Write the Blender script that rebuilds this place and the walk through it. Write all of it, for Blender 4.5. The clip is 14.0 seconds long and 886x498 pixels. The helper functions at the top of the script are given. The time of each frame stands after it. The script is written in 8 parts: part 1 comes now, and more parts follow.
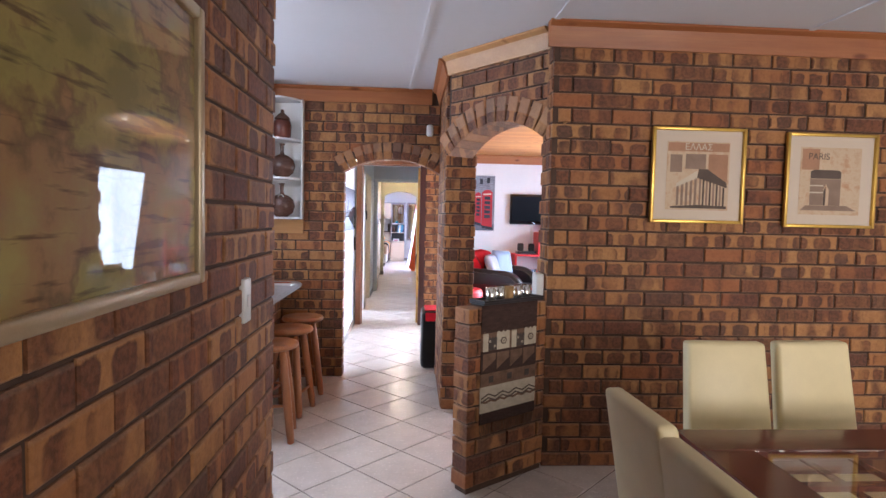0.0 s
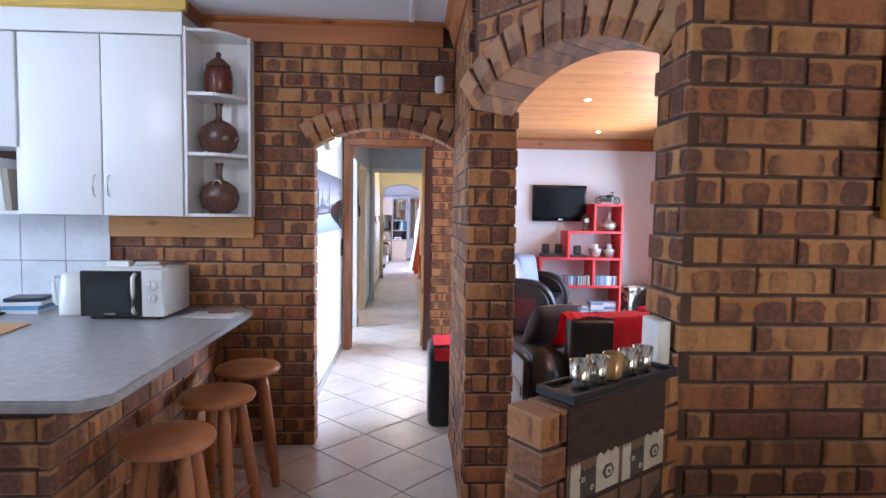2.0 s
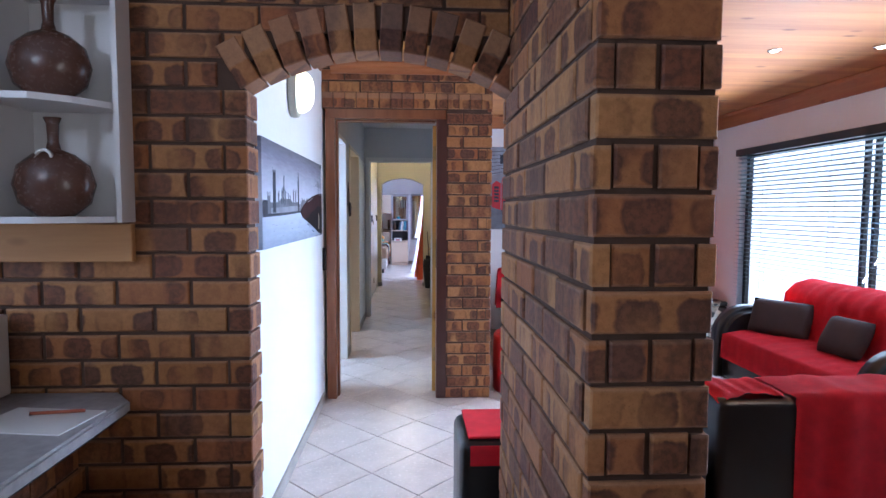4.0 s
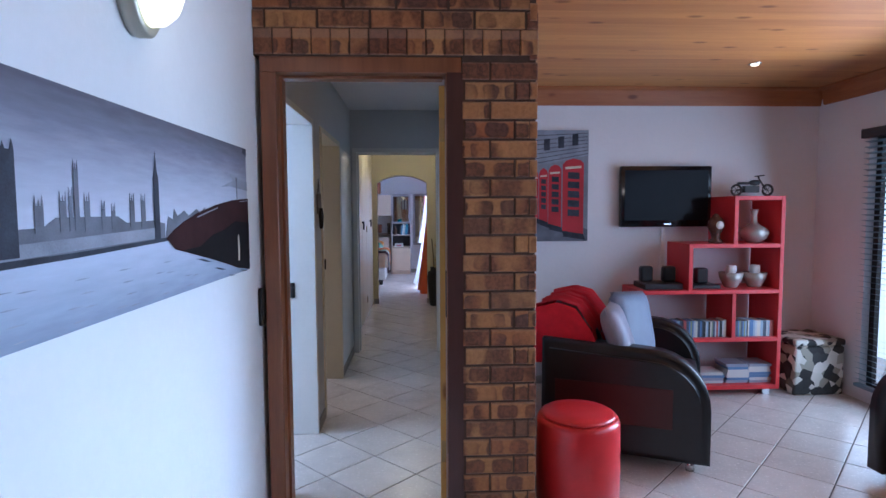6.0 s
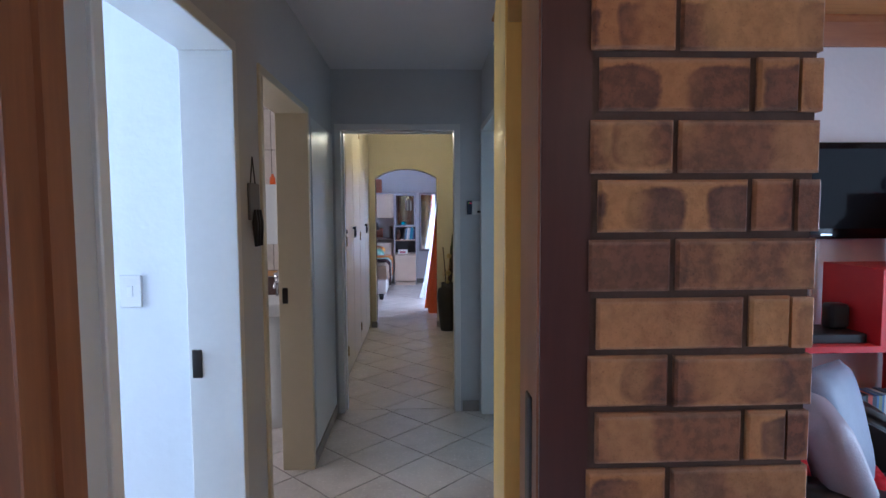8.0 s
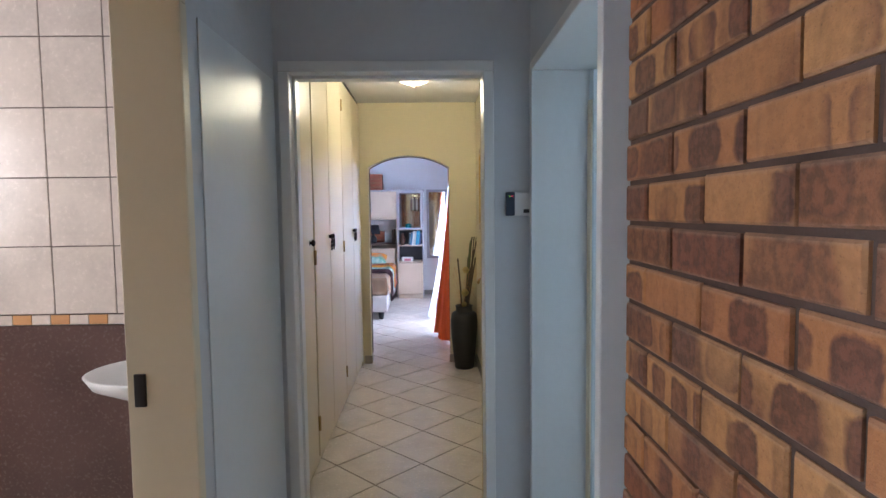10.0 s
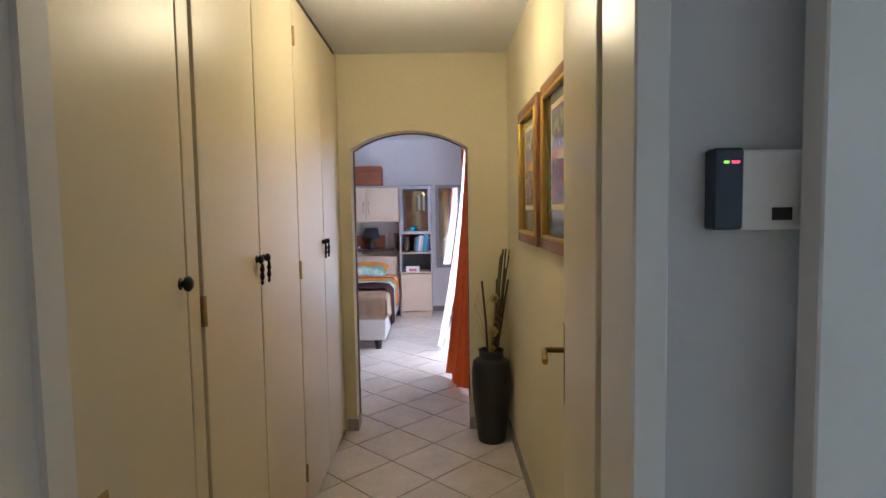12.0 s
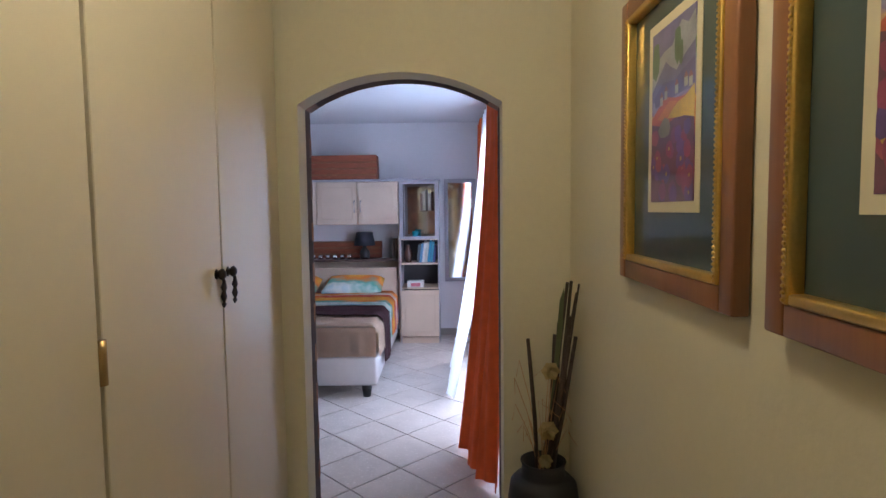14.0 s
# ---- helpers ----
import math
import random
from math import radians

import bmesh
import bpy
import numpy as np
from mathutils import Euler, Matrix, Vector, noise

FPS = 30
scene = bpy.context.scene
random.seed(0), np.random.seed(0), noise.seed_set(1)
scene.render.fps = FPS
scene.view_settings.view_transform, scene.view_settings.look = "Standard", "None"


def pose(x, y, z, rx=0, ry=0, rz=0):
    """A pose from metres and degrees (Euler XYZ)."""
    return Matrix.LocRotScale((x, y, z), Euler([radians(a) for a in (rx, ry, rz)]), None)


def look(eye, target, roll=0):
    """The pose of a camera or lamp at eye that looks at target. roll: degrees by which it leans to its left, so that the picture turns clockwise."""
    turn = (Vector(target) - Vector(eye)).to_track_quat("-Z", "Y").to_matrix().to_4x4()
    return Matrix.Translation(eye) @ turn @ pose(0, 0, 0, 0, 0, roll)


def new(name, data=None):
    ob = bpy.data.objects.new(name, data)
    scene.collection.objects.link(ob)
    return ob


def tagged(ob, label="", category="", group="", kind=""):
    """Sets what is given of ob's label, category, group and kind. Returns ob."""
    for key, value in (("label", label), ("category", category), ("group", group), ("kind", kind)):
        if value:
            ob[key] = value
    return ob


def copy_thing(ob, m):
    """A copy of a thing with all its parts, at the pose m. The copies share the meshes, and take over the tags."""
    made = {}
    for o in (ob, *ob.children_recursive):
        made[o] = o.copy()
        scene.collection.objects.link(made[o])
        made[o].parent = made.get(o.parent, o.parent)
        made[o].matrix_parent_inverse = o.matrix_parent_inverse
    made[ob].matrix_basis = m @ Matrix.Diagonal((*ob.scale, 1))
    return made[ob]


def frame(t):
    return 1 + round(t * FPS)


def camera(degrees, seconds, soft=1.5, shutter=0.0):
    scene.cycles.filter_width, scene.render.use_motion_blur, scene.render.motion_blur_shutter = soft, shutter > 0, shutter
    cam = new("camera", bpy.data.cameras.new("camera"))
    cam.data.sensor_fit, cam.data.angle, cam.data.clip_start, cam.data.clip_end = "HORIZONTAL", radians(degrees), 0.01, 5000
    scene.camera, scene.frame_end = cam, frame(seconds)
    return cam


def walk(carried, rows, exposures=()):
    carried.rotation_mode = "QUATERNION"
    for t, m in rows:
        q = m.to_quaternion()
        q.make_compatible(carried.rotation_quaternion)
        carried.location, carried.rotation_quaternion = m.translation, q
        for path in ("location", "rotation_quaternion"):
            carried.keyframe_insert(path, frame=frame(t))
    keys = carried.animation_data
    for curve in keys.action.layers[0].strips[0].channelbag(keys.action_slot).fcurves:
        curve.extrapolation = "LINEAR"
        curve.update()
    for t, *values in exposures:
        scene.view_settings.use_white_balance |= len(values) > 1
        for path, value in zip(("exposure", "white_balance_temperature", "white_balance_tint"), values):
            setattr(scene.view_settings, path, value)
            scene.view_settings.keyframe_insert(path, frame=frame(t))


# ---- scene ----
cam = camera(76.5, 14.0)
PATH = [
    (0, (0.969, -0.767, 1.448), (1.087, 1.226, 1.334), 1.3),
    (0.5, (0.964, -0.405, 1.448), (1.08, 1.589, 1.334), 1.3),
    (1, (0.967, -0.004, 1.444), (1.075, 1.989, 1.325), 1.1),
    (1.5, (0.967, 0.398, 1.456), (1.075, 2.391, 1.332), 1.0),
    (2, (0.979, 0.823, 1.442), (1.085, 2.816, 1.314), 0.9),
    (2.5, (0.947, 1.247, 1.417), (1.05, 3.24, 1.284), 0.8),
    (3, (0.898, 1.655, 1.425), (1.012, 3.647, 1.29), 0.8),
    (5.5, (0.936, 3.611, 1.485), (1.025, 5.604, 1.348), -0.4),
    (6, (0.955, 4.083, 1.508), (1.046, 6.076, 1.367), -0.3),
    (6.5, (0.993, 4.546, 1.51), (1.078, 6.539, 1.37), -0.4),
    (7, (0.969, 5.011, 1.51), (1.052, 7.005, 1.371), -0.5),
    (7.5, (0.958, 5.437, 1.498), (1.035, 7.431, 1.362), -0.4),
    (8, (0.920, 5.835, 1.514), (0.994, 7.829, 1.376), -0.3),
    (10.5, (0.928, 7.962, 1.505), (0.966, 9.957, 1.369), -0.7),
    (11, (0.931, 8.375, 1.509), (0.964, 10.37, 1.371), -0.6),
    (11.5, (0.913, 8.841, 1.512), (0.933, 10.836, 1.373), -0.6),
    (12, (0.911, 9.259, 1.511), (0.923, 11.255, 1.373), -0.9),
    (12.5, (0.91, 9.663, 1.525), (0.913, 11.658, 1.381), -0.8),
    (13, (0.876, 10.054, 1.518), (0.88, 12.048, 1.375), -0.8),
    (13.5, (0.895, 10.435, 1.509), (0.88, 12.43, 1.368), -0.8),
    (14, (0.896, 10.867, 1.516), (0.879, 12.862, 1.377), -0.7),
]
# exposure and white balance of the clip's camera: seconds, stops, kelvin, tint
EXPOSURES = [(0, 0.42, 5950, 17), (1.5, 0.32, 5750, 14), (3.2, -0.12, 5550, 15), (5.3, -0.95, 5150, 14), (6.5, -1.22, 5150, 13), (7.2, -1.32, 5200, 12), (8.0, -1.05, 5300, 12), (10.3, -0.18, 5750, 10), (11.1, -0.44, 6000, 11), (11.8, -0.48, 6200, 12), (12.5, -0.5, 6500, 12), (14.0, -0.78, 5700, 12)]
walk(cam, [(t, look(eye, target, roll)) for t, eye, target, roll in PATH], EXPOSURES)

# ---- world, sun, large lights ----
EXPOSURE = 0.0
world = bpy.data.worlds.new("world")
scene.world = world
world.use_nodes = True
_sky = world.node_tree.nodes.new("ShaderNodeTexSky")
_sky.sky_type, _sky.sun_disc = "NISHITA", False
_sky.sun_elevation, _sky.sun_rotation = radians(48), radians(70)
world.node_tree.links.new(_sky.outputs[0], world.node_tree.nodes["Background"].inputs[0])
world.node_tree.nodes["Background"].inputs[1].default_value = 0.15


def lamp(name, kind, where, target, power, colour=(1, 1, 1), size=None, radius=0.05):
    data = bpy.data.lights.new(name, kind)
    data.energy, data.color = power, colour
    if kind == "AREA":
        data.shape, (data.size, data.size_y) = "RECTANGLE", size
    if kind in ("POINT", "SPOT"):
        data.shadow_soft_size = radius
    ob = new(name, data)
    ob.matrix_world = look(where, target)
    return ob


sun = lamp("sun", "SUN", (12, 8, 14), (1, 5.5, 0), 3.0, (1, 0.95, 0.88))
sun.data.angle = radians(0.5)
COOL = (0.72, 0.86, 1.0)
lamp("window_light_living", "AREA", (4.34, 5.7, 1.1), (0, 5.4, 0.5), 185, COOL, (5.0, 1.85))
glint = lamp("blind_light_living", "AREA", (4.30, 5.4, 1.75), (3.0, 5.4, 2.6), 40, (1.0, 0.90, 0.80), (4.8, 0.5))
glint.data.spread = radians(62)
beam = lamp("window_light_near", "AREA", (4.34, 6.7, 1.35), (0.24, 5.0, 0.15), 58, COOL, (1.8, 1.1))
beam.data.spread = radians(58)
lamp("window_light_dining", "AREA", (5.4, 0.0, 1.4), (2, 0.4, 1.0), 5, (1, 0.92, 0.78), (2.0, 1.3))
back = lamp("window_light_back", "AREA", (3.9, -3.3, 1.3), (3.2, 2, 0.9), 33, (1, 0.92, 0.78), (2.4, 1.5))
back.data.spread = radians(95)
lamp("window_light_kitchen", "AREA", (-3.3, 3.0, 1.5), (0, 3.0, 1.3), 66, COOL, (1.6, 1.1))
lamp("window_light_room", "AREA", (-1.95, 7.4, 1.5), (0, 7.4, 1.3), 105, COOL, (0.9, 1.2))
lamp("window_light_bathroom", "AREA", (-1.95, 9.0, 1.6), (0, 9.0, 1.3), 58, (1.0, 0.88, 0.80), (1.0, 1.0))
lamp("window_light_side_room", "AREA", (2.9, 10.3, 1.5), (1.6, 9.7, 1.3), 42, (0.65, 0.88, 1.0), (1.0, 1.2))
lamp("window_light_bedroom", "AREA", (1.40, 15.6, 1.3), (0, 15.6, 1.1), 125, (0.80, 0.84, 1.0), (2.0, 1.8))
# added fill that brightens the kitchen and its ceiling; no fitting hangs here
lamp("kitchen_ceiling_light", "POINT", (-0.9, 2.2, 2.2), (0, 0, 0), 28, (0.92, 0.96, 1.0), radius=0.12)
lamp("dining_ceiling_light", "POINT", (3.2, -0.3, 1.95), (0, 0, 0), 6, (1.0, 0.74, 0.45), radius=0.1)
lamp("corridor_ceiling_light", "POINT", (0.82, 11.7, 2.33), (0, 0, 0), 24, (1.0, 0.84, 0.56), radius=0.09)
lamp("living_downlights", "POINT", (2.6, 3.35, 2.15), (0, 0, 0), 28, (1.0, 0.86, 0.66), radius=0.15)
lamp("passage_wall_light", "POINT", (0.42, 5.62, 2.2), (0, 0, 0), 3, (1.0, 0.95, 0.8), radius=0.06)

# ---- materials ----
MATS = {}


class Nodes:
    """A small helper to write node trees."""

    def __init__(self, name, rough=0.5, metal=0.0):
        self.m = bpy.data.materials.new(name)
        self.m.use_nodes = True
        self.t = self.m.node_tree
        self.b = self.t.nodes["Principled BSDF"]
        self.b.inputs["Roughness"].default_value = rough
        self.b.inputs["Metallic"].default_value = metal

    def n(self, kind, **values):
        node = self.t.nodes.new(kind)
        for key, value in values.items():
            if isinstance(value, bpy.types.NodeSocket):
                self.t.links.new(value, node.inputs[key.replace("_", " ")])
            else:
                node.inputs[key.replace("_", " ")].default_value = value
        return node

    def link(self, a, b):
        self.t.links.new(a, b)

    def coords(self, scale=(1, 1, 1), which="Object"):
        c = self.t.nodes.new("ShaderNodeTexCoord")
        mp = self.t.nodes.new("ShaderNodeMapping")
        mp.inputs["Scale"].default_value = scale
        self.link(c.outputs[which], mp.inputs["Vector"])
        return mp.outputs[0]

    def noise(self, vec, scale, detail=4, rough=0.55):
        k = self.n("ShaderNodeTexNoise", Scale=scale, Detail=detail, Roughness=rough)
        self.link(vec, k.inputs["Vector"])
        return k.outputs["Fac"]

    def ramp(self, fac, stops):
        r = self.t.nodes.new("ShaderNodeValToRGB")
        e = r.color_ramp.elements
        e[0].position, e[1].position = stops[0][0], stops[-1][0]
        e[0].color, e[1].color = (*stops[0][1], 1), (*stops[-1][1], 1)
        for p, c in stops[1:-1]:
            e.new(p).color = (*c, 1)
        self.link(fac, r.inputs[0])
        return r.outputs[0]

    def math(self, op, a, b=0.5):
        k = self.t.nodes.new("ShaderNodeMath")
        k.operation = op
        for i, v in enumerate((a, b)):
            if isinstance(v, bpy.types.NodeSocket):
                self.link(v, k.inputs[i])
            else:
                k.inputs[i].default_value = v
        return k.outputs[0]

    def mix(self, fac, a, b, mode="MIX"):
        k = self.t.nodes.new("ShaderNodeMix")
        k.data_type, k.blend_type = "RGBA", mode
        for i, v in ((0, fac), (6, a), (7, b)):
            if isinstance(v, bpy.types.NodeSocket):
                self.link(v, k.inputs[i])
            else:
                k.inputs[i].default_value = v if i == 0 else (*v, 1)
        return k.outputs[2]

    def bump(self, height, strength=0.3, dist=0.002):
        k = self.n("ShaderNodeBump", Strength=strength, Distance=dist)
        self.link(height, k.inputs["Height"])
        self.link(k.outputs[0], self.b.inputs["Normal"])

    def color(self, c):
        self.link(c, self.b.inputs["Base Color"])


def plain(name, colour, rough=0.5, metal=0.0, vary=0.12, scale=14.0, bump=0.15, stretch=(1, 1, 1), which="Object", dist=0.002):
    """A painted or moulded surface with soft variation at two scales."""
    if name in MATS:
        return MATS[name]
    k = Nodes(name, rough, metal)
    vec = k.coords(stretch, which)
    big, small = k.noise(vec, scale * 0.15, 3), k.noise(vec, scale * 4, 5)
    f = k.math("ADD", k.math("MULTIPLY", big, 0.7), k.math("MULTIPLY", small, 0.3))
    dark = tuple(v * (1 - vary) for v in colour)
    lite = tuple(min(1, v * (1 + vary)) for v in colour)
    k.color(k.ramp(f, [(0.3, dark), (0.7, lite)]))
    r = k.n("ShaderNodeMapRange", Value=small)
    r.inputs["To Min"].default_value, r.inputs["To Max"].default_value = max(0.02, rough - 0.06), min(1, rough + 0.08)
    k.link(r.outputs[0], k.b.inputs["Roughness"])
    if bump:
        k.bump(small, bump, dist)
    MATS[name] = k.m
    return k.m


def rnd(k):
    """A random number for each brick or tile, whether it is an object or an island of a mesh."""
    o = k.t.nodes.new("ShaderNodeObjectInfo").outputs["Random"]
    g = k.t.nodes.new("ShaderNodeNewGeometry").outputs["Random Per Island"]
    return k.math("FRACT", k.math("ADD", o, g))


def make_brick():
    k = Nodes("brick", 0.7)
    r = rnd(k)
    r2 = k.math("FRACT", k.math("MULTIPLY", r, 17.3))
    r3 = k.math("FRACT", k.math("MULTIPLY", r, 41.7))
    r4 = k.math("FRACT", k.math("MULTIPLY", r, 91.1))
    uv = k.t.nodes.new("ShaderNodeTexCoord").outputs["UV"]
    geo = k.t.nodes.new("ShaderNodeNewGeometry")
    fine = k.noise(geo.outputs["Position"], 60, 5, 0.6)
    grit = k.noise(geo.outputs["Position"], 260, 3, 0.6)
    soft = k.noise(geo.outputs["Position"], 24, 3, 0.5)
    # kiln marks: rounded patches in a row along each brick, where it touched the next ones in the stack
    sep = k.t.nodes.new("ShaderNodeSeparateXYZ")
    k.link(uv, sep.inputs[0])
    wob = k.math("MULTIPLY", k.math("SUBTRACT", soft, 0.5), 0.022)
    rag = k.math("MULTIPLY", k.math("SUBTRACT", fine, 0.5), 0.010)
    along = k.math("ADD", k.math("ADD", sep.outputs[0], k.math("ADD", wob, rag)), k.math("MULTIPLY", r2, 0.9))
    cell = k.math("SUBTRACT", k.math("FRACT", k.math("DIVIDE", along, k.math("ADD", 0.080, k.math("MULTIPLY", r3, 0.065)))), 0.5)
    a4 = k.math("POWER", k.math("MULTIPLY", k.math("ABSOLUTE", cell), 2.45), 4)
    up = k.math("SUBTRACT", k.math("ADD", sep.outputs[1], k.math("SUBTRACT", rag, wob)), k.math("ADD", 0.027, k.math("MULTIPLY", r4, 0.020)))
    b4 = k.math("POWER", k.math("DIVIDE", k.math("ABSOLUTE", up), 0.038), 4)
    dist = k.math("POWER", k.math("ADD", a4, b4), 0.25)
    patch = k.ramp(dist, [(0.80, (1, 1, 1)), (0.96, (0, 0, 0))])
    edge = k.ramp(dist, [(0.62, (0, 0, 0)), (0.82, (1, 1, 1)), (0.96, (0, 0, 0))])
    band = k.t.nodes.new("ShaderNodeCombineXYZ")
    k.link(k.math("ADD", k.math("ADD", sep.outputs[0], wob), k.math("MULTIPLY", r2, 30)), band.inputs[0])
    k.link(k.math("MULTIPLY", sep.outputs[1], 0.3), band.inputs[1])
    k.link(k.math("MULTIPLY", r3, 20), band.inputs[2])
    vor = k.noise(band.outputs[0], 9.0, 1, 0.4)
    shown = k.ramp(k.math("ADD", vor, k.math("MULTIPLY", k.math("SUBTRACT", r3, 0.5), 0.30)), [(0.37, (0.07, 0.07, 0.07)), (0.54, (1, 1, 1))])
    whole = k.ramp(k.math("ADD", vor, k.math("MULTIPLY", k.math("SUBTRACT", r4, 0.5), 0.5)), [(0.53, (0, 0, 0)), (0.62, (0.85, 0.85, 0.85))])
    mask = k.math("MAXIMUM", k.math("MULTIPLY", patch, shown), whole)
    tan = k.ramp(r4, [(0, (0.37, 0.145, 0.046)), (0.3, (0.46, 0.225, 0.078)), (0.5, (0.35, 0.12, 0.040)), (0.75, (0.47, 0.235, 0.086)), (1, (0.27, 0.085, 0.030))])
    darkc = k.ramp(r2, [(0, (0.115, 0.040, 0.024)), (0.35, (0.18, 0.062, 0.028)), (0.7, (0.135, 0.045, 0.026)), (1, (0.085, 0.036, 0.030))])
    veins = k.ramp(fine, [(0.42, (0.55, 0.5, 0.5)), (0.56, (1.1, 1.05, 1.0))])
    darkc = k.mix(0.8, darkc, veins, "MULTIPLY")
    col = k.mix(k.math("MULTIPLY", mask, 0.86), tan, darkc)
    col = k.mix(k.math("MULTIPLY", k.math("MULTIPLY", edge, shown), 0.40), col, (0.06, 0.022, 0.016))
    rim = k.ramp(fine, [(0.35, (0.72, 0.68, 0.66)), (0.6, (1, 1, 1))])
    col = k.mix(0.7, col, rim, "MULTIPLY")
    # paler worn arrises along the top and foot of each brick
    mid = k.math("ABSOLUTE", k.math("SUBTRACT", sep.outputs[1], 0.0365))
    worn = k.ramp(k.math("ADD", k.math("MULTIPLY", mid, 20), k.math("MULTIPLY", rag, 12)), [(0.60, (0, 0, 0)), (0.72, (0.3, 0.3, 0.3))])
    col = k.mix(worn, col, (0.40, 0.27, 0.19))
    speck = k.ramp(grit, [(0.60, (1, 1, 1)), (0.72, (0.5, 0.45, 0.43))])
    k.color(k.mix(0.7, col, speck, "MULTIPLY"))
    k.bump(k.math("ADD", fine, k.math("MULTIPLY", grit, 0.6)), 0.6, 0.003)
    return k.m


def make_tile(name="floor_tile", base=(0.68, 0.62, 0.57)):
    k = Nodes(name, 0.22)
    r = rnd(k)
    pos = k.t.nodes.new("ShaderNodeNewGeometry").outputs["Position"]
    a, b = k.noise(pos, 5, 5, 0.65), k.noise(pos, 60, 4, 0.6)
    f = k.math("ADD", k.math("MULTIPLY", a, 0.7), k.math("MULTIPLY", b, 0.3))
    f = k.math("ADD", f, k.math("MULTIPLY", k.math("SUBTRACT", r, 0.5), 0.12))
    k.color(k.ramp(f, [(0.3, tuple(v * 0.84 for v in base)), (0.5, base), (0.72, tuple(min(1, v * 1.12) for v in base))]))
    ro = k.n("ShaderNodeMapRange", Value=b)
    ro.inputs["To Min"].default_value, ro.inputs["To Max"].default_value = 0.16, 0.34
    k.link(ro.outputs[0], k.b.inputs["Roughness"])
    k.bump(a, 0.12, 0.002)
    return k.m


def make_wood(name, light, dark, rough=0.4, axis=0, scale=1.0, knots=True, boards=0.0, cross=1):
    """Varnished wood, its grain along the given axis of the world. boards: width of the boards, which differ in tone."""
    k = Nodes(name, rough)
    pos = k.t.nodes.new("ShaderNodeNewGeometry").outputs["Position"]
    mp = k.t.nodes.new("ShaderNodeMapping")
    s = [14 * scale] * 3
    s[axis] = 1.1 * scale
    mp.inputs["Scale"].default_value = s
    k.link(pos, mp.inputs["Vector"])
    vec = mp.outputs[0]
    tone = None
    if boards:
        sep = k.t.nodes.new("ShaderNodeSeparateXYZ")
        k.link(pos, sep.inputs[0])
        idx = k.math("FLOOR", k.math("DIVIDE", sep.outputs[cross], boards))
        wn = k.t.nodes.new("ShaderNodeTexWhiteNoise")
        wn.noise_dimensions = "1D"
        k.link(idx, wn.inputs["W"])
        tone = wn.outputs["Value"]
        off = k.t.nodes.new("ShaderNodeCombineXYZ")
        k.link(k.math("MULTIPLY", tone, 37), off.inputs[axis])
        ad = k.t.nodes.new("ShaderNodeVectorMath")
        k.link(vec, ad.inputs[0])
        k.link(off.outputs[0], ad.inputs[1])
        vec = ad.outputs[0]
    grain = k.noise(vec, 1.0, 7, 0.62)
    fine = k.noise(vec, 7.0, 3, 0.6)
    f = k.math("ADD", k.math("MULTIPLY", grain, 0.75), k.math("MULTIPLY", fine, 0.25))
    if tone is not None:
        f = k.math("ADD", f, k.math("MULTIPLY", k.math("SUBTRACT", tone, 0.5), 0.3))
    col = k.ramp(f, [(0.25, dark), (0.5, tuple((a + b) / 2 for a, b in zip(light, dark))), (0.72, light)])
    if knots:
        m2 = k.t.nodes.new("ShaderNodeMapping")
        s2 = [7.0] * 3
        s2[axis] = 3.0
        m2.inputs["Scale"].default_value = s2
        k.link(pos, m2.inputs["Vector"])
        vo = k.n("ShaderNodeTexVoronoi", Scale=1.0)
        k.link(m2.outputs[0], vo.inputs["Vector"])
        spot = k.ramp(vo.outputs["Distance"], [(0.07, (0.3, 0.17, 0.1)), (0.17, (1, 1, 1))])
        col = k.mix(0.8, col, spot, "MULTIPLY")
    k.color(col)
    k.b.inputs["Coat Weight"].default_value = 0.04
    k.bump(f, 0.15, 0.001)
    MATS[name] = k.m
    return k.m


def glowing(name, colour, strength):
    k = Nodes(name, 0.4)
    k.b.inputs["Base Color"].default_value = (*colour, 1)
    k.b.inputs["Emission Color"].default_value = (*colour, 1)
    k.b.inputs["Emission Strength"].default_value = strength
    return k.m


def glass(name="glass", tint=(1, 1, 1), rough=0.0):
    k = Nodes(name, rough)
    k.b.inputs["Base Color"].default_value = (*tint, 1)
    k.b.inputs["Transmission Weight"].default_value = 1.0
    k.b.inputs["IOR"].default_value = 1.45
    return k.m


BRICK = make_brick()
MORTAR = plain("mortar", (0.085, 0.05, 0.036), 0.95, 0, 0.3, 60, 0.5)
TILE = make_tile()
GROUT = plain("grout", (0.12, 0.095, 0.08), 0.9, 0, 0.25, 40, 0.3)
PLASTER = plain("plaster_white", (0.76, 0.75, 0.77), 0.85, 0, 0.04, 8, 0.35, dist=0.004)
PLASTER_PASS = plain("plaster_passage", (0.72, 0.74, 0.76), 0.75, 0, 0.04, 8, 0.4, dist=0.004)
CREAM = plain("plaster_cream", (0.66, 0.60, 0.42), 0.7, 0, 0.05, 8, 0.3, dist=0.004)
GREYWALL = plain("plaster_grey", (0.56, 0.575, 0.59), 0.8, 0, 0.05, 8, 0.3, dist=0.004)
CEIL = plain("ceiling_paint", (0.74, 0.75, 0.78), 0.8, 0, 0.03, 5, 0.2)
PINE_CORNICE = make_wood("cornice_pine", (0.46, 0.17, 0.055), (0.27, 0.08, 0.025), 0.5, 0)
PINE_CORNICE_Y = make_wood("cornice_pine_deep", (0.46, 0.17, 0.055), (0.27, 0.08, 0.025), 0.5, 1)
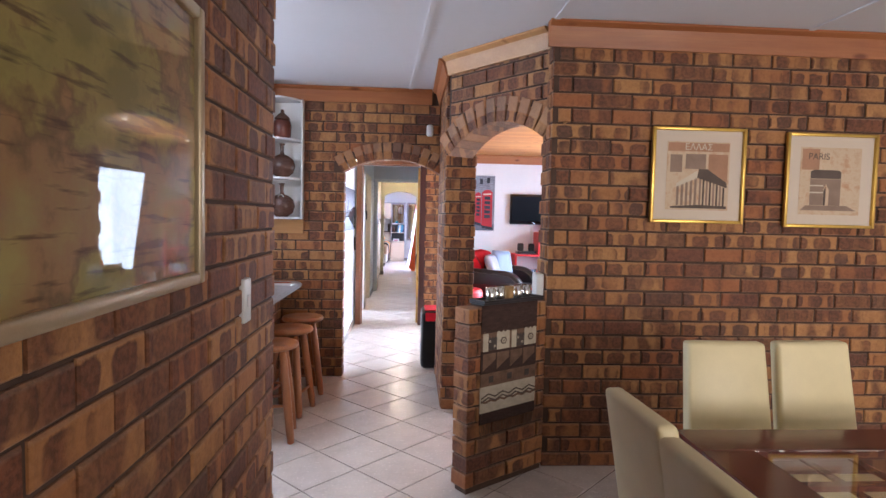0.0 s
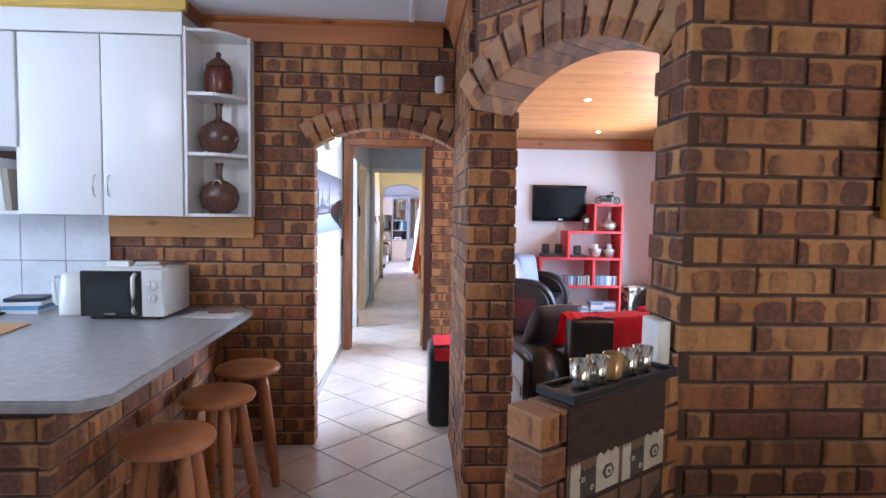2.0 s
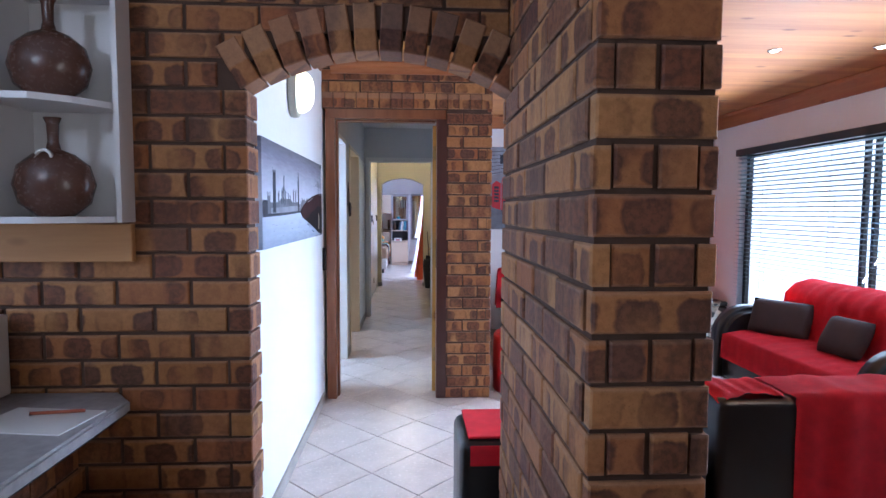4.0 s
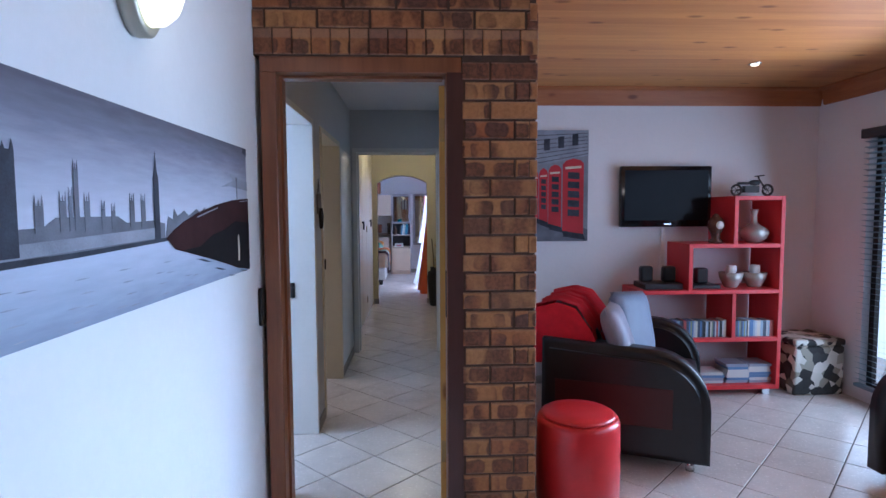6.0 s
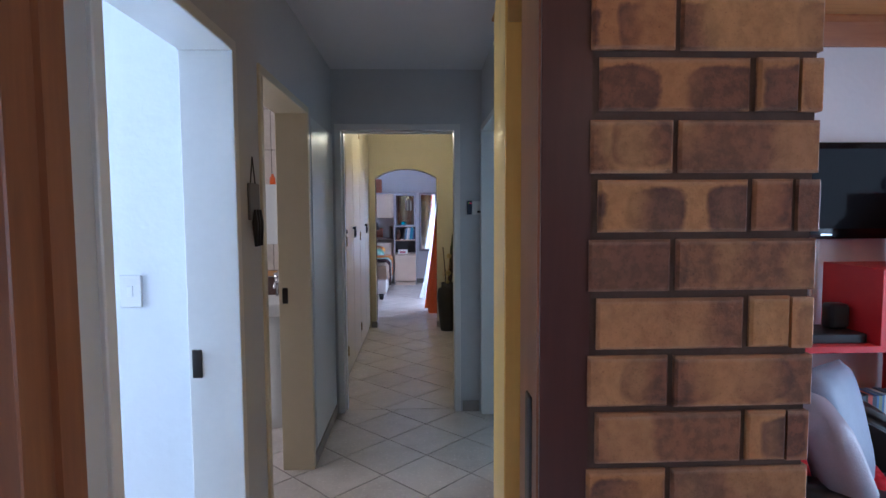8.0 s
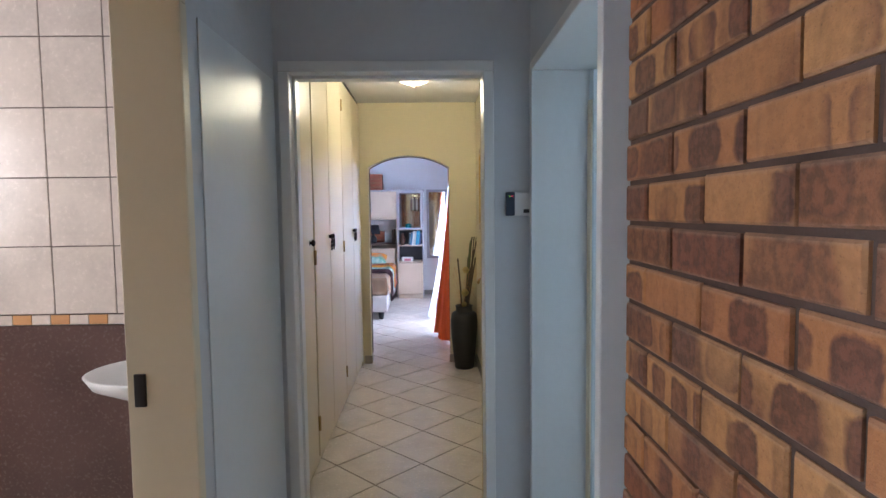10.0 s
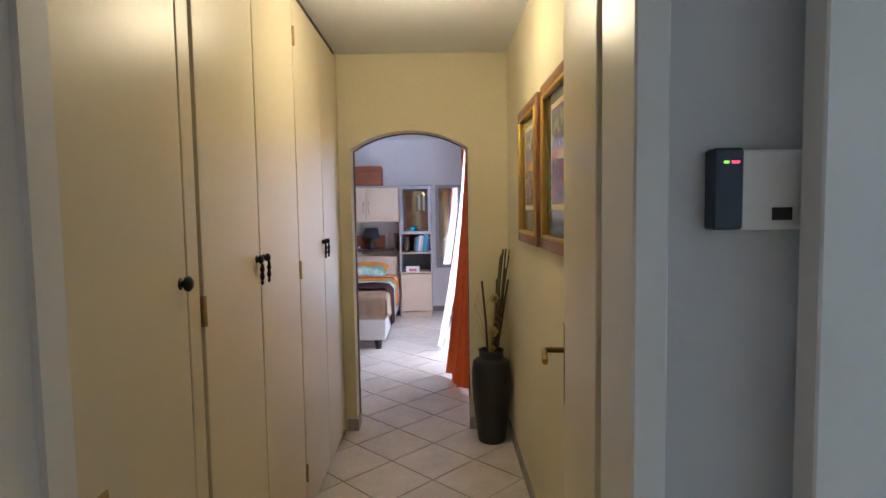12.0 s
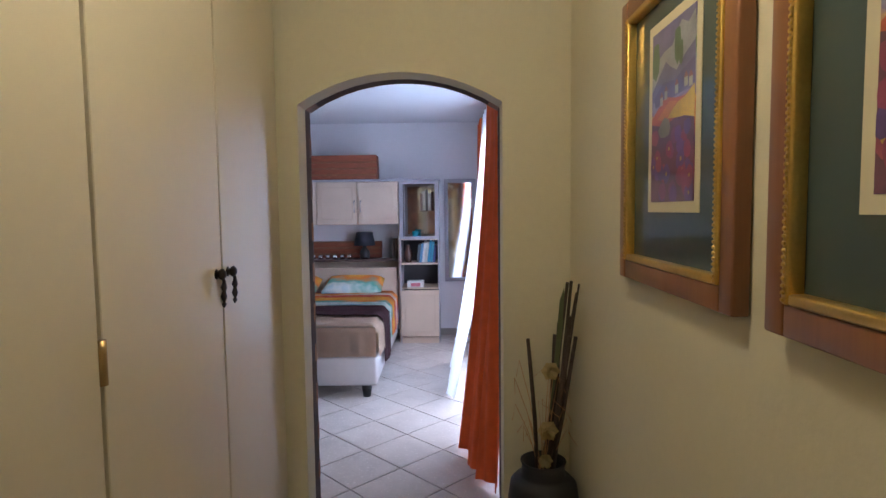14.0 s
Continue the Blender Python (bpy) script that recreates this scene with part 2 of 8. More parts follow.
PINE_CEIL = make_wood("ceiling_boards", (0.58, 0.27, 0.078), (0.38, 0.145, 0.042), 0.5, 0, 1.0, True, 0.1, 1)
PINE_PALE = make_wood("pale_pine", (0.60, 0.33, 0.13), (0.44, 0.21, 0.075), 0.5, 0)
FRAME_WOOD = make_wood("frame_wood", (0.28, 0.11, 0.045), (0.15, 0.05, 0.023), 0.35, 2, 1, False)
FRAME_DARK = make_wood("frame_dark", (0.09, 0.035, 0.028), (0.05, 0.02, 0.018), 0.3, 2, 1, False)
DOOR_PINE = make_wood("door_pine", (0.60, 0.36, 0.08), (0.48, 0.25, 0.05), 0.35, 2)
STOOL_WOOD = make_wood("stool_wood", (0.42, 0.16, 0.055), (0.24, 0.08, 0.030), 0.3, 2, 2, False)
TABLE_WOOD = make_wood("table_wood", (0.12, 0.03, 0.022), (0.07, 0.018, 0.014), 0.15, 0, 1, False)
BLACK_LEATHER = plain("black_leather", (0.010, 0.010, 0.012), 0.30, 0, 0.3, 60, 0.25, dist=0.0015)
RED_LEATHER = plain("red_leather", (0.55, 0.018, 0.02), 0.32, 0, 0.12, 60, 0.3, dist=0.0015)
RED_CLOTH = plain("red_cloth", (0.70, 0.014, 0.030), 0.9, 0, 0.15, 120, 0.6)
RED_PAINT = plain("red_paint", (0.60, 0.03, 0.035), 0.4, 0, 0.06, 20, 0.1)
WHITE_MELAMINE = plain("white_melamine", (0.76, 0.76, 0.77), 0.3, 0, 0.03, 10, 0.05)
WHITE_GLOSS = plain("white_gloss", (0.72, 0.72, 0.70), 0.3, 0, 0.05, 10, 0.08)
WARDROBE = plain("wardrobe_paint", (0.66, 0.585, 0.42), 0.35, 0, 0.04, 6, 0.1)
BEIGE_UNIT = plain("beige_unit", (0.60, 0.47, 0.36), 0.45, 0, 0.08, 20, 0.1)
CREAM_LEATHER = plain("cream_leather", (0.70, 0.60, 0.35), 0.42, 0, 0.06, 50, 0.25)
BLIND_GREY = plain("mid_grey_plastic", (0.25, 0.25, 0.26), 0.5, 0, 0.1, 30, 0)
COUNTER = plain("grey_laminate", (0.30, 0.29, 0.29), 0.3, 0, 0.25, 200, 0.05)
BLACK_PLASTIC = plain("black_plastic", (0.015, 0.015, 0.017), 0.3, 0, 0.2, 30, 0.05)
GOLD = plain("gold_frame", (0.62, 0.40, 0.09), 0.32, 0.8, 0.2, 40, 0.3)
CHROME = plain("chrome", (0.7, 0.7, 0.72), 0.15, 1.0, 0.05, 30, 0)
BRASS = plain("brass", (0.40, 0.28, 0.12), 0.35, 0.9, 0.2, 40, 0.1)
IRON = plain("dark_iron", (0.035, 0.03, 0.028), 0.45, 0.7, 0.2, 60, 0.2)
GLASS = glass()
ORANGE_CLOTH = plain("orange_cloth", (0.75, 0.12, 0.02), 0.85, 0, 0.12, 80, 0.4)
CERAMIC = plain("brown_ceramic", (0.10, 0.045, 0.03), 0.25, 0, 0.35, 24, 0.2)
STONEWARE = plain("dark_stoneware", (0.016, 0.015, 0.017), 0.5, 0, 0.3, 40, 0.3)
SKIRT = plain("skirting_tile", (0.30, 0.27, 0.24), 0.5, 0, 0.15, 30, 0.1)
CREAM_TRIM = plain("yellow_trim", (0.62, 0.42, 0.10), 0.4, 0, 0.1, 30, 0.1)


# ---- mesh helpers ----
def part(name, bm, material, parent=None, label=""):
    """Links a bmesh as one mesh object, under a parent if there is one."""
    me = bpy.data.meshes.new(name)
    bm.to_mesh(me)
    bm.free()
    me.materials.append(material)
    ob = new(name, me)
    if parent is not None:
        ob.parent = parent
    return tagged(ob, label)


def thing(name, label, category, where=(0, 0, 0), turn=0.0, group=""):
    """An Empty at the base of a thing; its parts are made round it in its own coordinates."""
    ob = new(name)
    ob.matrix_world = pose(*where, 0, 0, turn)
    ob.empty_display_size = 0.1
    return tagged(ob, label, category, group)


def struct(ob, label=""):
    return tagged(ob, label, "", "", "structure")


def add_box(bm, x0, x1, y0, y1, z0, z1, m=None):
    vs = [bm.verts.new((x, y, z)) for z in (z0, z1) for y in (y0, y1) for x in (x0, x1)]
    for f in ((0, 2, 3, 1), (4, 5, 7, 6), (0, 1, 5, 4), (2, 6, 7, 3), (0, 4, 6, 2), (1, 3, 7, 5)):
        bm.faces.new([vs[i] for i in f])
    if m is not None:
        for v in vs:
            v.co = m @ v.co
    return vs


def box(x0, x1, y0, y1, z0, z1, bevel=0.0, segments=2, m=None):
    bm = bmesh.new()
    add_box(bm, x0, x1, y0, y1, z0, z1, m)
    if bevel:
        bmesh.ops.bevel(bm, geom=bm.edges[:], offset=bevel, segments=segments, affect="EDGES", profile=0.5)
        if segments > 1:
            for f in bm.faces:
                f.smooth = True
    return bm


def boxes(*items, bevel=0.0):
    bm = bmesh.new()
    for it in items:
        add_box(bm, *it)
    if bevel:
        bmesh.ops.bevel(bm, geom=bm.edges[:], offset=bevel, segments=1, affect="EDGES")
    return bm


def lathe(profile, steps=32, centre=(0, 0, 0), bm=None, smooth=True):
    """A turned shape from (radius, height) pairs."""
    bm = bm or bmesh.new()
    rings = []
    for r, z in profile:
        if r < 1e-5:
            rings.append([bm.verts.new((centre[0], centre[1], centre[2] + z))])
        else:
            rings.append([bm.verts.new((centre[0] + r * math.cos(2 * math.pi * i / steps), centre[1] + r * math.sin(2 * math.pi * i / steps), centre[2] + z)) for i in range(steps)])
    for a, b in zip(rings, rings[1:]):
        for i in range(steps):
            j = (i + 1) % steps
            quad = [a[i % len(a)], a[j % len(a)], b[j % len(b)], b[i % len(b)]]
            quad = [v for n, v in enumerate(quad) if v not in quad[:n]]
            if len(quad) > 2:
                bm.faces.new(quad).smooth = smooth
    for ring, flip in ((rings[0], True), (rings[-1], False)):
        if len(ring) > 2:
            bm.faces.new(ring[::-1] if flip else ring)
    return bm


def tube(points, radius, steps=8, bm=None, caps=True):
    """A round bar along points; radius may be a list."""
    bm = bm or bmesh.new()
    pts = [Vector(p) for p in points]
    rad = radius if isinstance(radius, (list, tuple)) else [radius] * len(pts)
    rings = []
    for i, p in enumerate(pts):
        d = (pts[min(i + 1, len(pts) - 1)] - pts[max(i - 1, 0)]).normalized()
        a = d.orthogonal().normalized() if abs(d.z) > 0.999 else d.cross(Vector((0, 0, 1))).normalized()
        b = d.cross(a).normalized()
        rings.append([bm.verts.new(p + rad[i] * (a * math.cos(2 * math.pi * k / steps) + b * math.sin(2 * math.pi * k / steps))) for k in range(steps)])
    for r0, r1 in zip(rings, rings[1:]):
        for k in range(steps):
            j = (k + 1) % steps
            bm.faces.new((r0[k], r0[j], r1[j], r1[k])).smooth = True
    if caps:
        bm.faces.new(rings[0][::-1])
        bm.faces.new(rings[-1])
    bmesh.ops.recalc_face_normals(bm, faces=bm.faces[:])
    return bm


def extrude_outline(pts, y0, y1, bm=None, axis="y"):
    """A flat outline in x and z (or y and z), drawn out along the other axis."""
    bm = bm or bmesh.new()
    def at(p, d):
        return (p[0], d, p[1]) if axis == "y" else (d, p[0], p[1]) if axis == "x" else (p[0], p[1], d)
    a = [bm.verts.new(at(p, y0)) for p in pts]
    b = [bm.verts.new(at(p, y1)) for p in pts]
    n = len(pts)
    bm.faces.new(a)
    bm.faces.new(b[::-1])
    for i in range(n):
        bm.faces.new((a[i], b[i], b[(i + 1) % n], a[(i + 1) % n]))
    bmesh.ops.recalc_face_normals(bm, faces=bm.faces[:])
    return bm


def cushion(w, d, h, puff=0.5, cuts=10):
    """A soft pad, w by d by h, its base at z = 0, thin at its edges."""
    bm = bmesh.new()
    bmesh.ops.create_grid(bm, x_segments=cuts, y_segments=cuts, size=1.0)
    top = list(bm.verts)
    for v in top:
        x, y = v.co.x, v.co.y
        e = max(0.0, (1 - x ** 4) * (1 - y ** 4)) ** puff
        v.co = Vector((x * w / 2 * (1 - 0.06 * (1 - e)), y * d / 2 * (1 - 0.06 * (1 - e)), h * 0.5 + h * 0.5 * e))
    dup = bmesh.ops.duplicate(bm, geom=bm.verts[:] + bm.edges[:] + bm.faces[:])
    for g in dup["geom"]:
        if isinstance(g, bmesh.types.BMVert):
            g.co.z = h - g.co.z
    bmesh.ops.reverse_faces(bm, faces=[g for g in dup["geom"] if isinstance(g, bmesh.types.BMFace)])
    bmesh.ops.remove_doubles(bm, verts=bm.verts[:], dist=0.0005)
    for f in bm.faces:
        f.smooth = True
    return bm


def place(ob, m):
    ob.matrix_basis = m
    return ob

# ---- plan ----
H = 2.55            # white ceilings
HW = 2.52           # boarded ceilings
COURSE = 0.0868     # one course of bricks with its joint
Y_DINING, Y_ARCH, Y_DOOR1, Y_LIVING, Y_DOOR2, Y_ARCH2, Y_BED = 2.41, 4.24, 6.72, 8.82, 9.98, 13.06, 17.62
X_PASS, X_HALL, X_BRICK, X_RIGHT = 0.24, 0.27, 1.36, 4.41


def wall(name, x0, x1, y0, y1, z0, z1, material, label):
    return struct(part(name, box(x0, x1, y0, y1, z0, z1), material), label)


def wall_poly(name, outline, y0, y1, material, label, axis="y"):
    return struct(part(name, extrude_outline(outline, y0, y1, axis=axis), material), label)


def arch_curve(x0, x1, spring, apex, n=12):
    """Points of a segment of a circle from (x0, spring) over apex to (x1, spring)."""
    half, rise = (x1 - x0) / 2, apex - spring
    r = (half * half + rise * rise) / (2 * rise)
    cz, a = apex - r, math.asin(half / r)
    return [((x0 + x1) / 2 + r * math.sin(t), cz + r * math.cos(t)) for t in np.linspace(-a, a, n)], r, cz, a


BRICKS = []          # (wall, list of brick boxes), made into meshes last


def brick_face(owner, p0, p1, z0, z1, cut=None, end0=0, end1=0, bond=0.0, depth=0.035, proud=0.009, keep=300):
    """Bricks on a face from p0 to p1, the wall to the left of that way. cut(u, z) gives the stretch (a, b) of an opening there, or None.
    end0, end1: 1 or -1 where the face turns a corner, to tooth the bricks; bond: shift of the pattern."""
    BRICKS.append((owner, Vector((*p0, 0)), Vector((*p1, 0)), z0, z1, cut, end0, end1, bond, depth, proud, keep))


# floors (their tiles come last)
floor = struct(part("floor", boxes((-3.6, 5.6, -3.6, 9.98, -0.2, -0.005), (-2.6, 1.6, 9.98, 18, -0.2, -0.005)), GROUT), "grey cement bed and joints under pale floor tiles")

# white ceiling over the dining room and kitchen, boarded ceiling over the living room and passage
ceiling_1 = struct(part("ceiling", boxes((-3.6, 5.6, -3.6, 2.47, H, H + 0.1), (-3.6, 1.24, 2.47, 4.3, H, H + 0.1), (5.58, 5.6, 2.47, 2.48, H, H + 0.1)), CEIL), "white painted flat ceiling with thin cover strips")
struct(part("ceiling", extrude_outline([(1.24, 2.47), (2.0, 2.47), (2.0, 2.6), (1.46, 3.34), (1.24, 3.34)], H, H + 0.1, axis="z"), CEIL), "white painted ceiling before the slanting wall")
bm = boxes((0.0, 1.3, 4.3, 6.75, HW, HW + 0.1))
extrude_outline([(1.3, 3.42), (1.42, 3.35), (1.93, 2.62), (4.5, 2.62), (4.5, 8.9), (1.3, 8.9)], HW - 0.003, HW + 0.097, bm, "z")
ceiling_2 = struct(part("ceiling_boards", bm, PINE_CEIL), "varnished tongue and groove pine ceiling")
ceiling_3 = struct(part("ceiling_hall", boxes((-2.2, 3.2, 6.76, 10.05, H - 0.02, H + 0.08), (-0.5, 1.6, 10.05, 18, H, H + 0.1)), CEIL), "white painted hall and bedroom ceiling")

# left brick wall of the dining room
wall_left = wall("wall_left", 0.21, 0.441, -3.5, 1.421, 0, H, MORTAR, "mottled brown face brick wall of the dining room")
brick_face(wall_left, (0.45, -1.4), (0.45, 1.43), 0, H, None, 0, 1, 0.03)
brick_face(wall_left, (0.45, 1.43), (0.20, 1.43), 0, H, None, -1, -1, 0.11)
wall("wall_back", -3.5, 5.5, -3.6, -3.5, 0, H, PLASTER, "plain plastered wall behind the dining room")
wall("wall_dining_east", 5.5, 5.6, -3.6, 2.6, 0, H, PLASTER, "plain plastered wall of the dining room")
wall("wall_kitchen_west", -3.6, -3.5, -3.6, 4.3, 0, H, PLASTER, "plain plastered wall of the kitchen")

# dining room wall with pictures
wall_dining = wall("wall_dining", 1.764, 5.5, 2.419, 2.63, 0, H, MORTAR, "mottled brown face brick wall behind the dining table")
brick_face(wall_dining, (1.755, Y_DINING), (4.2, Y_DINING), 0, H, None, 1, 0)
brick_face(wall_dining, (1.755, 2.64), (1.755, Y_DINING), 0, H, None, -1, -1, 0.11)

# pillar and the wall behind it
wall_pillar = wall("wall_pillar", 1.229, 1.441, 3.389, 4.35, 0, H, MORTAR, "face brick pier beside the passage")
brick_face(wall_pillar, (1.22, 3.38), (1.45, 3.38), 0, H, None, 1, 1)
brick_face(wall_pillar, (1.22, 4.36), (1.22, 3.38), 0, H, None, 0, -1, 0.05)
brick_face(wall_pillar, (1.45, 3.38), (1.45, 4.36), 0, H, None, -1, 0, 0.05)

# slanting wall with an arch, from the pier to the dining room wall
A0, A1 = Vector((1.77, 2.50, 0)), Vector((1.235, 3.20, 0))
A_LEN = (A1 - A0).length
A_M = Matrix.Translation(A1) @ Matrix.Rotation(math.atan2((A0 - A1).y, (A0 - A1).x), 4, "Z")
A_IN0, A_IN1 = 0.0, A_LEN
a_pts, a_r, a_cz, a_ang = arch_curve(A_IN0, A_IN1, 1.885, 2.06)
bm = extrude_outline([(-0.02, H), (-0.02, 1.9)] + [(x, z + 0.13) for x, z in a_pts] + [(A_LEN + 0.02, 1.9), (A_LEN + 0.02, H)], 0.009, 0.22)
bm.transform(A_M)
wall_arch = struct(part("wall_arch", bm, MORTAR), "slanting face brick wall over an arch")

# kitchen wall with an arch into the passage
LX0, LX1 = 0.384, 1.213
l_pts, l_r, l_cz, l_ang = arch_curve(LX0, LX1, 1.83, 1.945)
bm = extrude_outline([(-3.5, 0), (LX0 - 0.009, 0), (LX0 - 0.009, 1.83)] + [(x, z + 0.07) for x, z in l_pts] + [(LX1, 1.9), (LX1, H), (-3.5, H)], Y_ARCH + 0.009, Y_ARCH + 0.111)
wall_kitchen = struct(part("wall_kitchen", bm, MORTAR), "face brick kitchen wall with an arched opening")


def hole_l(u, z):
    """The arch's opening, u from x = -1.1."""
    x0, x1 = LX0 + 1.1, LX1 + 1.1
    if z < 1.86:
        return (x0, x1 + 0.3)
    d = (l_r + 0.11) ** 2 - (z - l_cz) ** 2
    if d <= 0 or z > l_cz + l_r + 0.12:
        return None
    c = (x0 + x1) / 2
    return (max(x0 - 0.09, c - math.sqrt(d)), c + math.sqrt(d) if c + math.sqrt(d) < x1 else x1 + 0.3)


brick_face(wall_kitchen, (-1.1, Y_ARCH), (1.215, Y_ARCH), 0, 2.45, hole_l, 0, 0, 0.02, 0.12, 0.009)

# passage
YB = 6.64            # face of the bricks round the door, whose frame stands back in them
wall("wall_passage", 0.0, X_PASS, Y_ARCH + 0.12, Y_DOOR1 + 0.12, 0, H, PLASTER_PASS, "rough white plastered passage wall")
bm = boxes((0.24, 1.496, YB + 0.009, YB + 0.19, 2.19, H), (1.163, 1.496, YB + 0.009, YB + 0.19, 0, 2.19), (1.369, 1.496, YB + 0.19, 8.79, 0, H))
wall_door_1 = struct(part("wall_door", bm, MORTAR), "face brick wall round the passage door")
brick_face(wall_door_1, (1.166, YB), (1.505, YB), 0, 2.19, None, 0, 1, 0.12)
brick_face(wall_door_1, (0.24, YB), (1.505, YB), 2.19 + 0.115, H, None, 0, 1, 0.05)
brick_face(wall_door_1, (1.505, YB), (1.505, 7.3), 0, H, None, -1, 0, 0)
brick_face(wall_door_1, (X_BRICK, 8.79), (X_BRICK, 7.6), 0, H, None, 0, 0, 0)

# living room
wall("wall_living_back", 1.50, X_RIGHT + 0.1, Y_LIVING, Y_LIVING + 0.1, 0, H, PLASTER, "white plastered living room wall")
wall_right = struct(part("wall_living_right", boxes((X_RIGHT, X_RIGHT + 0.14, 2.63, 3.1, 0, H), (X_RIGHT, X_RIGHT + 0.14, 8.26, Y_LIVING, 0, H), (X_RIGHT, X_RIGHT + 0.14, 3.1, 8.26, 2.06, H), (X_RIGHT, X_RIGHT + 0.14, 3.1, 8.26, 0, 0.10)), PLASTER), "white plastered living room wall round a wide window")
wall("wall_living_inner", 1.496, 1.53, 7.3, Y_LIVING, 0, H, PLASTER, "white plastered side wall of the living room")

# hall with the bathroom doors
T = 0.16
wall_hall = struct(part("wall_hall", boxes((X_HALL - T, X_HALL, 6.84, 6.98, 0, H), (X_HALL - T, X_HALL, 7.85, 8.13, 0, H), (X_HALL - T, X_HALL, 9.10, Y_DOOR2, 0, H), (X_HALL - T, X_HALL, 6.98, 7.85, 2.09, H), (X_HALL - T, X_HALL, 8.13, 9.10, 2.09, H)), GREYWALL), "pale grey plastered hall wall with two door openings")
wall("wall_bath_between", -2.0, X_HALL - T, 7.95, 8.05, 0, H, PLASTER_PASS, "white plastered wall between two rooms")
wall("wall_bath_west", -2.1, -2.0, 6.8, 10.0, 0, H, PLASTER, "plain wall at the far side of the bathroom")
wall("wall_bath_south", -2.0, 0.11, 6.75, 6.83, 0, H, PLASTER, "plain wall of the first room")
wall_hall_end = struct(part("wall_hall_end", boxes((-2.0, 0.330, Y_DOOR2, Y_DOOR2 + 0.139, 0, H), (1.163, X_BRICK + 0.26, Y_DOOR2, Y_DOOR2 + 0.12, 0, H), (0.330, 1.163, Y_DOOR2, Y_DOOR2 + 0.12, 2.10, H), (X_BRICK, X_BRICK + 0.16, 8.79, Y_DOOR2, 2.10, H)), GREYWALL), "pale grey plastered wall at the end of the hall")
wall("wall_side_room_back", 3.0, 3.1, 8.92, 11.2, 0, H, PLASTER, "plain wall of the side room")
wall("wall_side_room_north", 1.62, 3.1, 11.1, 11.2, 0, H, PLASTER, "plain wall of the side room")
wall("ceiling_side_room", 1.6, 3.1, 8.92, 11.2, H + 0.0, H + 0.08, CEIL, "plain ceiling of the side room")
wall("floor_side_room", 1.6, 3.1, 9.98, 11.2, -0.1, 0.0, GROUT, "plain floor of the side room")

# corridor with wardrobes
wall("wall_corridor_right", 1.375, 1.6, Y_DOOR2 + 0.12, Y_ARCH2, 0, H, CREAM, "cream plastered corridor wall")
wall("wall_corridor_left", -0.5, -0.4, Y_DOOR2 + 0.12, Y_ARCH2, 0, H, CREAM, "plain wall behind the wardrobes")
BX0, BX1 = 0.322, 1.112
b_pts, b_r, b_cz, b_ang = arch_curve(BX0, BX1, 1.927, 2.045)
wall_poly("wall_arch_bedroom", [(-0.5, 0), (BX0, 0), (BX0, 1.927)] + b_pts + [(BX1, 1.927), (BX1, 0), (1.6, 0), (1.6, H), (-0.5, H)], Y_ARCH2, Y_ARCH2 + 0.12, CREAM, "cream plastered wall with an arched opening")

# bedroom
wall("wall_bed_back", -2.6, 1.6, Y_BED, Y_BED + 0.1, 0, H, PLASTER, "white plastered bedroom wall")
wall("wall_bed_left", -2.6, -2.5, Y_ARCH2, Y_BED, 0, H, PLASTER, "white plastered bedroom wall")
wall("ceiling_bed_left", -2.6, -0.5, Y_ARCH2, Y_BED, H, H + 0.1, CEIL, "white bedroom ceiling")
wall("wall_bed_front", -2.6, -0.5, Y_ARCH2, Y_ARCH2 + 0.12, 0, H, PLASTER, "white plastered bedroom wall")
struct(part("wall_bed_right", boxes((1.35, 1.5, Y_ARCH2 + 0.12, 14.5, 0, H), (1.35, 1.5, 16.7, Y_BED, 0, H), (1.35, 1.5, 14.5, 16.7, 2.2, H), (1.35, 1.5, 14.5, 16.7, 0, 0.3)), PLASTER), "white plastered bedroom wall round a window")


# ---- trims: cornices, frames, skirtings ----
def cornice(name, p0, p1, z0, z1, material, label, deep=0.075):
    """A moulded cornice from p0 to p1, standing out to the right of that way."""
    run = (Vector((*p1, 0)) - Vector((*p0, 0)))
    prof = [(0.0, z0), (-0.016, z0), (-0.022, z0 + 0.02), (-deep * 0.55, z1 - 0.045), (-deep * 0.6, z1 - 0.03), (-deep, z1 - 0.012), (-deep, z1), (0.0, z1)]
    bm = extrude_outline(prof, 0, run.length, axis="x")
    m = Matrix.Translation((*p0, 0)) @ Matrix.Rotation(math.atan2(run.y, run.x), 4, "Z")
    bm.transform(m)
    return struct(part(name, bm, material), label)


cornice("cornice", (1.72, Y_DINING), (5.5, Y_DINING), 2.415, H - 0.002, PINE_CORNICE, "varnished pine cornice")
cornice("cornice", (A1.x - 0.01, A1.y), (A0.x, A0.y), 2.43, H - 0.003, PINE_PALE, "paler varnished pine cornice")
cornice("cornice", (1.22, Y_ARCH - 0.02), (1.22, 3.2), 2.42, H - 0.002, PINE_CORNICE_Y, "varnished pine cornice")
cornice("cornice", (-0.27, Y_ARCH), (1.14, Y_ARCH), 2.425, H - 0.002, PINE_CORNICE, "varnished pine cornice")
cornice("cornice", (1.53, Y_LIVING), (X_RIGHT, Y_LIVING), 2.37, HW - 0.002, PINE_CORNICE, "varnished pine cornice")
cornice("cornice", (X_RIGHT, Y_LIVING - 0.07), (X_RIGHT, 2.7), 2.37, HW - 0.006, PINE_CORNICE_Y, "varnished pine cornice")
cornice("cornice", (0.31, 6.64), (1.56, 6.64), 2.44, HW - 0.002, PINE_CORNICE, "varnished pine cornice")
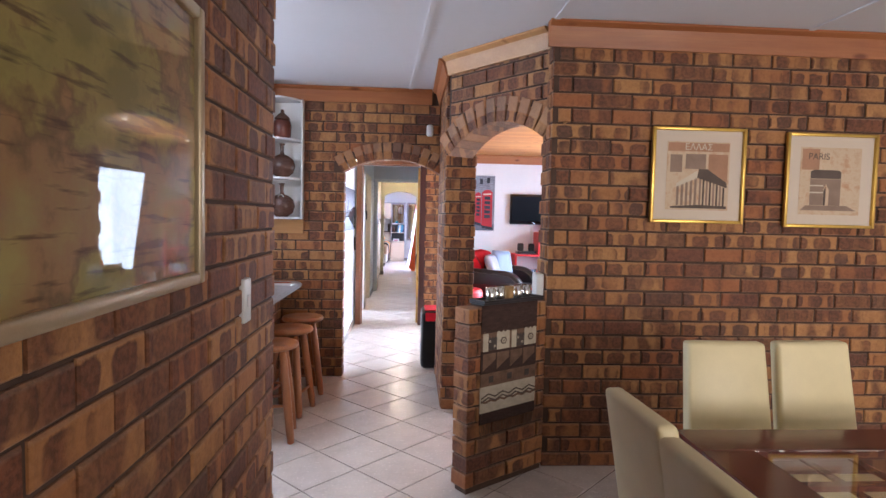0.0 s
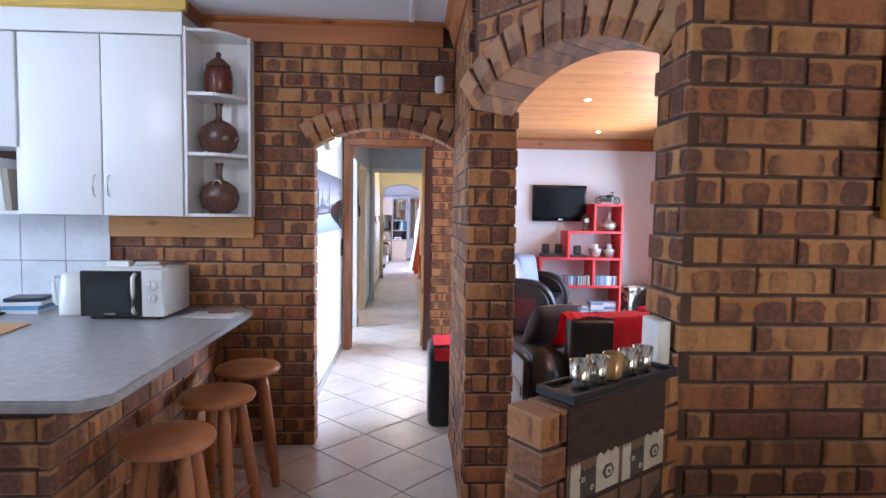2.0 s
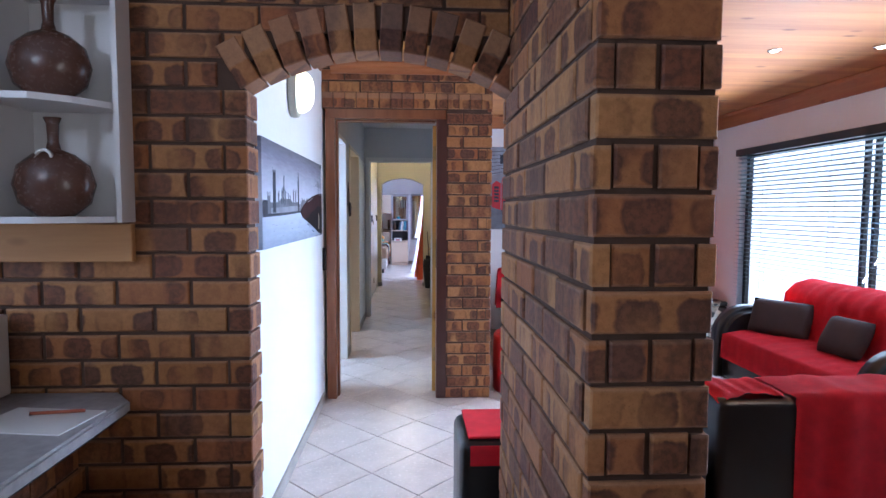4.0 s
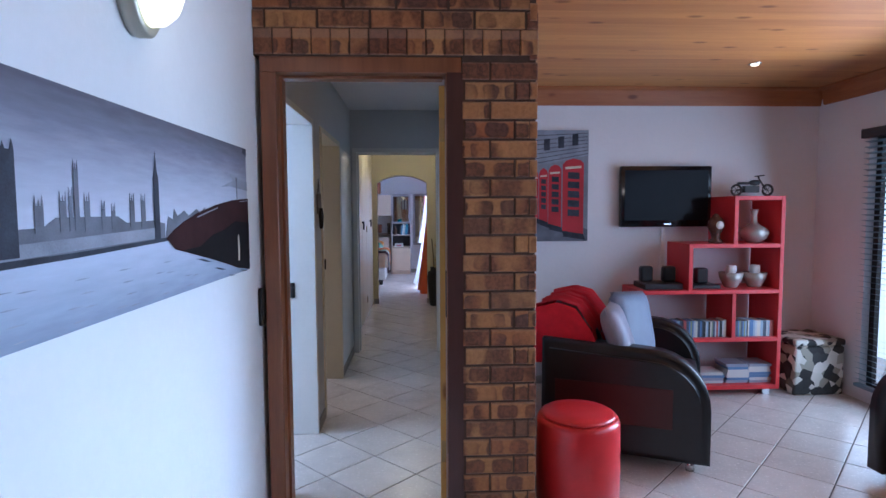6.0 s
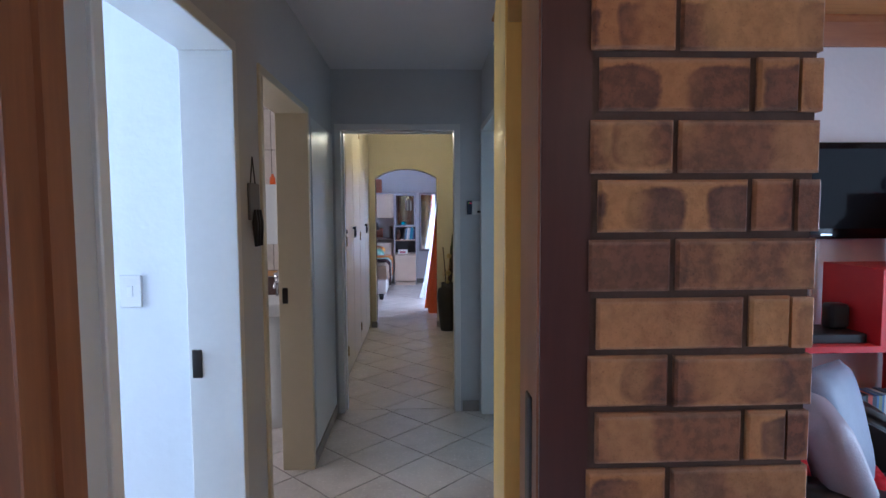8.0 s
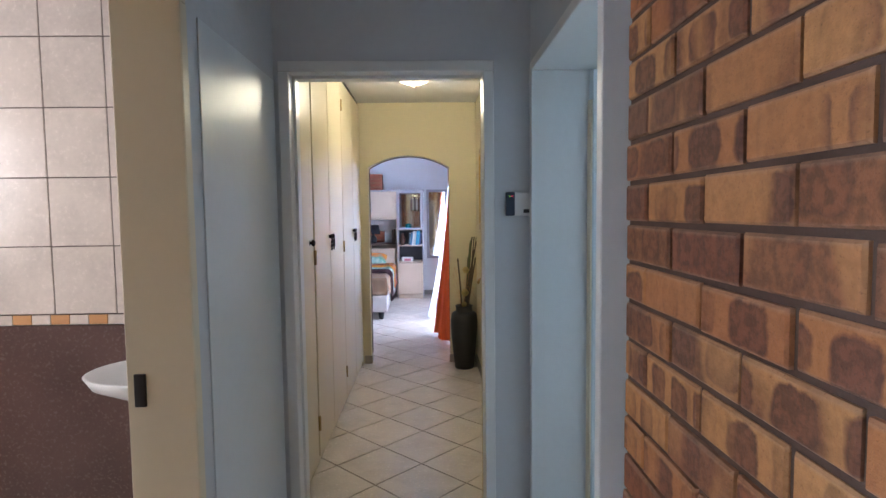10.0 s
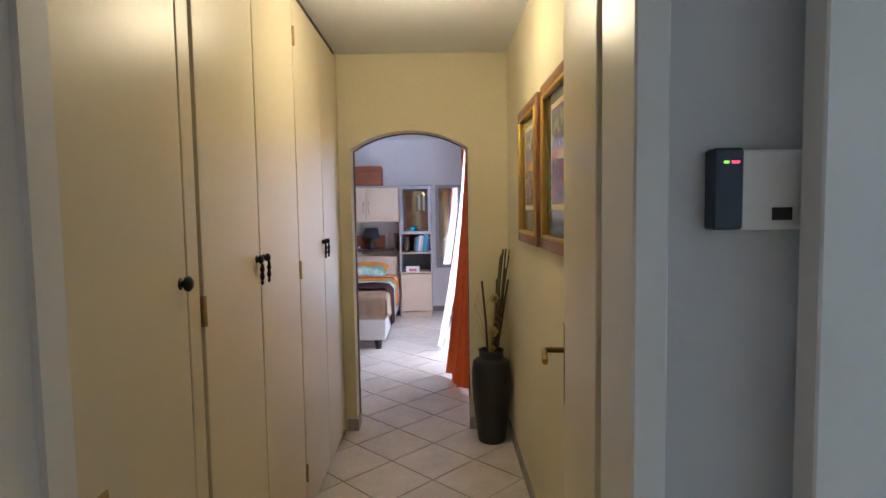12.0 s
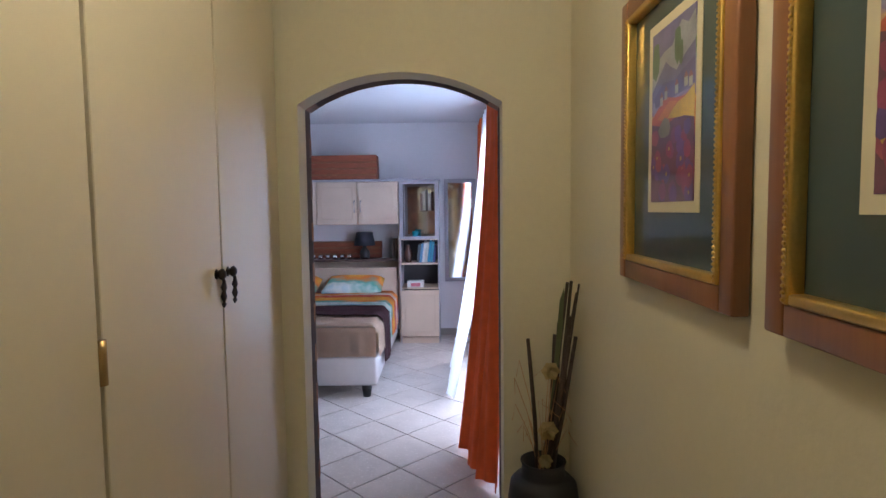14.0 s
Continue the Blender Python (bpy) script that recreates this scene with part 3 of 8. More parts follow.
cornice("cornice", (X_PASS, Y_ARCH + 0.13), (X_PASS, 6.57), 2.44, HW - 0.006, PINE_CORNICE_Y, "varnished pine cornice")
# cover strips of the white ceiling
for k, (a, b) in enumerate((((1.25, -1.0), (0.95, 4.2)), ((1.85, -1.0), (1.75, 2.4)), ((3.4, -1.0), (3.2, 2.4)))):
    ln = Vector((b[0] - a[0], b[1] - a[1], 0))
    bm = box(0, ln.length, -0.016, 0.016, H - 0.009, H - 0.001)
    bm.transform(Matrix.Translation((*a, 0)) @ Matrix.Rotation(math.atan2(ln.y, ln.x), 4, "Z"))
    struct(part("ceiling_strip", bm, CEIL), "white cover strip on the ceiling joint")


def door_frame(name, x0, x1, y0, y1, head, face, material, label, lining=0.045):
    """A frame round an opening in a wall along x: outer size x0 to x1."""
    f = struct(part(name, boxes((x0, x0 + face, y0, y1, 0, head), (x1 - face, x1, y0, y1, 0, head), (x0, x1, y0 + 0.001, y1 - 0.001, head, head + face), bevel=0.003), material), label)
    part("door_stop", boxes((x0 + face, x0 + face + 0.012, (y0 + y1) / 2, y1 - 0.01, 0, head), (x0 + face + 0.012, x1 - face - 0.012, (y0 + y1) / 2, y1 - 0.01, head - 0.012, head)), material, f)
    return f


f1 = door_frame("door_frame", 0.262, 1.160, 6.655, 6.80, 2.12, 0.07, FRAME_WOOD, "dark varnished timber door frame")
struct(part("door_jamb", boxes((1.093, 1.166, 6.648, 6.66, 0, 2.12)), FRAME_DARK), "dark brown timber moulding of the door frame")
part("strike_plate", box(0.243, 0.262, 6.605, 6.652, 0.99, 1.16, 0.005), IRON, f1, "dark metal lock plate")
part("strike_plate", box(1.086, 1.0925, 6.69, 6.73, 1.0, 1.22, 0.003), IRON, f1, "dark metal lock plate")
f2 = door_frame("door_frame", 0.290, 1.202, Y_DOOR2 - 0.012, Y_DOOR2 + 0.132, 2.095, 0.045, WHITE_GLOSS, "off-white painted steel door frame")


def side_frame(x0, x1, y0, y1, head, material, label):
    w = 0.04
    return struct(part("door_frame", boxes((x0, x1, y0 - w, y0 + 0.002, 0, head), (x0, x1, y1 - 0.002, y1 + w, 0, head), (x0 + 0.001, x1 - 0.001, y0 - w, y1 + w, head, head + w), bevel=0.003), material), label)


f3 = side_frame(X_HALL - T - 0.012, X_HALL + 0.012, 7.02, 7.81, 2.06, WHITE_GLOSS, "white painted door frame of the first room")
f4 = side_frame(X_HALL - T - 0.012, X_HALL + 0.012, 8.17, 9.06, 2.06, WARDROBE, "cream painted door frame of the bathroom")
f5 = side_frame(X_BRICK - 0.012, X_BRICK + 0.262, 8.975, 9.90, 2.08, WHITE_GLOSS, "pale painted door frame of the side room")
part("strike_plate", box(0.112, 0.145, 7.801, 7.81, 0.93, 1.03, 0.002), IRON, f3, "dark metal lock plate")
part("strike_plate", box(0.120, 0.150, 9.050, 9.06, 0.985, 1.075, 0.002), IRON, f4, "dark metal lock plate")
struct(part("baseboard", boxes((X_PASS, X_PASS + 0.012, 4.37, 6.63, 0, 0.07), (X_HALL, X_HALL + 0.012, 7.86, 8.12, 0, 0.07), (X_HALL, X_HALL + 0.012, 9.11, 9.96, 0, 0.07), (1.215, X_BRICK - 0.02, Y_DOOR2 - 0.012, Y_DOOR2, 0, 0.08),
                           (1.53, X_RIGHT, Y_LIVING - 0.012, Y_LIVING, 0, 0.07), (1.363, 1.375, 11.25, Y_ARCH2, 0, 0.07), (0.26, BX0 + 0.012, Y_ARCH2 - 0.012, Y_ARCH2, 0, 0.08), (BX0, BX0 + 0.012, Y_ARCH2, Y_ARCH2 + 0.12, 0, 0.08),
                           (BX1 - 0.012, 1.36, Y_ARCH2 - 0.012, Y_ARCH2, 0, 0.08), (-2.4, 1.35, Y_BED - 0.012, Y_BED, 0, 0.08)), SKIRT), "grey brown tiled skirting")

struct(part("wall_panel", box(X_HALL, X_HALL + 0.005, 9.19, Y_DOOR2 - 0.015, 0.075, 2.06, 0.002, 1), plain("gloss_grey", (0.64, 0.67, 0.68), 0.34, 0, 0.06, 6, 0.05)), "pale grey gloss painted panel on the hall wall")

# half wall beside the dining room
HP0, HP1 = Vector((1.281, 2.063, 0)), Vector((1.760, 2.392, 0))
H_M = Matrix.Translation(HP0) @ Matrix.Rotation(math.atan2(0.304, 0.442), 4, "Z")
bm = box(0.012, 0.575, 0.012, 0.10, 0, 0.975)
bm.transform(H_M)
half_wall = struct(part("half_wall", bm, MORTAR), "low face brick wall with a woven hanging over it")
brick_face(half_wall, (HP0.x, HP0.y), (HP1.x, HP1.y), 0.03, 0.985, None, 0, 0, 0.06, 0.115)

# kitchen counter base
counter_base = wall("counter_base", -0.9, -0.169, 2.629, 4.23, 0, 0.812, MORTAR, "face brick base of the breakfast counter")
brick_face(counter_base, (-0.9, 2.62), (-0.16, 2.62), 0.0, 0.812, None, 0, 1, 0.0)
brick_face(counter_base, (-0.16, 2.62), (-0.16, 4.24), 0.0, 0.812, None, -1, 0, 0.1)
worktop = thing("breakfast_counter_top", "grey speckled laminate breakfast counter on a brick base", "counter")
bm = extrude_outline([(-1.9, 2.545), (-0.03, 2.545), (0.04, 2.62), (0.04, 4.15), (-0.03, 4.232), (-1.9, 4.232)], 0.815, 0.855, axis="z")
bmesh.ops.bevel(bm, geom=[e for e in bm.edges if abs(e.verts[0].co.z - e.verts[1].co.z) < 1e-4], offset=0.008, segments=2, affect="EDGES")
part("top", bm, COUNTER, worktop)
part("edging", boxes((-1.88, -0.05, 2.553, 2.57, 0.8125, 0.815), (0.02, 0.034, 2.63, 4.14, 0.8125, 0.815)), BLACK_PLASTIC, worktop)

# ---- kitchen ----
cab = thing("wall_cabinet", "white melamine kitchen wall cabinet with two doors and curved handles", "cabinet", (-1.13, 3.97, 1.40))
part("body", box(0, 0.86, 0.02, 0.262, 0, 0.97), WHITE_MELAMINE, cab)
part("fascia", box(-1.5, 0.86, -0.006, 0.25, 0.972, 1.09, 0.002, 1), WHITE_MELAMINE, cab)
part("trim", boxes((-1.5, 0.89, -0.03, 0.0, 1.10, 1.148), (-1.5, 0.86, -0.012, 0.0, 1.09, 1.10)), CREAM_TRIM, cab, "yellow varnished trim under the ceiling")
part("side_trim", boxes((0.86, 0.89, 0.0, 0.25, 1.085, 1.148)), FRAME_WOOD, cab, "dark timber trim")
for i, dx in enumerate((0.006, 0.433)):
    d = part("door", box(dx, dx + 0.421, -0.004, 0.017, 0.0, 0.965, 0.006, 3), WHITE_MELAMINE, cab)
    hx = dx + (0.385 if i == 0 else 0.036)
    part("handle", tube([(hx, -0.004, 0.10), (hx, -0.022, 0.112), (hx, -0.03, 0.15), (hx, -0.03, 0.165), (hx, -0.022, 0.205), (hx, -0.004, 0.217)], 0.0042), CHROME, d, "bowed chrome handle")
cab2 = thing("wall_cabinet", "white melamine kitchen wall cabinet over an open book shelf", "cabinet", (-2.16, 3.97, 1.40))
part("body", boxes((0, 1.022, 0.02, 0.262, 0.36, 0.97), (0, 0.02, 0.02, 0.262, 0, 0.36), (1.0, 1.022, 0.02, 0.262, 0, 0.36), (0.02, 1.0, 0.02, 0.262, 0, 0.018)), WHITE_MELAMINE, cab2)
d = part("door", box(0.5, 1.018, -0.004, 0.017, 0.36, 0.965, 0.006, 3), WHITE_MELAMINE, cab2)
part("handle", tube([(0.56, -0.004, 0.45), (0.56, -0.028, 0.47), (0.56, -0.028, 0.54), (0.56, -0.004, 0.56)], 0.0042), CHROME, d, "bowed chrome handle")


def book(x, y, z, w, h, d, colour, tilt=0.0, group="books on a shelf", label="", name="book"):
    b = thing(name, label or "upright book with a coloured cover", "book", (x, y, z), 0, group)
    bm = boxes((-w / 2, w / 2, 0, d, 0, h))
    bm.transform(Matrix.Rotation(tilt, 4, "Y"))
    part("cover", bm, plain("cover_%.2f_%.2f_%.2f" % colour, colour, 0.55, 0, 0.08, 30, 0.05), b)
    bm = boxes((-w / 2 + 0.002, w / 2 - 0.002, 0.004, d + 0.0005, 0.003, h + 0.0006))
    bm.transform(Matrix.Rotation(tilt, 4, "Y"))
    part("pages", bm, WHITE_GLOSS, b, "pale page block")
    return b


rng = random.Random(3)
x = -1.50
for c in ((0.6, 0.6, 0.62), (0.05, 0.15, 0.3), (0.55, 0.5, 0.45), (0.2, 0.45, 0.65), (0.7, 0.55, 0.1), (0.1, 0.12, 0.1), (0.35, 0.5, 0.6), (0.65, 0.62, 0.6), (0.3, 0.25, 0.2)):
    book(x, 4.0, 1.419, 0.03, rng.uniform(0.2, 0.3), 0.17, c, -0.1, "cookbooks", "cookbook leaning on the open kitchen shelf")
    x += 0.036

corner = thing("corner_shelf", "white open corner shelf unit with three rounded shelves of pottery", "shelf", (-0.268, 4.236, 1.40))
part("back_panel", box(0, 0.303, -0.016, -0.002, 0, 1.02), WHITE_MELAMINE, corner)
part("side_panel", box(0, 0.014, -0.264, -0.016, 0, 1.02), WHITE_MELAMINE, corner)
part("end_panel", box(0.287, 0.303, -0.085, -0.016, 0, 1.02), WHITE_MELAMINE, corner)
SHELF_Z = (0.0, 0.335, 0.66)
for z in SHELF_Z:
    pts = [(0.014, -0.016), (0.014, -0.255), (0.15, -0.25), (0.23, -0.19), (0.288, -0.10), (0.288, -0.016)]
    part("shelf", extrude_outline(pts, z, z + 0.018, axis="z"), WHITE_MELAMINE, corner)
part("top", extrude_outline(pts, 1.0, 1.015, axis="z"), WHITE_MELAMINE, corner)


def flask(where, tag):
    v = thing("pottery_flask", "dark brown glazed round pottery flask with a narrow neck", "vase", where, 0, "pottery on the corner shelf")
    bm = lathe([(0.0, 0.0), (0.045, 0.0), (0.05, 0.006), (0.085, 0.035), (0.098, 0.085), (0.085, 0.135), (0.05, 0.165), (0.018, 0.178), (0.013, 0.20), (0.015, 0.245), (0.022, 0.262), (0.017, 0.262), (0.011, 0.23), (0.0, 0.2)], 28)
    bm.transform(Matrix.Diagonal((1.13, 0.80, 1.08, 1)))
    part("body", bm, CERAMIC, v)
    if tag:
        bm = bmesh.new()
        tube([(0.022 * math.cos(a), -0.045, 0.165 + 0.022 * math.sin(a)) for a in np.linspace(0, 2 * math.pi, 15)], 0.005, 6, bm)
        part("ring_tag", bm, WHITE_GLOSS, v, "white ring hung on the neck")


flask((-0.125, 4.10, 1.4185), True)
flask((-0.125, 4.10, 1.7535), False)
j = thing("pottery_jar", "reddish brown lidded pottery jar with a skirted lid", "jar", (-0.125, 4.10, 2.0785), 0, "pottery on the corner shelf")
RED_CERAMIC = plain("red_ceramic", (0.12, 0.03, 0.018), 0.25, 0, 0.3, 24, 0.2)
part("body", lathe([(0.0, 0), (0.06, 0), (0.072, 0.02), (0.076, 0.11), (0.068, 0.145), (0.05, 0.155), (0, 0.155)], 28), RED_CERAMIC, j)
part("lid", lathe([(0.0, 0.1555), (0.064, 0.156), (0.066, 0.165), (0.05, 0.185), (0.028, 0.205), (0.012, 0.215), (0.016, 0.232), (0.008, 0.243), (0, 0.245)], 28), CERAMIC, j, "brown skirted lid with a knob")
bar = thing("timber_batten", "pale varnished timber batten under the kitchen cabinets", "batten", (0, 0, 0))
part("board", box(-0.80, 0.035, 4.205, 4.231, 1.275, 1.395, 0.003, 1), PINE_PALE, bar)

splash = struct(part("wall_tiles", box(-3.4, -0.80, 4.226, 4.231, 0.86, 1.5), GROUT), "white marbled wall tiles behind the worktop")
WALL_TILE = make_tile("wall_tile", (0.66, 0.68, 0.72))
for i in range(6):
    for k in range(2):
        part("tile", box(-0.803 - 0.253 * (i + 1) + 0.003, -0.803 - 0.253 * i, 4.219, 4.226, 0.86 + 0.27 * k, 1.127 + 0.27 * k, 0.002, 1), WALL_TILE, splash)

mw = thing("microwave", "white microwave oven with a dark glass door and two dials", "microwave", (-0.755, 3.83, 0.855), 0)
part("body", box(0, 0.42, 0.02, 0.36, 0.012, 0.262, 0.006), WHITE_GLOSS, mw)
part("door", box(0.0, 0.310, -0.002, 0.018, 0.018, 0.258, 0.004, 1), BLACK_PLASTIC, mw, "black glass door")
part("window", box(0.035, 0.25, -0.0045, -0.002, 0.055, 0.225), plain("dark_glass", (0.03, 0.035, 0.04), 0.08, 0, 0.1, 20, 0), mw, "darker mesh window")
part("control_panel", box(0.313, 0.42, 0.0, 0.018, 0.016, 0.26, 0.003, 1), WHITE_GLOSS, mw)
part("handle", tube([(0.280, -0.002, 0.035), (0.283, -0.03, 0.05), (0.286, -0.036, 0.14), (0.283, -0.03, 0.225), (0.280, -0.002, 0.24)], 0.011), WHITE_GLOSS, mw, "curved white handle")
for z in (0.115, 0.185):
    bm = lathe([(0, 0), (0.026, 0), (0.024, 0.012), (0.012, 0.016), (0, 0.016)], 20)
    bm.transform(Matrix.Translation((0.368, 0.0, z)) @ Matrix.Rotation(radians(90), 4, "X"))
    d = part("dial", bm, WHITE_MELAMINE, mw, "round grey white dial")
    part("pointer", box(0.3665, 0.3695, -0.0185, -0.0162, z - 0.012, z + 0.020), BLIND_GREY, d, "thin grey pointer line")
part("badge", box(0.12, 0.18, -0.0055, -0.0022, 0.028, 0.036), CHROME, mw)
for fx in (0.04, 0.38):
    for fy in (0.05, 0.32):
        part("foot", box(fx - 0.01, fx + 0.01, fy - 0.01, fy + 0.01, 0, 0.012), BLACK_PLASTIC, mw)
bk = thing("phone_handset", "white cordless phone lying on the microwave oven", "phone", (-0.46, 3.98, 1.117), 12)
part("base", box(-0.08, 0.07, -0.05, 0.05, 0, 0.014, 0.005), WHITE_GLOSS, bk)
part("handset", box(-0.075, 0.05, -0.025, 0.02, 0.0145, 0.034, 0.007), plain("pale_grey_plastic", (0.5, 0.5, 0.5), 0.4), bk, "pale grey handset")
bx = thing("small_box", "small white box lying on the microwave oven", "box", (-0.66, 4.05, 1.117), 0)
part("carton", box(-0.06, 0.06, -0.03, 0.03, 0, 0.03, 0.002, 1), WHITE_GLOSS, bx)
kt = thing("kettle", "white plastic jug kettle standing on the worktop", "kettle", (-0.87, 3.98, 0.855), 0)
part("body", lathe([(0, 0), (0.072, 0), (0.075, 0.02), (0.068, 0.12), (0.06, 0.215), (0.05, 0.228), (0, 0.23)], 28), WHITE_GLOSS, kt)
part("handle", tube([(-0.055, 0, 0.205), (-0.10, 0, 0.21), (-0.112, 0, 0.17), (-0.105, 0, 0.07), (-0.07, 0, 0.045)], 0.011), WHITE_GLOSS, kt, "loop handle")
part("spout", extrude_outline([(0.045, 0.17), (0.085, 0.215), (0.04, 0.222)], -0.02, 0.02), WHITE_GLOSS, kt)
for k, (c, w) in enumerate((((0.6, 0.62, 0.65), 0.2), ((0.12, 0.3, 0.5), 0.19), ((0.75, 0.75, 0.76), 0.2), ((0.03, 0.04, 0.06), 0.18))):
    b = thing("box_file", "flat plastic box stacked on the worktop", "box", (-1.16, 4.05, 0.8555 + 0.022 * k), 4 * k, "flat boxes stacked on the worktop")
    part("case", box(-w / 2, w / 2, -0.08, 0.08, 0, 0.021, 0.003, 1), plain("case_%d" % k, c, 0.4), b)
board = thing("cutting_board", "pale wooden cutting board lying on the worktop", "board", (-1.1, 3.55, 0.8555), 5)
part("board", box(-0.2, 0.2, -0.12, 0.12, 0, 0.012, 0.004, 1), PINE_PALE, board)
pan = thing("hob", "dark gas hob set on the worktop", "hob", (-1.35, 3.9, 0.8555), 0)
part("plate", box(-0.2, 0.12, -0.2, 0.2, 0, 0.012, 0.004, 1), BLACK_PLASTIC, pan)
for k in range(4):
    part("grate", tube([(-0.16 + 0.08 * k, -0.18, 0.02), (-0.16 + 0.08 * k, 0.18, 0.02)], 0.006, 6), IRON, pan)
pp = thing("paper_sheet", "sheets of white paper lying on the counter top", "paper", (-0.12, 3.98, 0.8555), -8)
part("sheet", box(-0.14, 0.13, -0.09, 0.09, 0, 0.003), WHITE_GLOSS, pp)
pen = thing("pen", "reddish pen lying on the papers", "pen", (-0.09, 4.03, 0.8588), 8)
part("barrel", tube([(-0.08, 0, 0.005), (0.06, 0, 0.005)], 0.005), plain("terracotta_plastic", (0.45, 0.12, 0.06), 0.4), pen)
pz = thing("alarm_sensor", "small white motion sensor fixed high in the corner", "sensor", (1.125, 4.225, 2.20), 0)
part("housing", box(-0.030, 0.030, -0.052, -0.005, -0.055, 0.050, 0.022, 4), WHITE_GLOSS, pz)
part("lens", box(-0.014, 0.014, -0.056, -0.0525, -0.030, 0.005, 0.0015, 1), WHITE_MELAMINE, pz, "milky lens")


def stool():
    s = thing("bar_stool", "reddish brown wooden bar stool with round seat and splayed legs", "stool", (0, 0, 0), 0, "stools along the breakfast counter")
    part("seat", lathe([(0, 0.582), (0.135, 0.582), (0.158, 0.592), (0.165, 0.606), (0.158, 0.62), (0.14, 0.626), (0.06, 0.62), (0, 0.619)], 40), STOOL_WOOD, s)
    legs = []
    for a in (45, 135, 225, 315):
        c, t = math.cos(radians(a)), math.sin(radians(a))
        top, foot = Vector((0.095 * c, 0.095 * t, 0.584)), Vector((0.180 * c, 0.180 * t, 0.0))
        part("leg", tube([foot, foot.lerp(top, 0.1), foot.lerp(top, 0.5), foot.lerp(top, 0.85), top], [0.021, 0.025, 0.028, 0.026, 0.021], 12), STOOL_WOOD, s)
        legs.append((foot, top))
    for i in range(4):
        h = 0.28 if i % 2 else 0.4
        (f0, t0), (f1, t1) = legs[i], legs[(i + 1) % 4]
        part("rung", tube([f0.lerp(t0, h), f0.lerp(t0, h).lerp(f1.lerp(t1, h), 0.5), f1.lerp(t1, h)], [0.008, 0.012, 0.008], 8), STOOL_WOOD, s)
    return s


st = stool()
place(st, pose(0.100, 2.86, 0, 0, 0, 8))
copy_thing(st, pose(0.110, 3.35, 0, 0, 0, -12))
copy_thing(st, pose(0.115, 3.80, 0, 0, 0, 20))


# ---- pictures ----
def lettering(text, size, m, material, parent, name="lettering", label=""):
    """Flat letters as a mesh."""
    cu = bpy.data.curves.new("letters", "FONT")
    cu.body, cu.size, cu.align_x, cu.extrude = text, size, "CENTER", 0.0004
    tmp = new("letters", cu)
    me = bpy.data.meshes.new_from_object(tmp.evaluated_get(bpy.context.evaluated_depsgraph_get()))
    bpy.data.objects.remove(tmp)
    me.transform(m)
    me.materials.clear()
    me.materials.append(material)
    ob = new(name, me)
    ob.parent = parent
    return tagged(ob, label)


def frame_parts(parent, w, h, bar, deep, material, label, inner=None):
    """A moulded picture frame in x and z, its face towards -y; four mitred bars."""
    for x0, x1, z0, z1 in ((0, bar, 0, h), (w - bar, w, 0, h), (bar, w - bar, 0, bar), (bar, w - bar, h - bar, h)):
        part("frame_bar", box(x0, x1, -deep, 0, z0, z1, min(0.004, bar * 0.2), 2), material, parent, label)


SEPIA = Nodes("sepia_print", 0.6)
_v = SEPIA.coords((3, 3, 3))
SEPIA.color(SEPIA.ramp(SEPIA.noise(_v, 5, 5, 0.7), [(0.3, (0.55, 0.36, 0.22)), (0.5, (0.62, 0.48, 0.33)), (0.7, (0.50, 0.25, 0.13))]))
SEPIA = SEPIA.m
MAT_BOARD = plain("mat_board", (0.66, 0.56, 0.46), 0.8, 0, 0.04, 10, 0.05)
INK = plain("ink", (0.10, 0.07, 0.055), 0.7, 0, 0.3, 60, 0)
INK_MID = plain("ink_mid", (0.28, 0.19, 0.14), 0.7, 0, 0.2, 60, 0)
INK_PALE = plain("ink_pale", (0.62, 0.54, 0.42), 0.7, 0, 0.12, 60, 0)
RUST = plain("rust_ink", (0.42, 0.22, 0.13), 0.7, 0, 0.2, 30, 0)


def plate(name, pts, y, material, parent, label="", axis="y", t=0.0006):
    part(name, extrude_outline(pts, y, y + t, axis=axis), material, parent, label)


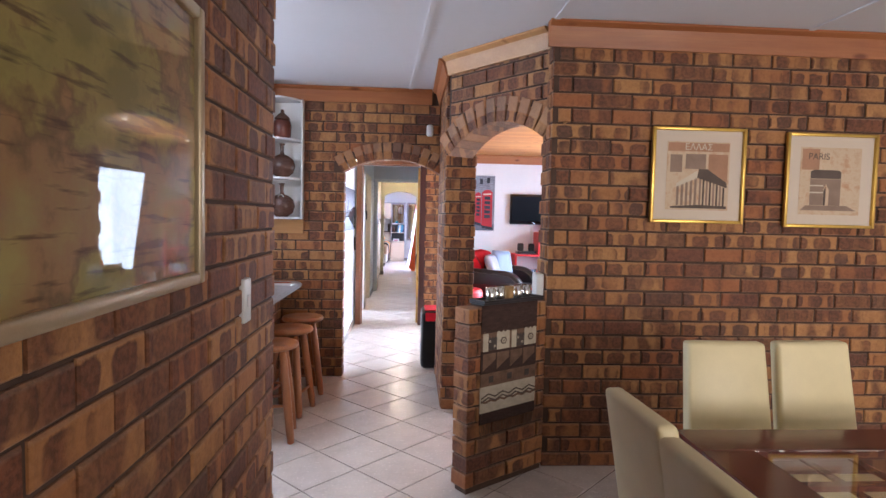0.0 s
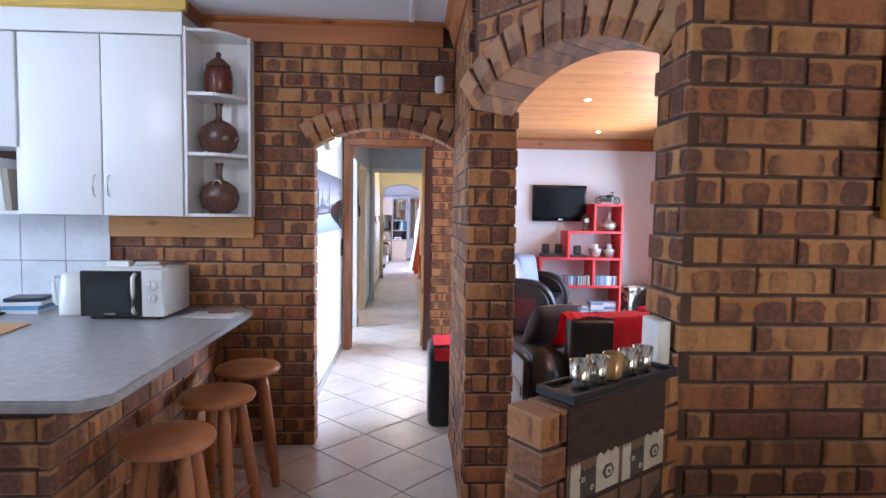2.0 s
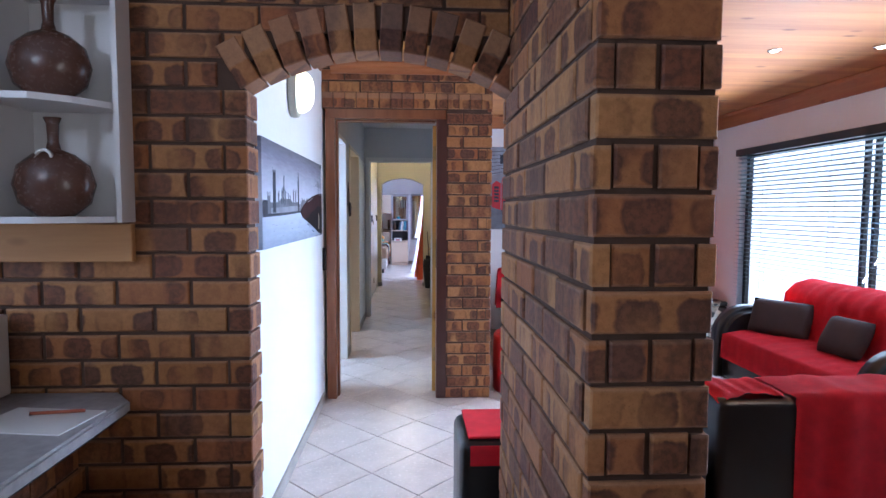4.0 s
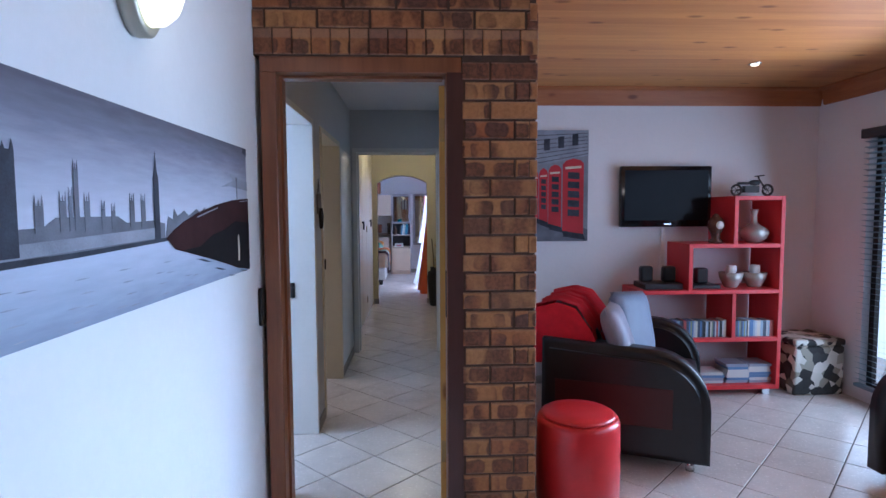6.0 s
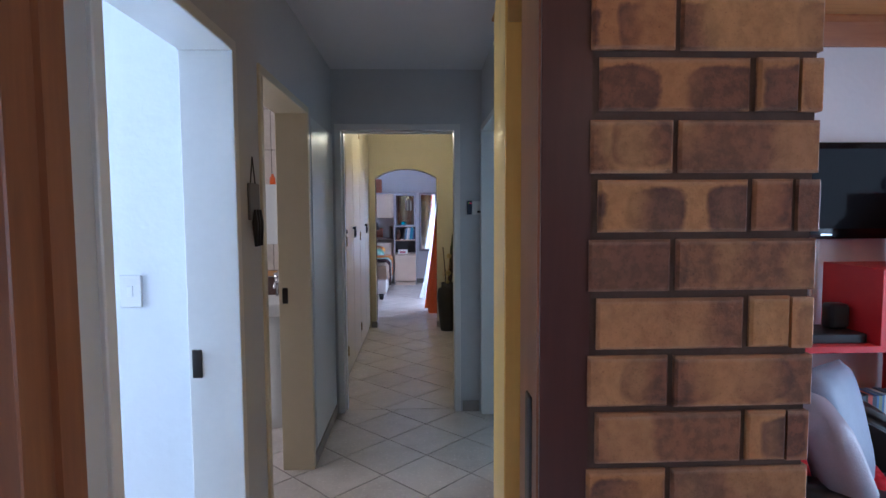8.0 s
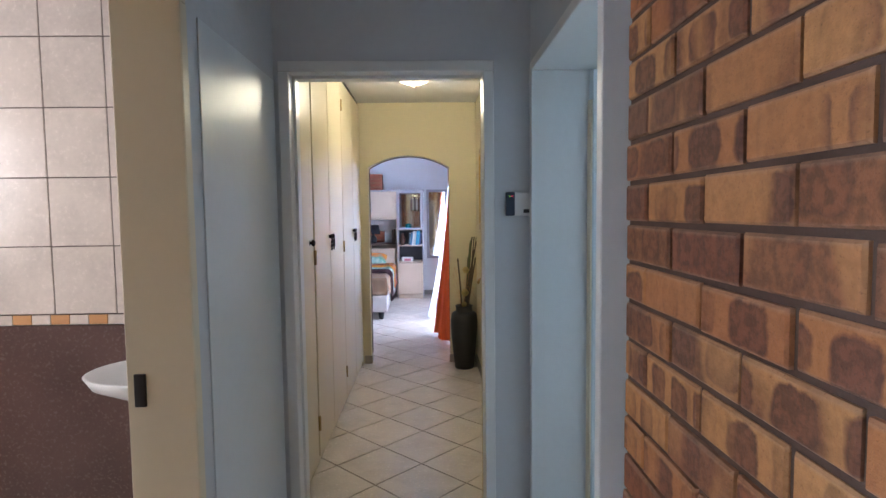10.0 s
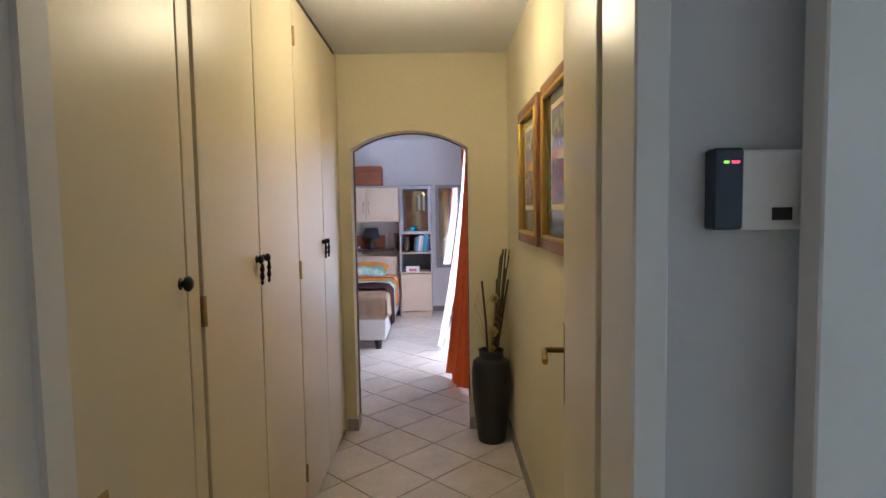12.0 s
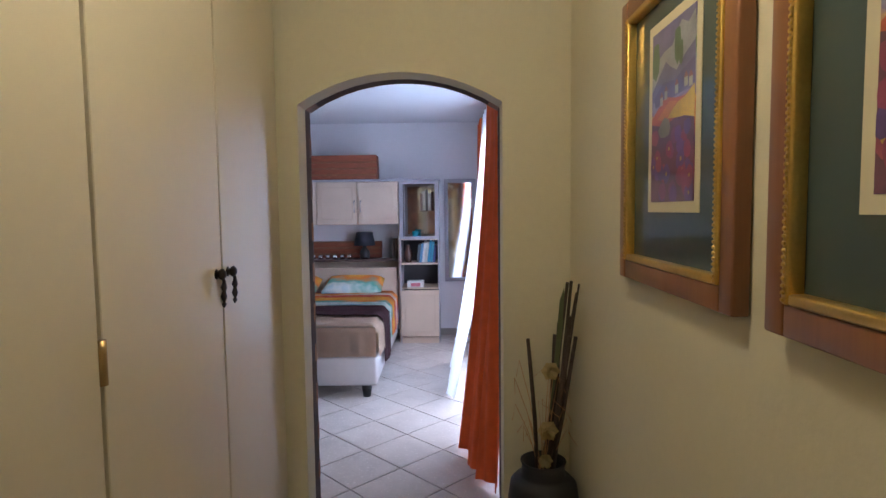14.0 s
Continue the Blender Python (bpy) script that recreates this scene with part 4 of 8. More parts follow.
def temple_picture():
    p = thing("framed_print", "gold framed sepia print of a Greek temple with a wide mat", "picture", (2.336, 2.398, 1.445), 0, "prints on the dining room wall")
    frame_parts(p, 0.55, 0.545, 0.018, 0.026, GOLD, "slim gold frame bar")
    part("mat", box(0.018, 0.532, -0.008, 0, 0.018, 0.527), MAT_BOARD, p)
    part("print", box(0.09, 0.46, -0.0095, -0.008, 0.075, 0.465), SEPIA, p, "sepia print")
    y = -0.0103
    plate("title_band", [(0.095, 0.41), (0.455, 0.41), (0.455, 0.458), (0.095, 0.458)], y, RUST, p)
    lettering("ΕΛΛΑΣ", 0.05, Matrix.Translation((0.275, y - 0.001, 0.418)) @ Matrix.Rotation(radians(90), 4, "X"), INK_PALE, p, "title")
    plate("stamp", [(0.11, 0.29), (0.18, 0.29), (0.18, 0.39), (0.11, 0.39)], y, INK_MID, p)
    plate("stamp", [(0.20, 0.31), (0.32, 0.31), (0.32, 0.395), (0.20, 0.395)], y, INK_MID, p)
    plate("stamp", [(0.335, 0.25), (0.45, 0.24), (0.45, 0.395), (0.335, 0.395)], y, RUST, p)
    plate("pediment", [(0.15, 0.205), (0.275, 0.26), (0.27, 0.30), (0.15, 0.225)], y - 0.0008, INK_PALE, p)
    plate("roof", [(0.27, 0.26), (0.45, 0.205), (0.445, 0.235), (0.33, 0.31), (0.28, 0.31)], y - 0.0016, INK, p)
    for i in range(5):
        x0 = 0.152 + i * 0.026
        plate("column", [(x0, 0.10), (x0 + 0.014, 0.10), (x0 + 0.014, 0.215 + i * 0.011), (x0, 0.21 + i * 0.011)], y - 0.0008, INK_MID, p)
    for i in range(8):
        x0 = 0.285 + i * 0.02
        plate("column", [(x0, 0.10), (x0 + 0.011, 0.10), (x0 + 0.011, 0.255 - i * 0.007), (x0, 0.258 - i * 0.007)], y - 0.0008, INK if i % 2 else INK_MID, p)
    plate("stair_base", [(0.12, 0.085), (0.45, 0.085), (0.45, 0.10), (0.28, 0.105), (0.12, 0.095)], y - 0.0016, INK, p)


def arch_picture():
    p = thing("framed_print", "gold framed sepia print of a triumphal arch with a wide mat", "picture", (3.13, 2.398, 1.435), 0, "prints on the dining room wall")
    frame_parts(p, 0.55, 0.545, 0.018, 0.026, GOLD, "slim gold frame bar")
    part("mat", box(0.018, 0.532, -0.008, 0, 0.018, 0.527), MAT_BOARD, p)
    part("print", box(0.09, 0.46, -0.0095, -0.008, 0.075, 0.465), SEPIA, p, "sepia print")
    y = -0.0103
    plate("title_band", [(0.10, 0.335), (0.205, 0.335), (0.205, 0.455), (0.10, 0.455)], y, RUST, p)
    lettering("PARIS", 0.052, Matrix.Translation((0.20, y - 0.001, 0.395)) @ Matrix.Rotation(radians(90), 4, "X"), INK, p, "title")
    plate("arch_top", [(0.155, 0.285), (0.34, 0.285), (0.34, 0.325), (0.32, 0.335), (0.175, 0.335), (0.155, 0.325)], y - 0.0008, INK, p)
    plate("arch_body", [(0.155, 0.13), (0.235, 0.13), (0.235, 0.22), (0.25, 0.255), (0.27, 0.22), (0.27, 0.13), (0.34, 0.13), (0.34, 0.283), (0.155, 0.283)], y - 0.0008, INK_MID, p)
    for z in (0.24, 0.20):
        plate("cornice_line", [(0.155, z), (0.234, z), (0.234, z + 0.008), (0.155, z + 0.008)], y - 0.0018, INK_PALE, p)
    plate("shade", [(0.236, 0.13), (0.25, 0.13), (0.25, 0.24), (0.236, 0.215)], y - 0.0018, INK, p)
    plate("ground_line", [(0.1, 0.10), (0.44, 0.10), (0.38, 0.13), (0.13, 0.128)], y - 0.0022, INK_MID, p)


temple_picture()
arch_picture()

# old map in a champagne frame
MAP = Nodes("map_print", 0.5)
_v = MAP.coords((1, 1, 1))
_land = MAP.ramp(MAP.noise(_v, 3.2, 6, 0.6), [(0.38, (0.19, 0.16, 0.035)), (0.47, (0.29, 0.24, 0.06)), (0.52, (0.17, 0.10, 0.035)), (0.56, (0.30, 0.17, 0.065)), (0.7, (0.34, 0.28, 0.09))])
_marks = MAP.ramp(MAP.noise(MAP.coords((1, 3, 9)), 6, 4, 0.5), [(0.57, (1, 1, 1)), (0.66, (0.30, 0.22, 0.15))])
MAP.color(MAP.mix(0.9, _land, _marks, "MULTIPLY"))
MAP.b.inputs["Coat Weight"].default_value, MAP.b.inputs["Coat Roughness"].default_value = 1.0, 0.02
MAP = MAP.m
CHAMPAGNE = plain("champagne_frame", (0.52, 0.42, 0.27), 0.35, 0.6, 0.15, 40, 0.1)
mp_ = thing("framed_map", "large yellowed old map behind glass in a champagne coloured frame", "picture", (0.442, -0.55, 1.275), 90)
for x0, x1, z0, z1 in ((0, 0.03, 0, 0.65), (1.15, 1.18, 0, 0.65), (0.03, 1.15, 0, 0.03), (0.03, 1.15, 0.62, 0.65)):
    part("frame_bar", box(x0, x1, -0.032, 0, z0, z1, 0.008, 3), CHAMPAGNE, mp_, "rounded champagne frame bar")
part("map", box(0.03, 1.15, -0.016, 0, 0.03, 0.62), MAP, mp_, "yellow and brown map under glass")
sw = thing("light_switch", "white plastic light switch on the brick wall", "switch", (0.441, 1.035, 1.10), 90)
part("plate", box(-0.035, 0.035, -0.02, 0, 0, 0.14, 0.005), WHITE_GLOSS, sw)
part("rocker", box(-0.012, 0.012, -0.024, -0.0205, 0.05, 0.09, 0.0015, 1), WHITE_MELAMINE, sw)

# canvas of a city by a river
CANVAS_SKY = Nodes("canvas_sky", 0.7)
_s = CANVAS_SKY.t.nodes.new("ShaderNodeSeparateXYZ")
CANVAS_SKY.link(CANVAS_SKY.t.nodes.new("ShaderNodeTexCoord").outputs["Object"], _s.inputs[0])
_n = CANVAS_SKY.noise(CANVAS_SKY.coords((2, 2, 14)), 4, 4)
CANVAS_SKY.color(CANVAS_SKY.ramp(CANVAS_SKY.math("ADD", _s.outputs[2], CANVAS_SKY.math("MULTIPLY", CANVAS_SKY.math("SUBTRACT", _n, 0.5), 0.08)), [(0.0, (0.22, 0.27, 0.36)), (0.14, (0.44, 0.50, 0.62)), (0.22, (0.50, 0.54, 0.64)), (0.33, (0.34, 0.36, 0.45)), (0.42, (0.16, 0.165, 0.22)), (0.48, (0.09, 0.09, 0.12))]))
CANVAS_SKY = CANVAS_SKY.m
SLATE = plain("canvas_dark", (0.045, 0.05, 0.065), 0.7, 0, 0.5, 60, 0)
SLATE_MID = plain("canvas_mid", (0.12, 0.13, 0.16), 0.7, 0, 0.4, 60, 0)
SLATE_PALE = plain("canvas_pale", (0.24, 0.26, 0.31), 0.7, 0, 0.35, 50, 0)
cv = thing("canvas_print", "grey blue canvas print of a clock tower and riverside palace", "picture", (0.241, 4.845, 1.268), 90)
part("canvas", box(0, 1.55, -0.028, 0, 0, 0.486, 0.002, 1), CANVAS_SKY, cv)
y = -0.0292
plate("palace", [(0.08, 0.15), (0.80, 0.165), (0.80, 0.205), (0.74, 0.215), (0.60, 0.212), (0.56, 0.228), (0.34, 0.228), (0.30, 0.21), (0.08, 0.205)], y, SLATE_MID, cv)
plate("palace_front", [(0.14, 0.155), (0.76, 0.168), (0.76, 0.196), (0.14, 0.180)], y - 0.0008, SLATE_PALE, cv)
plate("river_wall", [(0.0, 0.140), (0.40, 0.146), (0.84, 0.158), (0.84, 0.168), (0.40, 0.157), (0.08, 0.155), (0.08, 0.215), (0.0, 0.215)], y - 0.0016, SLATE, cv)
for cx, w, top, foot in ((0.208, 0.052, 0.345, 0.16), (0.105, 0.05, 0.236, 0.16), (0.29, 0.025, 0.25, 0.2), (0.36, 0.022, 0.26, 0.2), (0.405, 0.016, 0.325, 0.2), (0.385, 0.012, 0.27, 0.2), (0.44, 0.02, 0.26, 0.2), (0.50, 0.014, 0.245, 0.2), (0.54, 0.016, 0.24, 0.2), (0.625, 0.022, 0.265, 0.2), (0.68, 0.022, 0.265, 0.2)):
    plate("tower", [(cx - w / 2, foot), (cx + w / 2, foot), (cx + w / 2, top), (cx + w * 0.42, top + 0.018), (cx + w * 0.3, top), (cx + w * 0.1, top), (cx, top + 0.012), (cx - w * 0.1, top), (cx - w * 0.3, top), (cx - w * 0.42, top + 0.018), (cx - w / 2, top)], y - 0.0012, SLATE_MID if w < 0.03 or w == 0.05 else SLATE, cv)
plate("clock_tower", [(0.736, 0.165), (0.768, 0.165), (0.766, 0.325), (0.758, 0.345), (0.752, 0.392), (0.746, 0.345), (0.738, 0.325)], y - 0.002, SLATE, cv)
plate("far_roofline", [(0.80, 0.165), (0.82, 0.225), (0.85, 0.215), (0.86, 0.245), (0.88, 0.225), (0.93, 0.24), (0.96, 0.225), (1.02, 0.245), (1.05, 0.235), (1.09, 0.25), (1.09, 0.21), (0.96, 0.19)], y - 0.0008, SLATE_MID, cv)
BRIDGE = plain("bridge_dark", (0.030, 0.010, 0.011), 0.7, 0, 0.5, 60, 0)
BRIDGE_SHADE = plain("bridge_shadow", (0.006, 0.005, 0.007), 0.7, 0, 0.4, 60, 0)
plate("bridge", [(0.80, 0.165), (0.855, 0.131), (1.10, 0.085), (1.30, 0.045), (1.395, 0.023), (1.549, 0.002), (1.549, 0.287), (1.35, 0.277), (1.18, 0.258), (1.02, 0.232), (0.92, 0.208), (0.86, 0.19)], y - 0.0024, BRIDGE, cv)
plate("bridge_shade", [(0.90, 0.124), (1.04, 0.128), (1.15, 0.16), (1.26, 0.172), (1.38, 0.20), (1.549, 0.19), (1.549, 0.003), (1.40, 0.024), (1.30, 0.047), (1.10, 0.087)], y - 0.0032, BRIDGE_SHADE, cv)
for i in range(22):
    u = 0.93 + (i * 0.137) % 0.56
    z = 0.150 - (u - 0.80) * 0.215 - 0.004 - 0.011 * (i % 4)
    if z > 0.004:
        plate("ripple", [(u, z), (u + 0.03, z - 0.002), (u + 0.075, z - 0.008), (u + 0.03, z - 0.005)], y - 0.0008, SLATE, cv)
for _m in (BRIDGE, BRIDGE_SHADE, SLATE):
    _m.node_tree.nodes["Principled BSDF"].inputs["Specular IOR Level"].default_value = 0.12
plate("parapet_line", [(1.02, 0.218), (1.20, 0.247), (1.20, 0.251), (1.02, 0.222)], y - 0.0032, SLATE_PALE, cv)
plate("parapet_line", [(1.44, 0.272), (1.545, 0.277), (1.545, 0.280), (1.44, 0.275)], y - 0.0032, SLATE_PALE, cv)
plate("lamp_post", [(1.412, 0.275), (1.42, 0.275), (1.42, 0.345), (1.426, 0.35), (1.424, 0.364), (1.408, 0.364), (1.406, 0.35), (1.412, 0.345)], y - 0.0016, SLATE_MID, cv)
plate("tree", [(1.25, 0.322), (1.34, 0.328), (1.549, 0.318), (1.549, 0.352), (1.42, 0.362), (1.36, 0.376), (1.35, 0.368), (1.38, 0.35), (1.33, 0.340)], y, SLATE_PALE, cv)
plate("corner_mark", [(1.50, 0.465), (1.549, 0.455), (1.549, 0.484), (1.51, 0.484)], y, SLATE, cv)
plate("lamp_glint", [(1.405, 0.050), (1.420, 0.048), (1.424, 0.09), (1.421, 0.135), (1.414, 0.15), (1.404, 0.138), (1.407, 0.09)], y - 0.004, INK_PALE, cv)
for i in range(26):
    u, z = 0.04 + (i * 0.377) % 0.95, 0.012 + (i * 0.029) % 0.115
    if z < 0.13 - max(0, u - 0.75) * 0.35:
        plate("ripple", [(u, z), (u + 0.02, z - 0.0012), (u + 0.055, z), (u + 0.02, z + 0.0016)], y, SLATE_PALE, cv)

wl = thing("wall_lamp", "oval bulkhead wall lamp, switched on, with a pale metal rim", "lamp", (X_PASS, 5.57, 2.085), 90)
bm = lathe([(0, 0), (0.10, 0), (0.104, 0.012), (0.104, 0.040), (0.098, 0.046), (0.088, 0.046)], 32)
bm.transform(Matrix.Rotation(radians(90), 4, "X") @ Matrix.Diagonal((0.85, 1.35, 1, 1)))
part("rim", bm, plain("pale_metal", (0.45, 0.45, 0.38), 0.35, 0.4, 0.1, 30, 0.05), wl)
bm = lathe([(0.088, 0.044), (0.086, 0.075), (0.070, 0.105), (0.045, 0.122), (0, 0.130)], 32)
bm.transform(Matrix.Rotation(radians(90), 4, "X") @ Matrix.Diagonal((0.85, 1.30, 1, 1)))
part("shade", bm, glowing("lamp_glow", (1.0, 0.93, 0.60), 4.0), wl, "glowing milky glass shade")

# ---- half wall: woven hanging and candle tray ----
WOVEN = plain("woven_brown", (0.055, 0.028, 0.022), 0.95, 0, 0.35, 160, 0.8, stretch=(1, 1, 3))
WOVEN_MID = plain("woven_tan", (0.17, 0.10, 0.065), 0.95, 0, 0.35, 160, 0.8)
WOVEN_PALE = plain("woven_cream", (0.50, 0.44, 0.34), 0.95, 0, 0.2, 160, 0.8)
hang = thing("woven_hanging", "brown and cream woven hanging with square faces, zigzags and a fringe", "textile")
hang.matrix_world = H_M @ Matrix.Translation((0.080 - 0.14 * 1.32, 0, 0)) @ Matrix.Scale(1.32, 4, (1, 0, 0))
def strip(z0, z1, material, name, y0=-0.006, x0=0.14, x1=0.455):
    part(name, box(x0, x1, y0, y0 + 0.005, z0, z1), material, hang)
strip(0.845, 0.992, WOVEN, "top_band")
part("fold", box(0.14, 0.455, -0.006, 0.09, 0.987, 0.992), WOVEN, hang)
strip(0.75, 0.845, WOVEN_MID, "face_band")
strip(0.63, 0.75, WOVEN, "dark_band")
strip(0.56, 0.63, WOVEN_MID, "tan_band")
strip(0.42, 0.56, WOVEN_PALE, "cream_band")
strip(0.36, 0.42, WOVEN, "low_band")
def eyed(x0, x1, z0, z1, material, eyes):
    pts = [(x0, z0), (x1, z0), (x1, z1)] + [(x1 - (x1 - x0) * k / 6, z1 + (0.008 if k % 2 else -0.003)) for k in range(1, 6)] + [(x0, z1)]
    part("face_patch", extrude_outline(pts, -0.0085, -0.0065), material, hang, "woven patch with ringed eyes")
    for ex, ez, er in eyes:
        part("eye", extrude_outline([(ex + er * math.cos(a), ez + er * 1.15 * math.sin(a)) for a in np.linspace(0, 5.24, 6)], -0.0105, -0.009), INK, hang, "dark ring")
        part("eye_white", extrude_outline([(ex + er * 0.6 * math.cos(a), ez + er * 0.7 * math.sin(a)) for a in np.linspace(0, 5.24, 6)], -0.0118, -0.0107), WOVEN_PALE, hang, "cream ring")
        part("pupil", extrude_outline([(ex + er * 0.25 * math.cos(a), ez + er * 0.3 * math.sin(a)) for a in np.linspace(0, 5.24, 6)], -0.0128, -0.0119), INK, hang, "dark pupil")


WOVEN_GREY = plain("woven_grey", (0.07, 0.055, 0.05), 0.95, 0, 0.3, 160, 0.8)
for x0 in (0.148, 0.305):
    eyed(x0, x0 + 0.028, 0.748, 0.838, WOVEN_PALE, ())
    eyed(x0 + 0.0285, x0 + 0.074, 0.752, 0.815, WOVEN_GREY, ((x0 + 0.034, 0.800, 0.010), (x0 + 0.060, 0.772, 0.010)))
    eyed(x0 + 0.0745, x0 + 0.145, 0.750, 0.842, WOVEN_PALE, ((x0 + 0.111, 0.795, 0.018),))
for i in range(4):
    x0 = 0.15 + i * 0.075
    part("wedge", extrude_outline([(x0, 0.645), (x0 + 0.068, 0.700), (x0 + 0.068, 0.735), (x0, 0.735)], -0.0085, -0.0065), WOVEN_MID, hang, "tan woven wedge")
for i in range(9):
    part("raised_square", box(0.150 + i * 0.034, 0.174 + i * 0.034, -0.0085, -0.0065, 0.578, 0.612), WOVEN_GREY if i % 3 == 1 else WOVEN_MID, hang)
for k in range(3):
    pts = [(0.145 + i * 0.0256, 0.525 - 0.045 * k + (0.010 if (i + k) % 2 else 0)) for i in range(13)]
    part("rib", extrude_outline(pts + [(a, b - 0.012) for a, b in pts[::-1]], -0.0080, -0.0062), WOVEN_MID if k == 1 else WOVEN_PALE, hang, "raised woven wave")
for z in (0.475, 0.495):
    pts = [(0.145 + i * 0.0385, z + (0.02 if i % 2 else 0)) for i in range(9)]
    part("zigzag", extrude_outline(pts + [(a, b + 0.008) for a, b in pts[::-1]], -0.0085, -0.0065), INK, hang, "black zigzag line")
bm = bmesh.new()
rg = random.Random(8)
for i in range(42):
    x0 = 0.143 + i * 0.0074
    tube([(x0, -0.004, 0.362), (x0 + rg.uniform(-0.004, 0.004), -0.007, 0.33), (x0 + rg.uniform(-0.008, 0.008), -0.006, rg.uniform(0.285, 0.305))], 0.0018, 4, bm, False)
part("fringe", bm, WOVEN_MID, hang, "tan thread fringe")
tray = thing("candle_tray", "dark wooden candle tray resting on the low brick wall", "tray")
tray.matrix_world = H_M @ Matrix.Translation((0.345, 0.045, 0.993))
part("base", boxes((-0.26, 0.19, -0.062, 0.060, 0, 0.012), (-0.26, -0.245, -0.062, 0.060, 0.012, 0.024), (0.175, 0.19, -0.062, 0.060, 0.012, 0.024), (-0.245, 0.175, -0.062, -0.050, 0.012, 0.024), (-0.245, 0.175, 0.048, 0.060, 0.012, 0.024), bevel=0.002), plain("ebony", (0.025, 0.02, 0.022), 0.4, 0, 0.3, 40, 0.2), tray)
AMBER = plain("amber_glaze", (0.50, 0.30, 0.12), 0.22, 0.25, 0.25, 60, 0.1)
WAX = plain("pale_wax", (0.62, 0.52, 0.32), 0.5, 0, 0.1, 40, 0)
SILVERED = Nodes("silvered_glass", 0.12, 0.9)
_v = SILVERED.coords((1, 1, 0.35))
SILVERED.color(SILVERED.ramp(SILVERED.noise(_v, 90, 4, 0.6), [(0.38, (0.30, 0.25, 0.16)), (0.52, (0.78, 0.76, 0.70)), (0.7, (0.92, 0.92, 0.90))]))
SILVERED.bump(SILVERED.noise(_v, 45, 2), 0.5, 0.003)
SILVERED = SILVERED.m
for i in range(5):
    g = thing("candle_glass", "amber tealight glass in the dark candle tray" if i == 2 else "silvered clear tealight glass in the dark candle tray", "candle holder", (0, 0, 0), 0, "tealight glasses in the tray")
    g.matrix_world = H_M @ Matrix.Translation((0.183 + 0.068 * i, 0.045, 1.0055))
    part("cup", lathe([(0, 0), (0.020, 0), (0.023, 0.004), (0.025, 0.02), (0.029, 0.070), (0.0265, 0.070), (0.0225, 0.02), (0.020, 0.008), (0, 0.008)], 24), AMBER if i == 2 else SILVERED, g)
    part("wax", lathe([(0, 0.009), (0.0195, 0.009), (0.021, 0.022), (0, 0.021)], 16), WAX, g, "pale wax in the glass")
sk = thing("power_socket", "white plastic socket box at the end of the brick wall", "socket", (1.70, 2.50, 1.0), 0)
part("box", box(-0.0, 0.045, -0.06, 0.05, 0.0, 0.13, 0.006), WHITE_GLOSS, sk)
sk.matrix_world = Matrix.Translation((1.705, 2.50, 1.0))

# ---- dining table and chairs ----
table = thing("dining_table", "dark red mahogany dining table with glass panes over a lattice", "table")
TX0, TX1, TY0, TY1 = 1.86, 3.3, -0.9, 1.02
part("apron", boxes((TX0 + 0.06, TX1 - 0.06, TY1 - 0.09, TY1 - 0.07, 0.64, 0.72), (TX0 + 0.06, TX1 - 0.06, TY0 + 0.07, TY0 + 0.09, 0.64, 0.72), (TX0 + 0.06, TX0 + 0.08, TY0 + 0.09, TY1 - 0.09, 0.64, 0.72), (TX1 - 0.08, TX1 - 0.06, TY0 + 0.09, TY1 - 0.09, 0.64, 0.72)), TABLE_WOOD, table)
part("border", boxes((TX0, TX1, TY1 - 0.17, TY1, 0.72, 0.76), (TX0, TX1, TY0, TY0 + 0.17, 0.72, 0.76), (TX0, TX0 + 0.17, TY0 + 0.17, TY1 - 0.17, 0.72, 0.76), (TX1 - 0.17, TX1, TY0 + 0.17, TY1 - 0.17, 0.72, 0.76), bevel=0.003), TABLE_WOOD, table, "glossy dark red border")
ix0, ix1, iy0, iy1 = TX0 + 0.17, TX1 - 0.17, TY0 + 0.17, TY1 - 0.17
for k in range(7):
    yy = iy0 + (k + 1) * (iy1 - iy0) / 8
    part("lattice_bar", box(ix0, ix1, yy - 0.014, yy + 0.014, 0.728, 0.744), TABLE_WOOD, table)
for k in range(6):
    xx = ix0 + (k + 1) * (ix1 - ix0) / 7
    part("lattice_bar", box(xx - 0.014, xx + 0.014, iy0, iy1, 0.7215, 0.728), TABLE_WOOD, table)
gl = part("glass_top", box(ix0 + 0.001, ix1 - 0.001, iy0 + 0.001, iy1 - 0.001, 0.750, 0.7585), GLASS, table, "clear glass top")
gl.visible_shadow = False
for lx in (TX0 + 0.05, TX1 - 0.13):
    for ly in (TY0 + 0.05, TY1 - 0.13):
        part("leg", box(lx, lx + 0.08, ly, ly + 0.08, 0, 0.72, 0.004, 1), TABLE_WOOD, table)


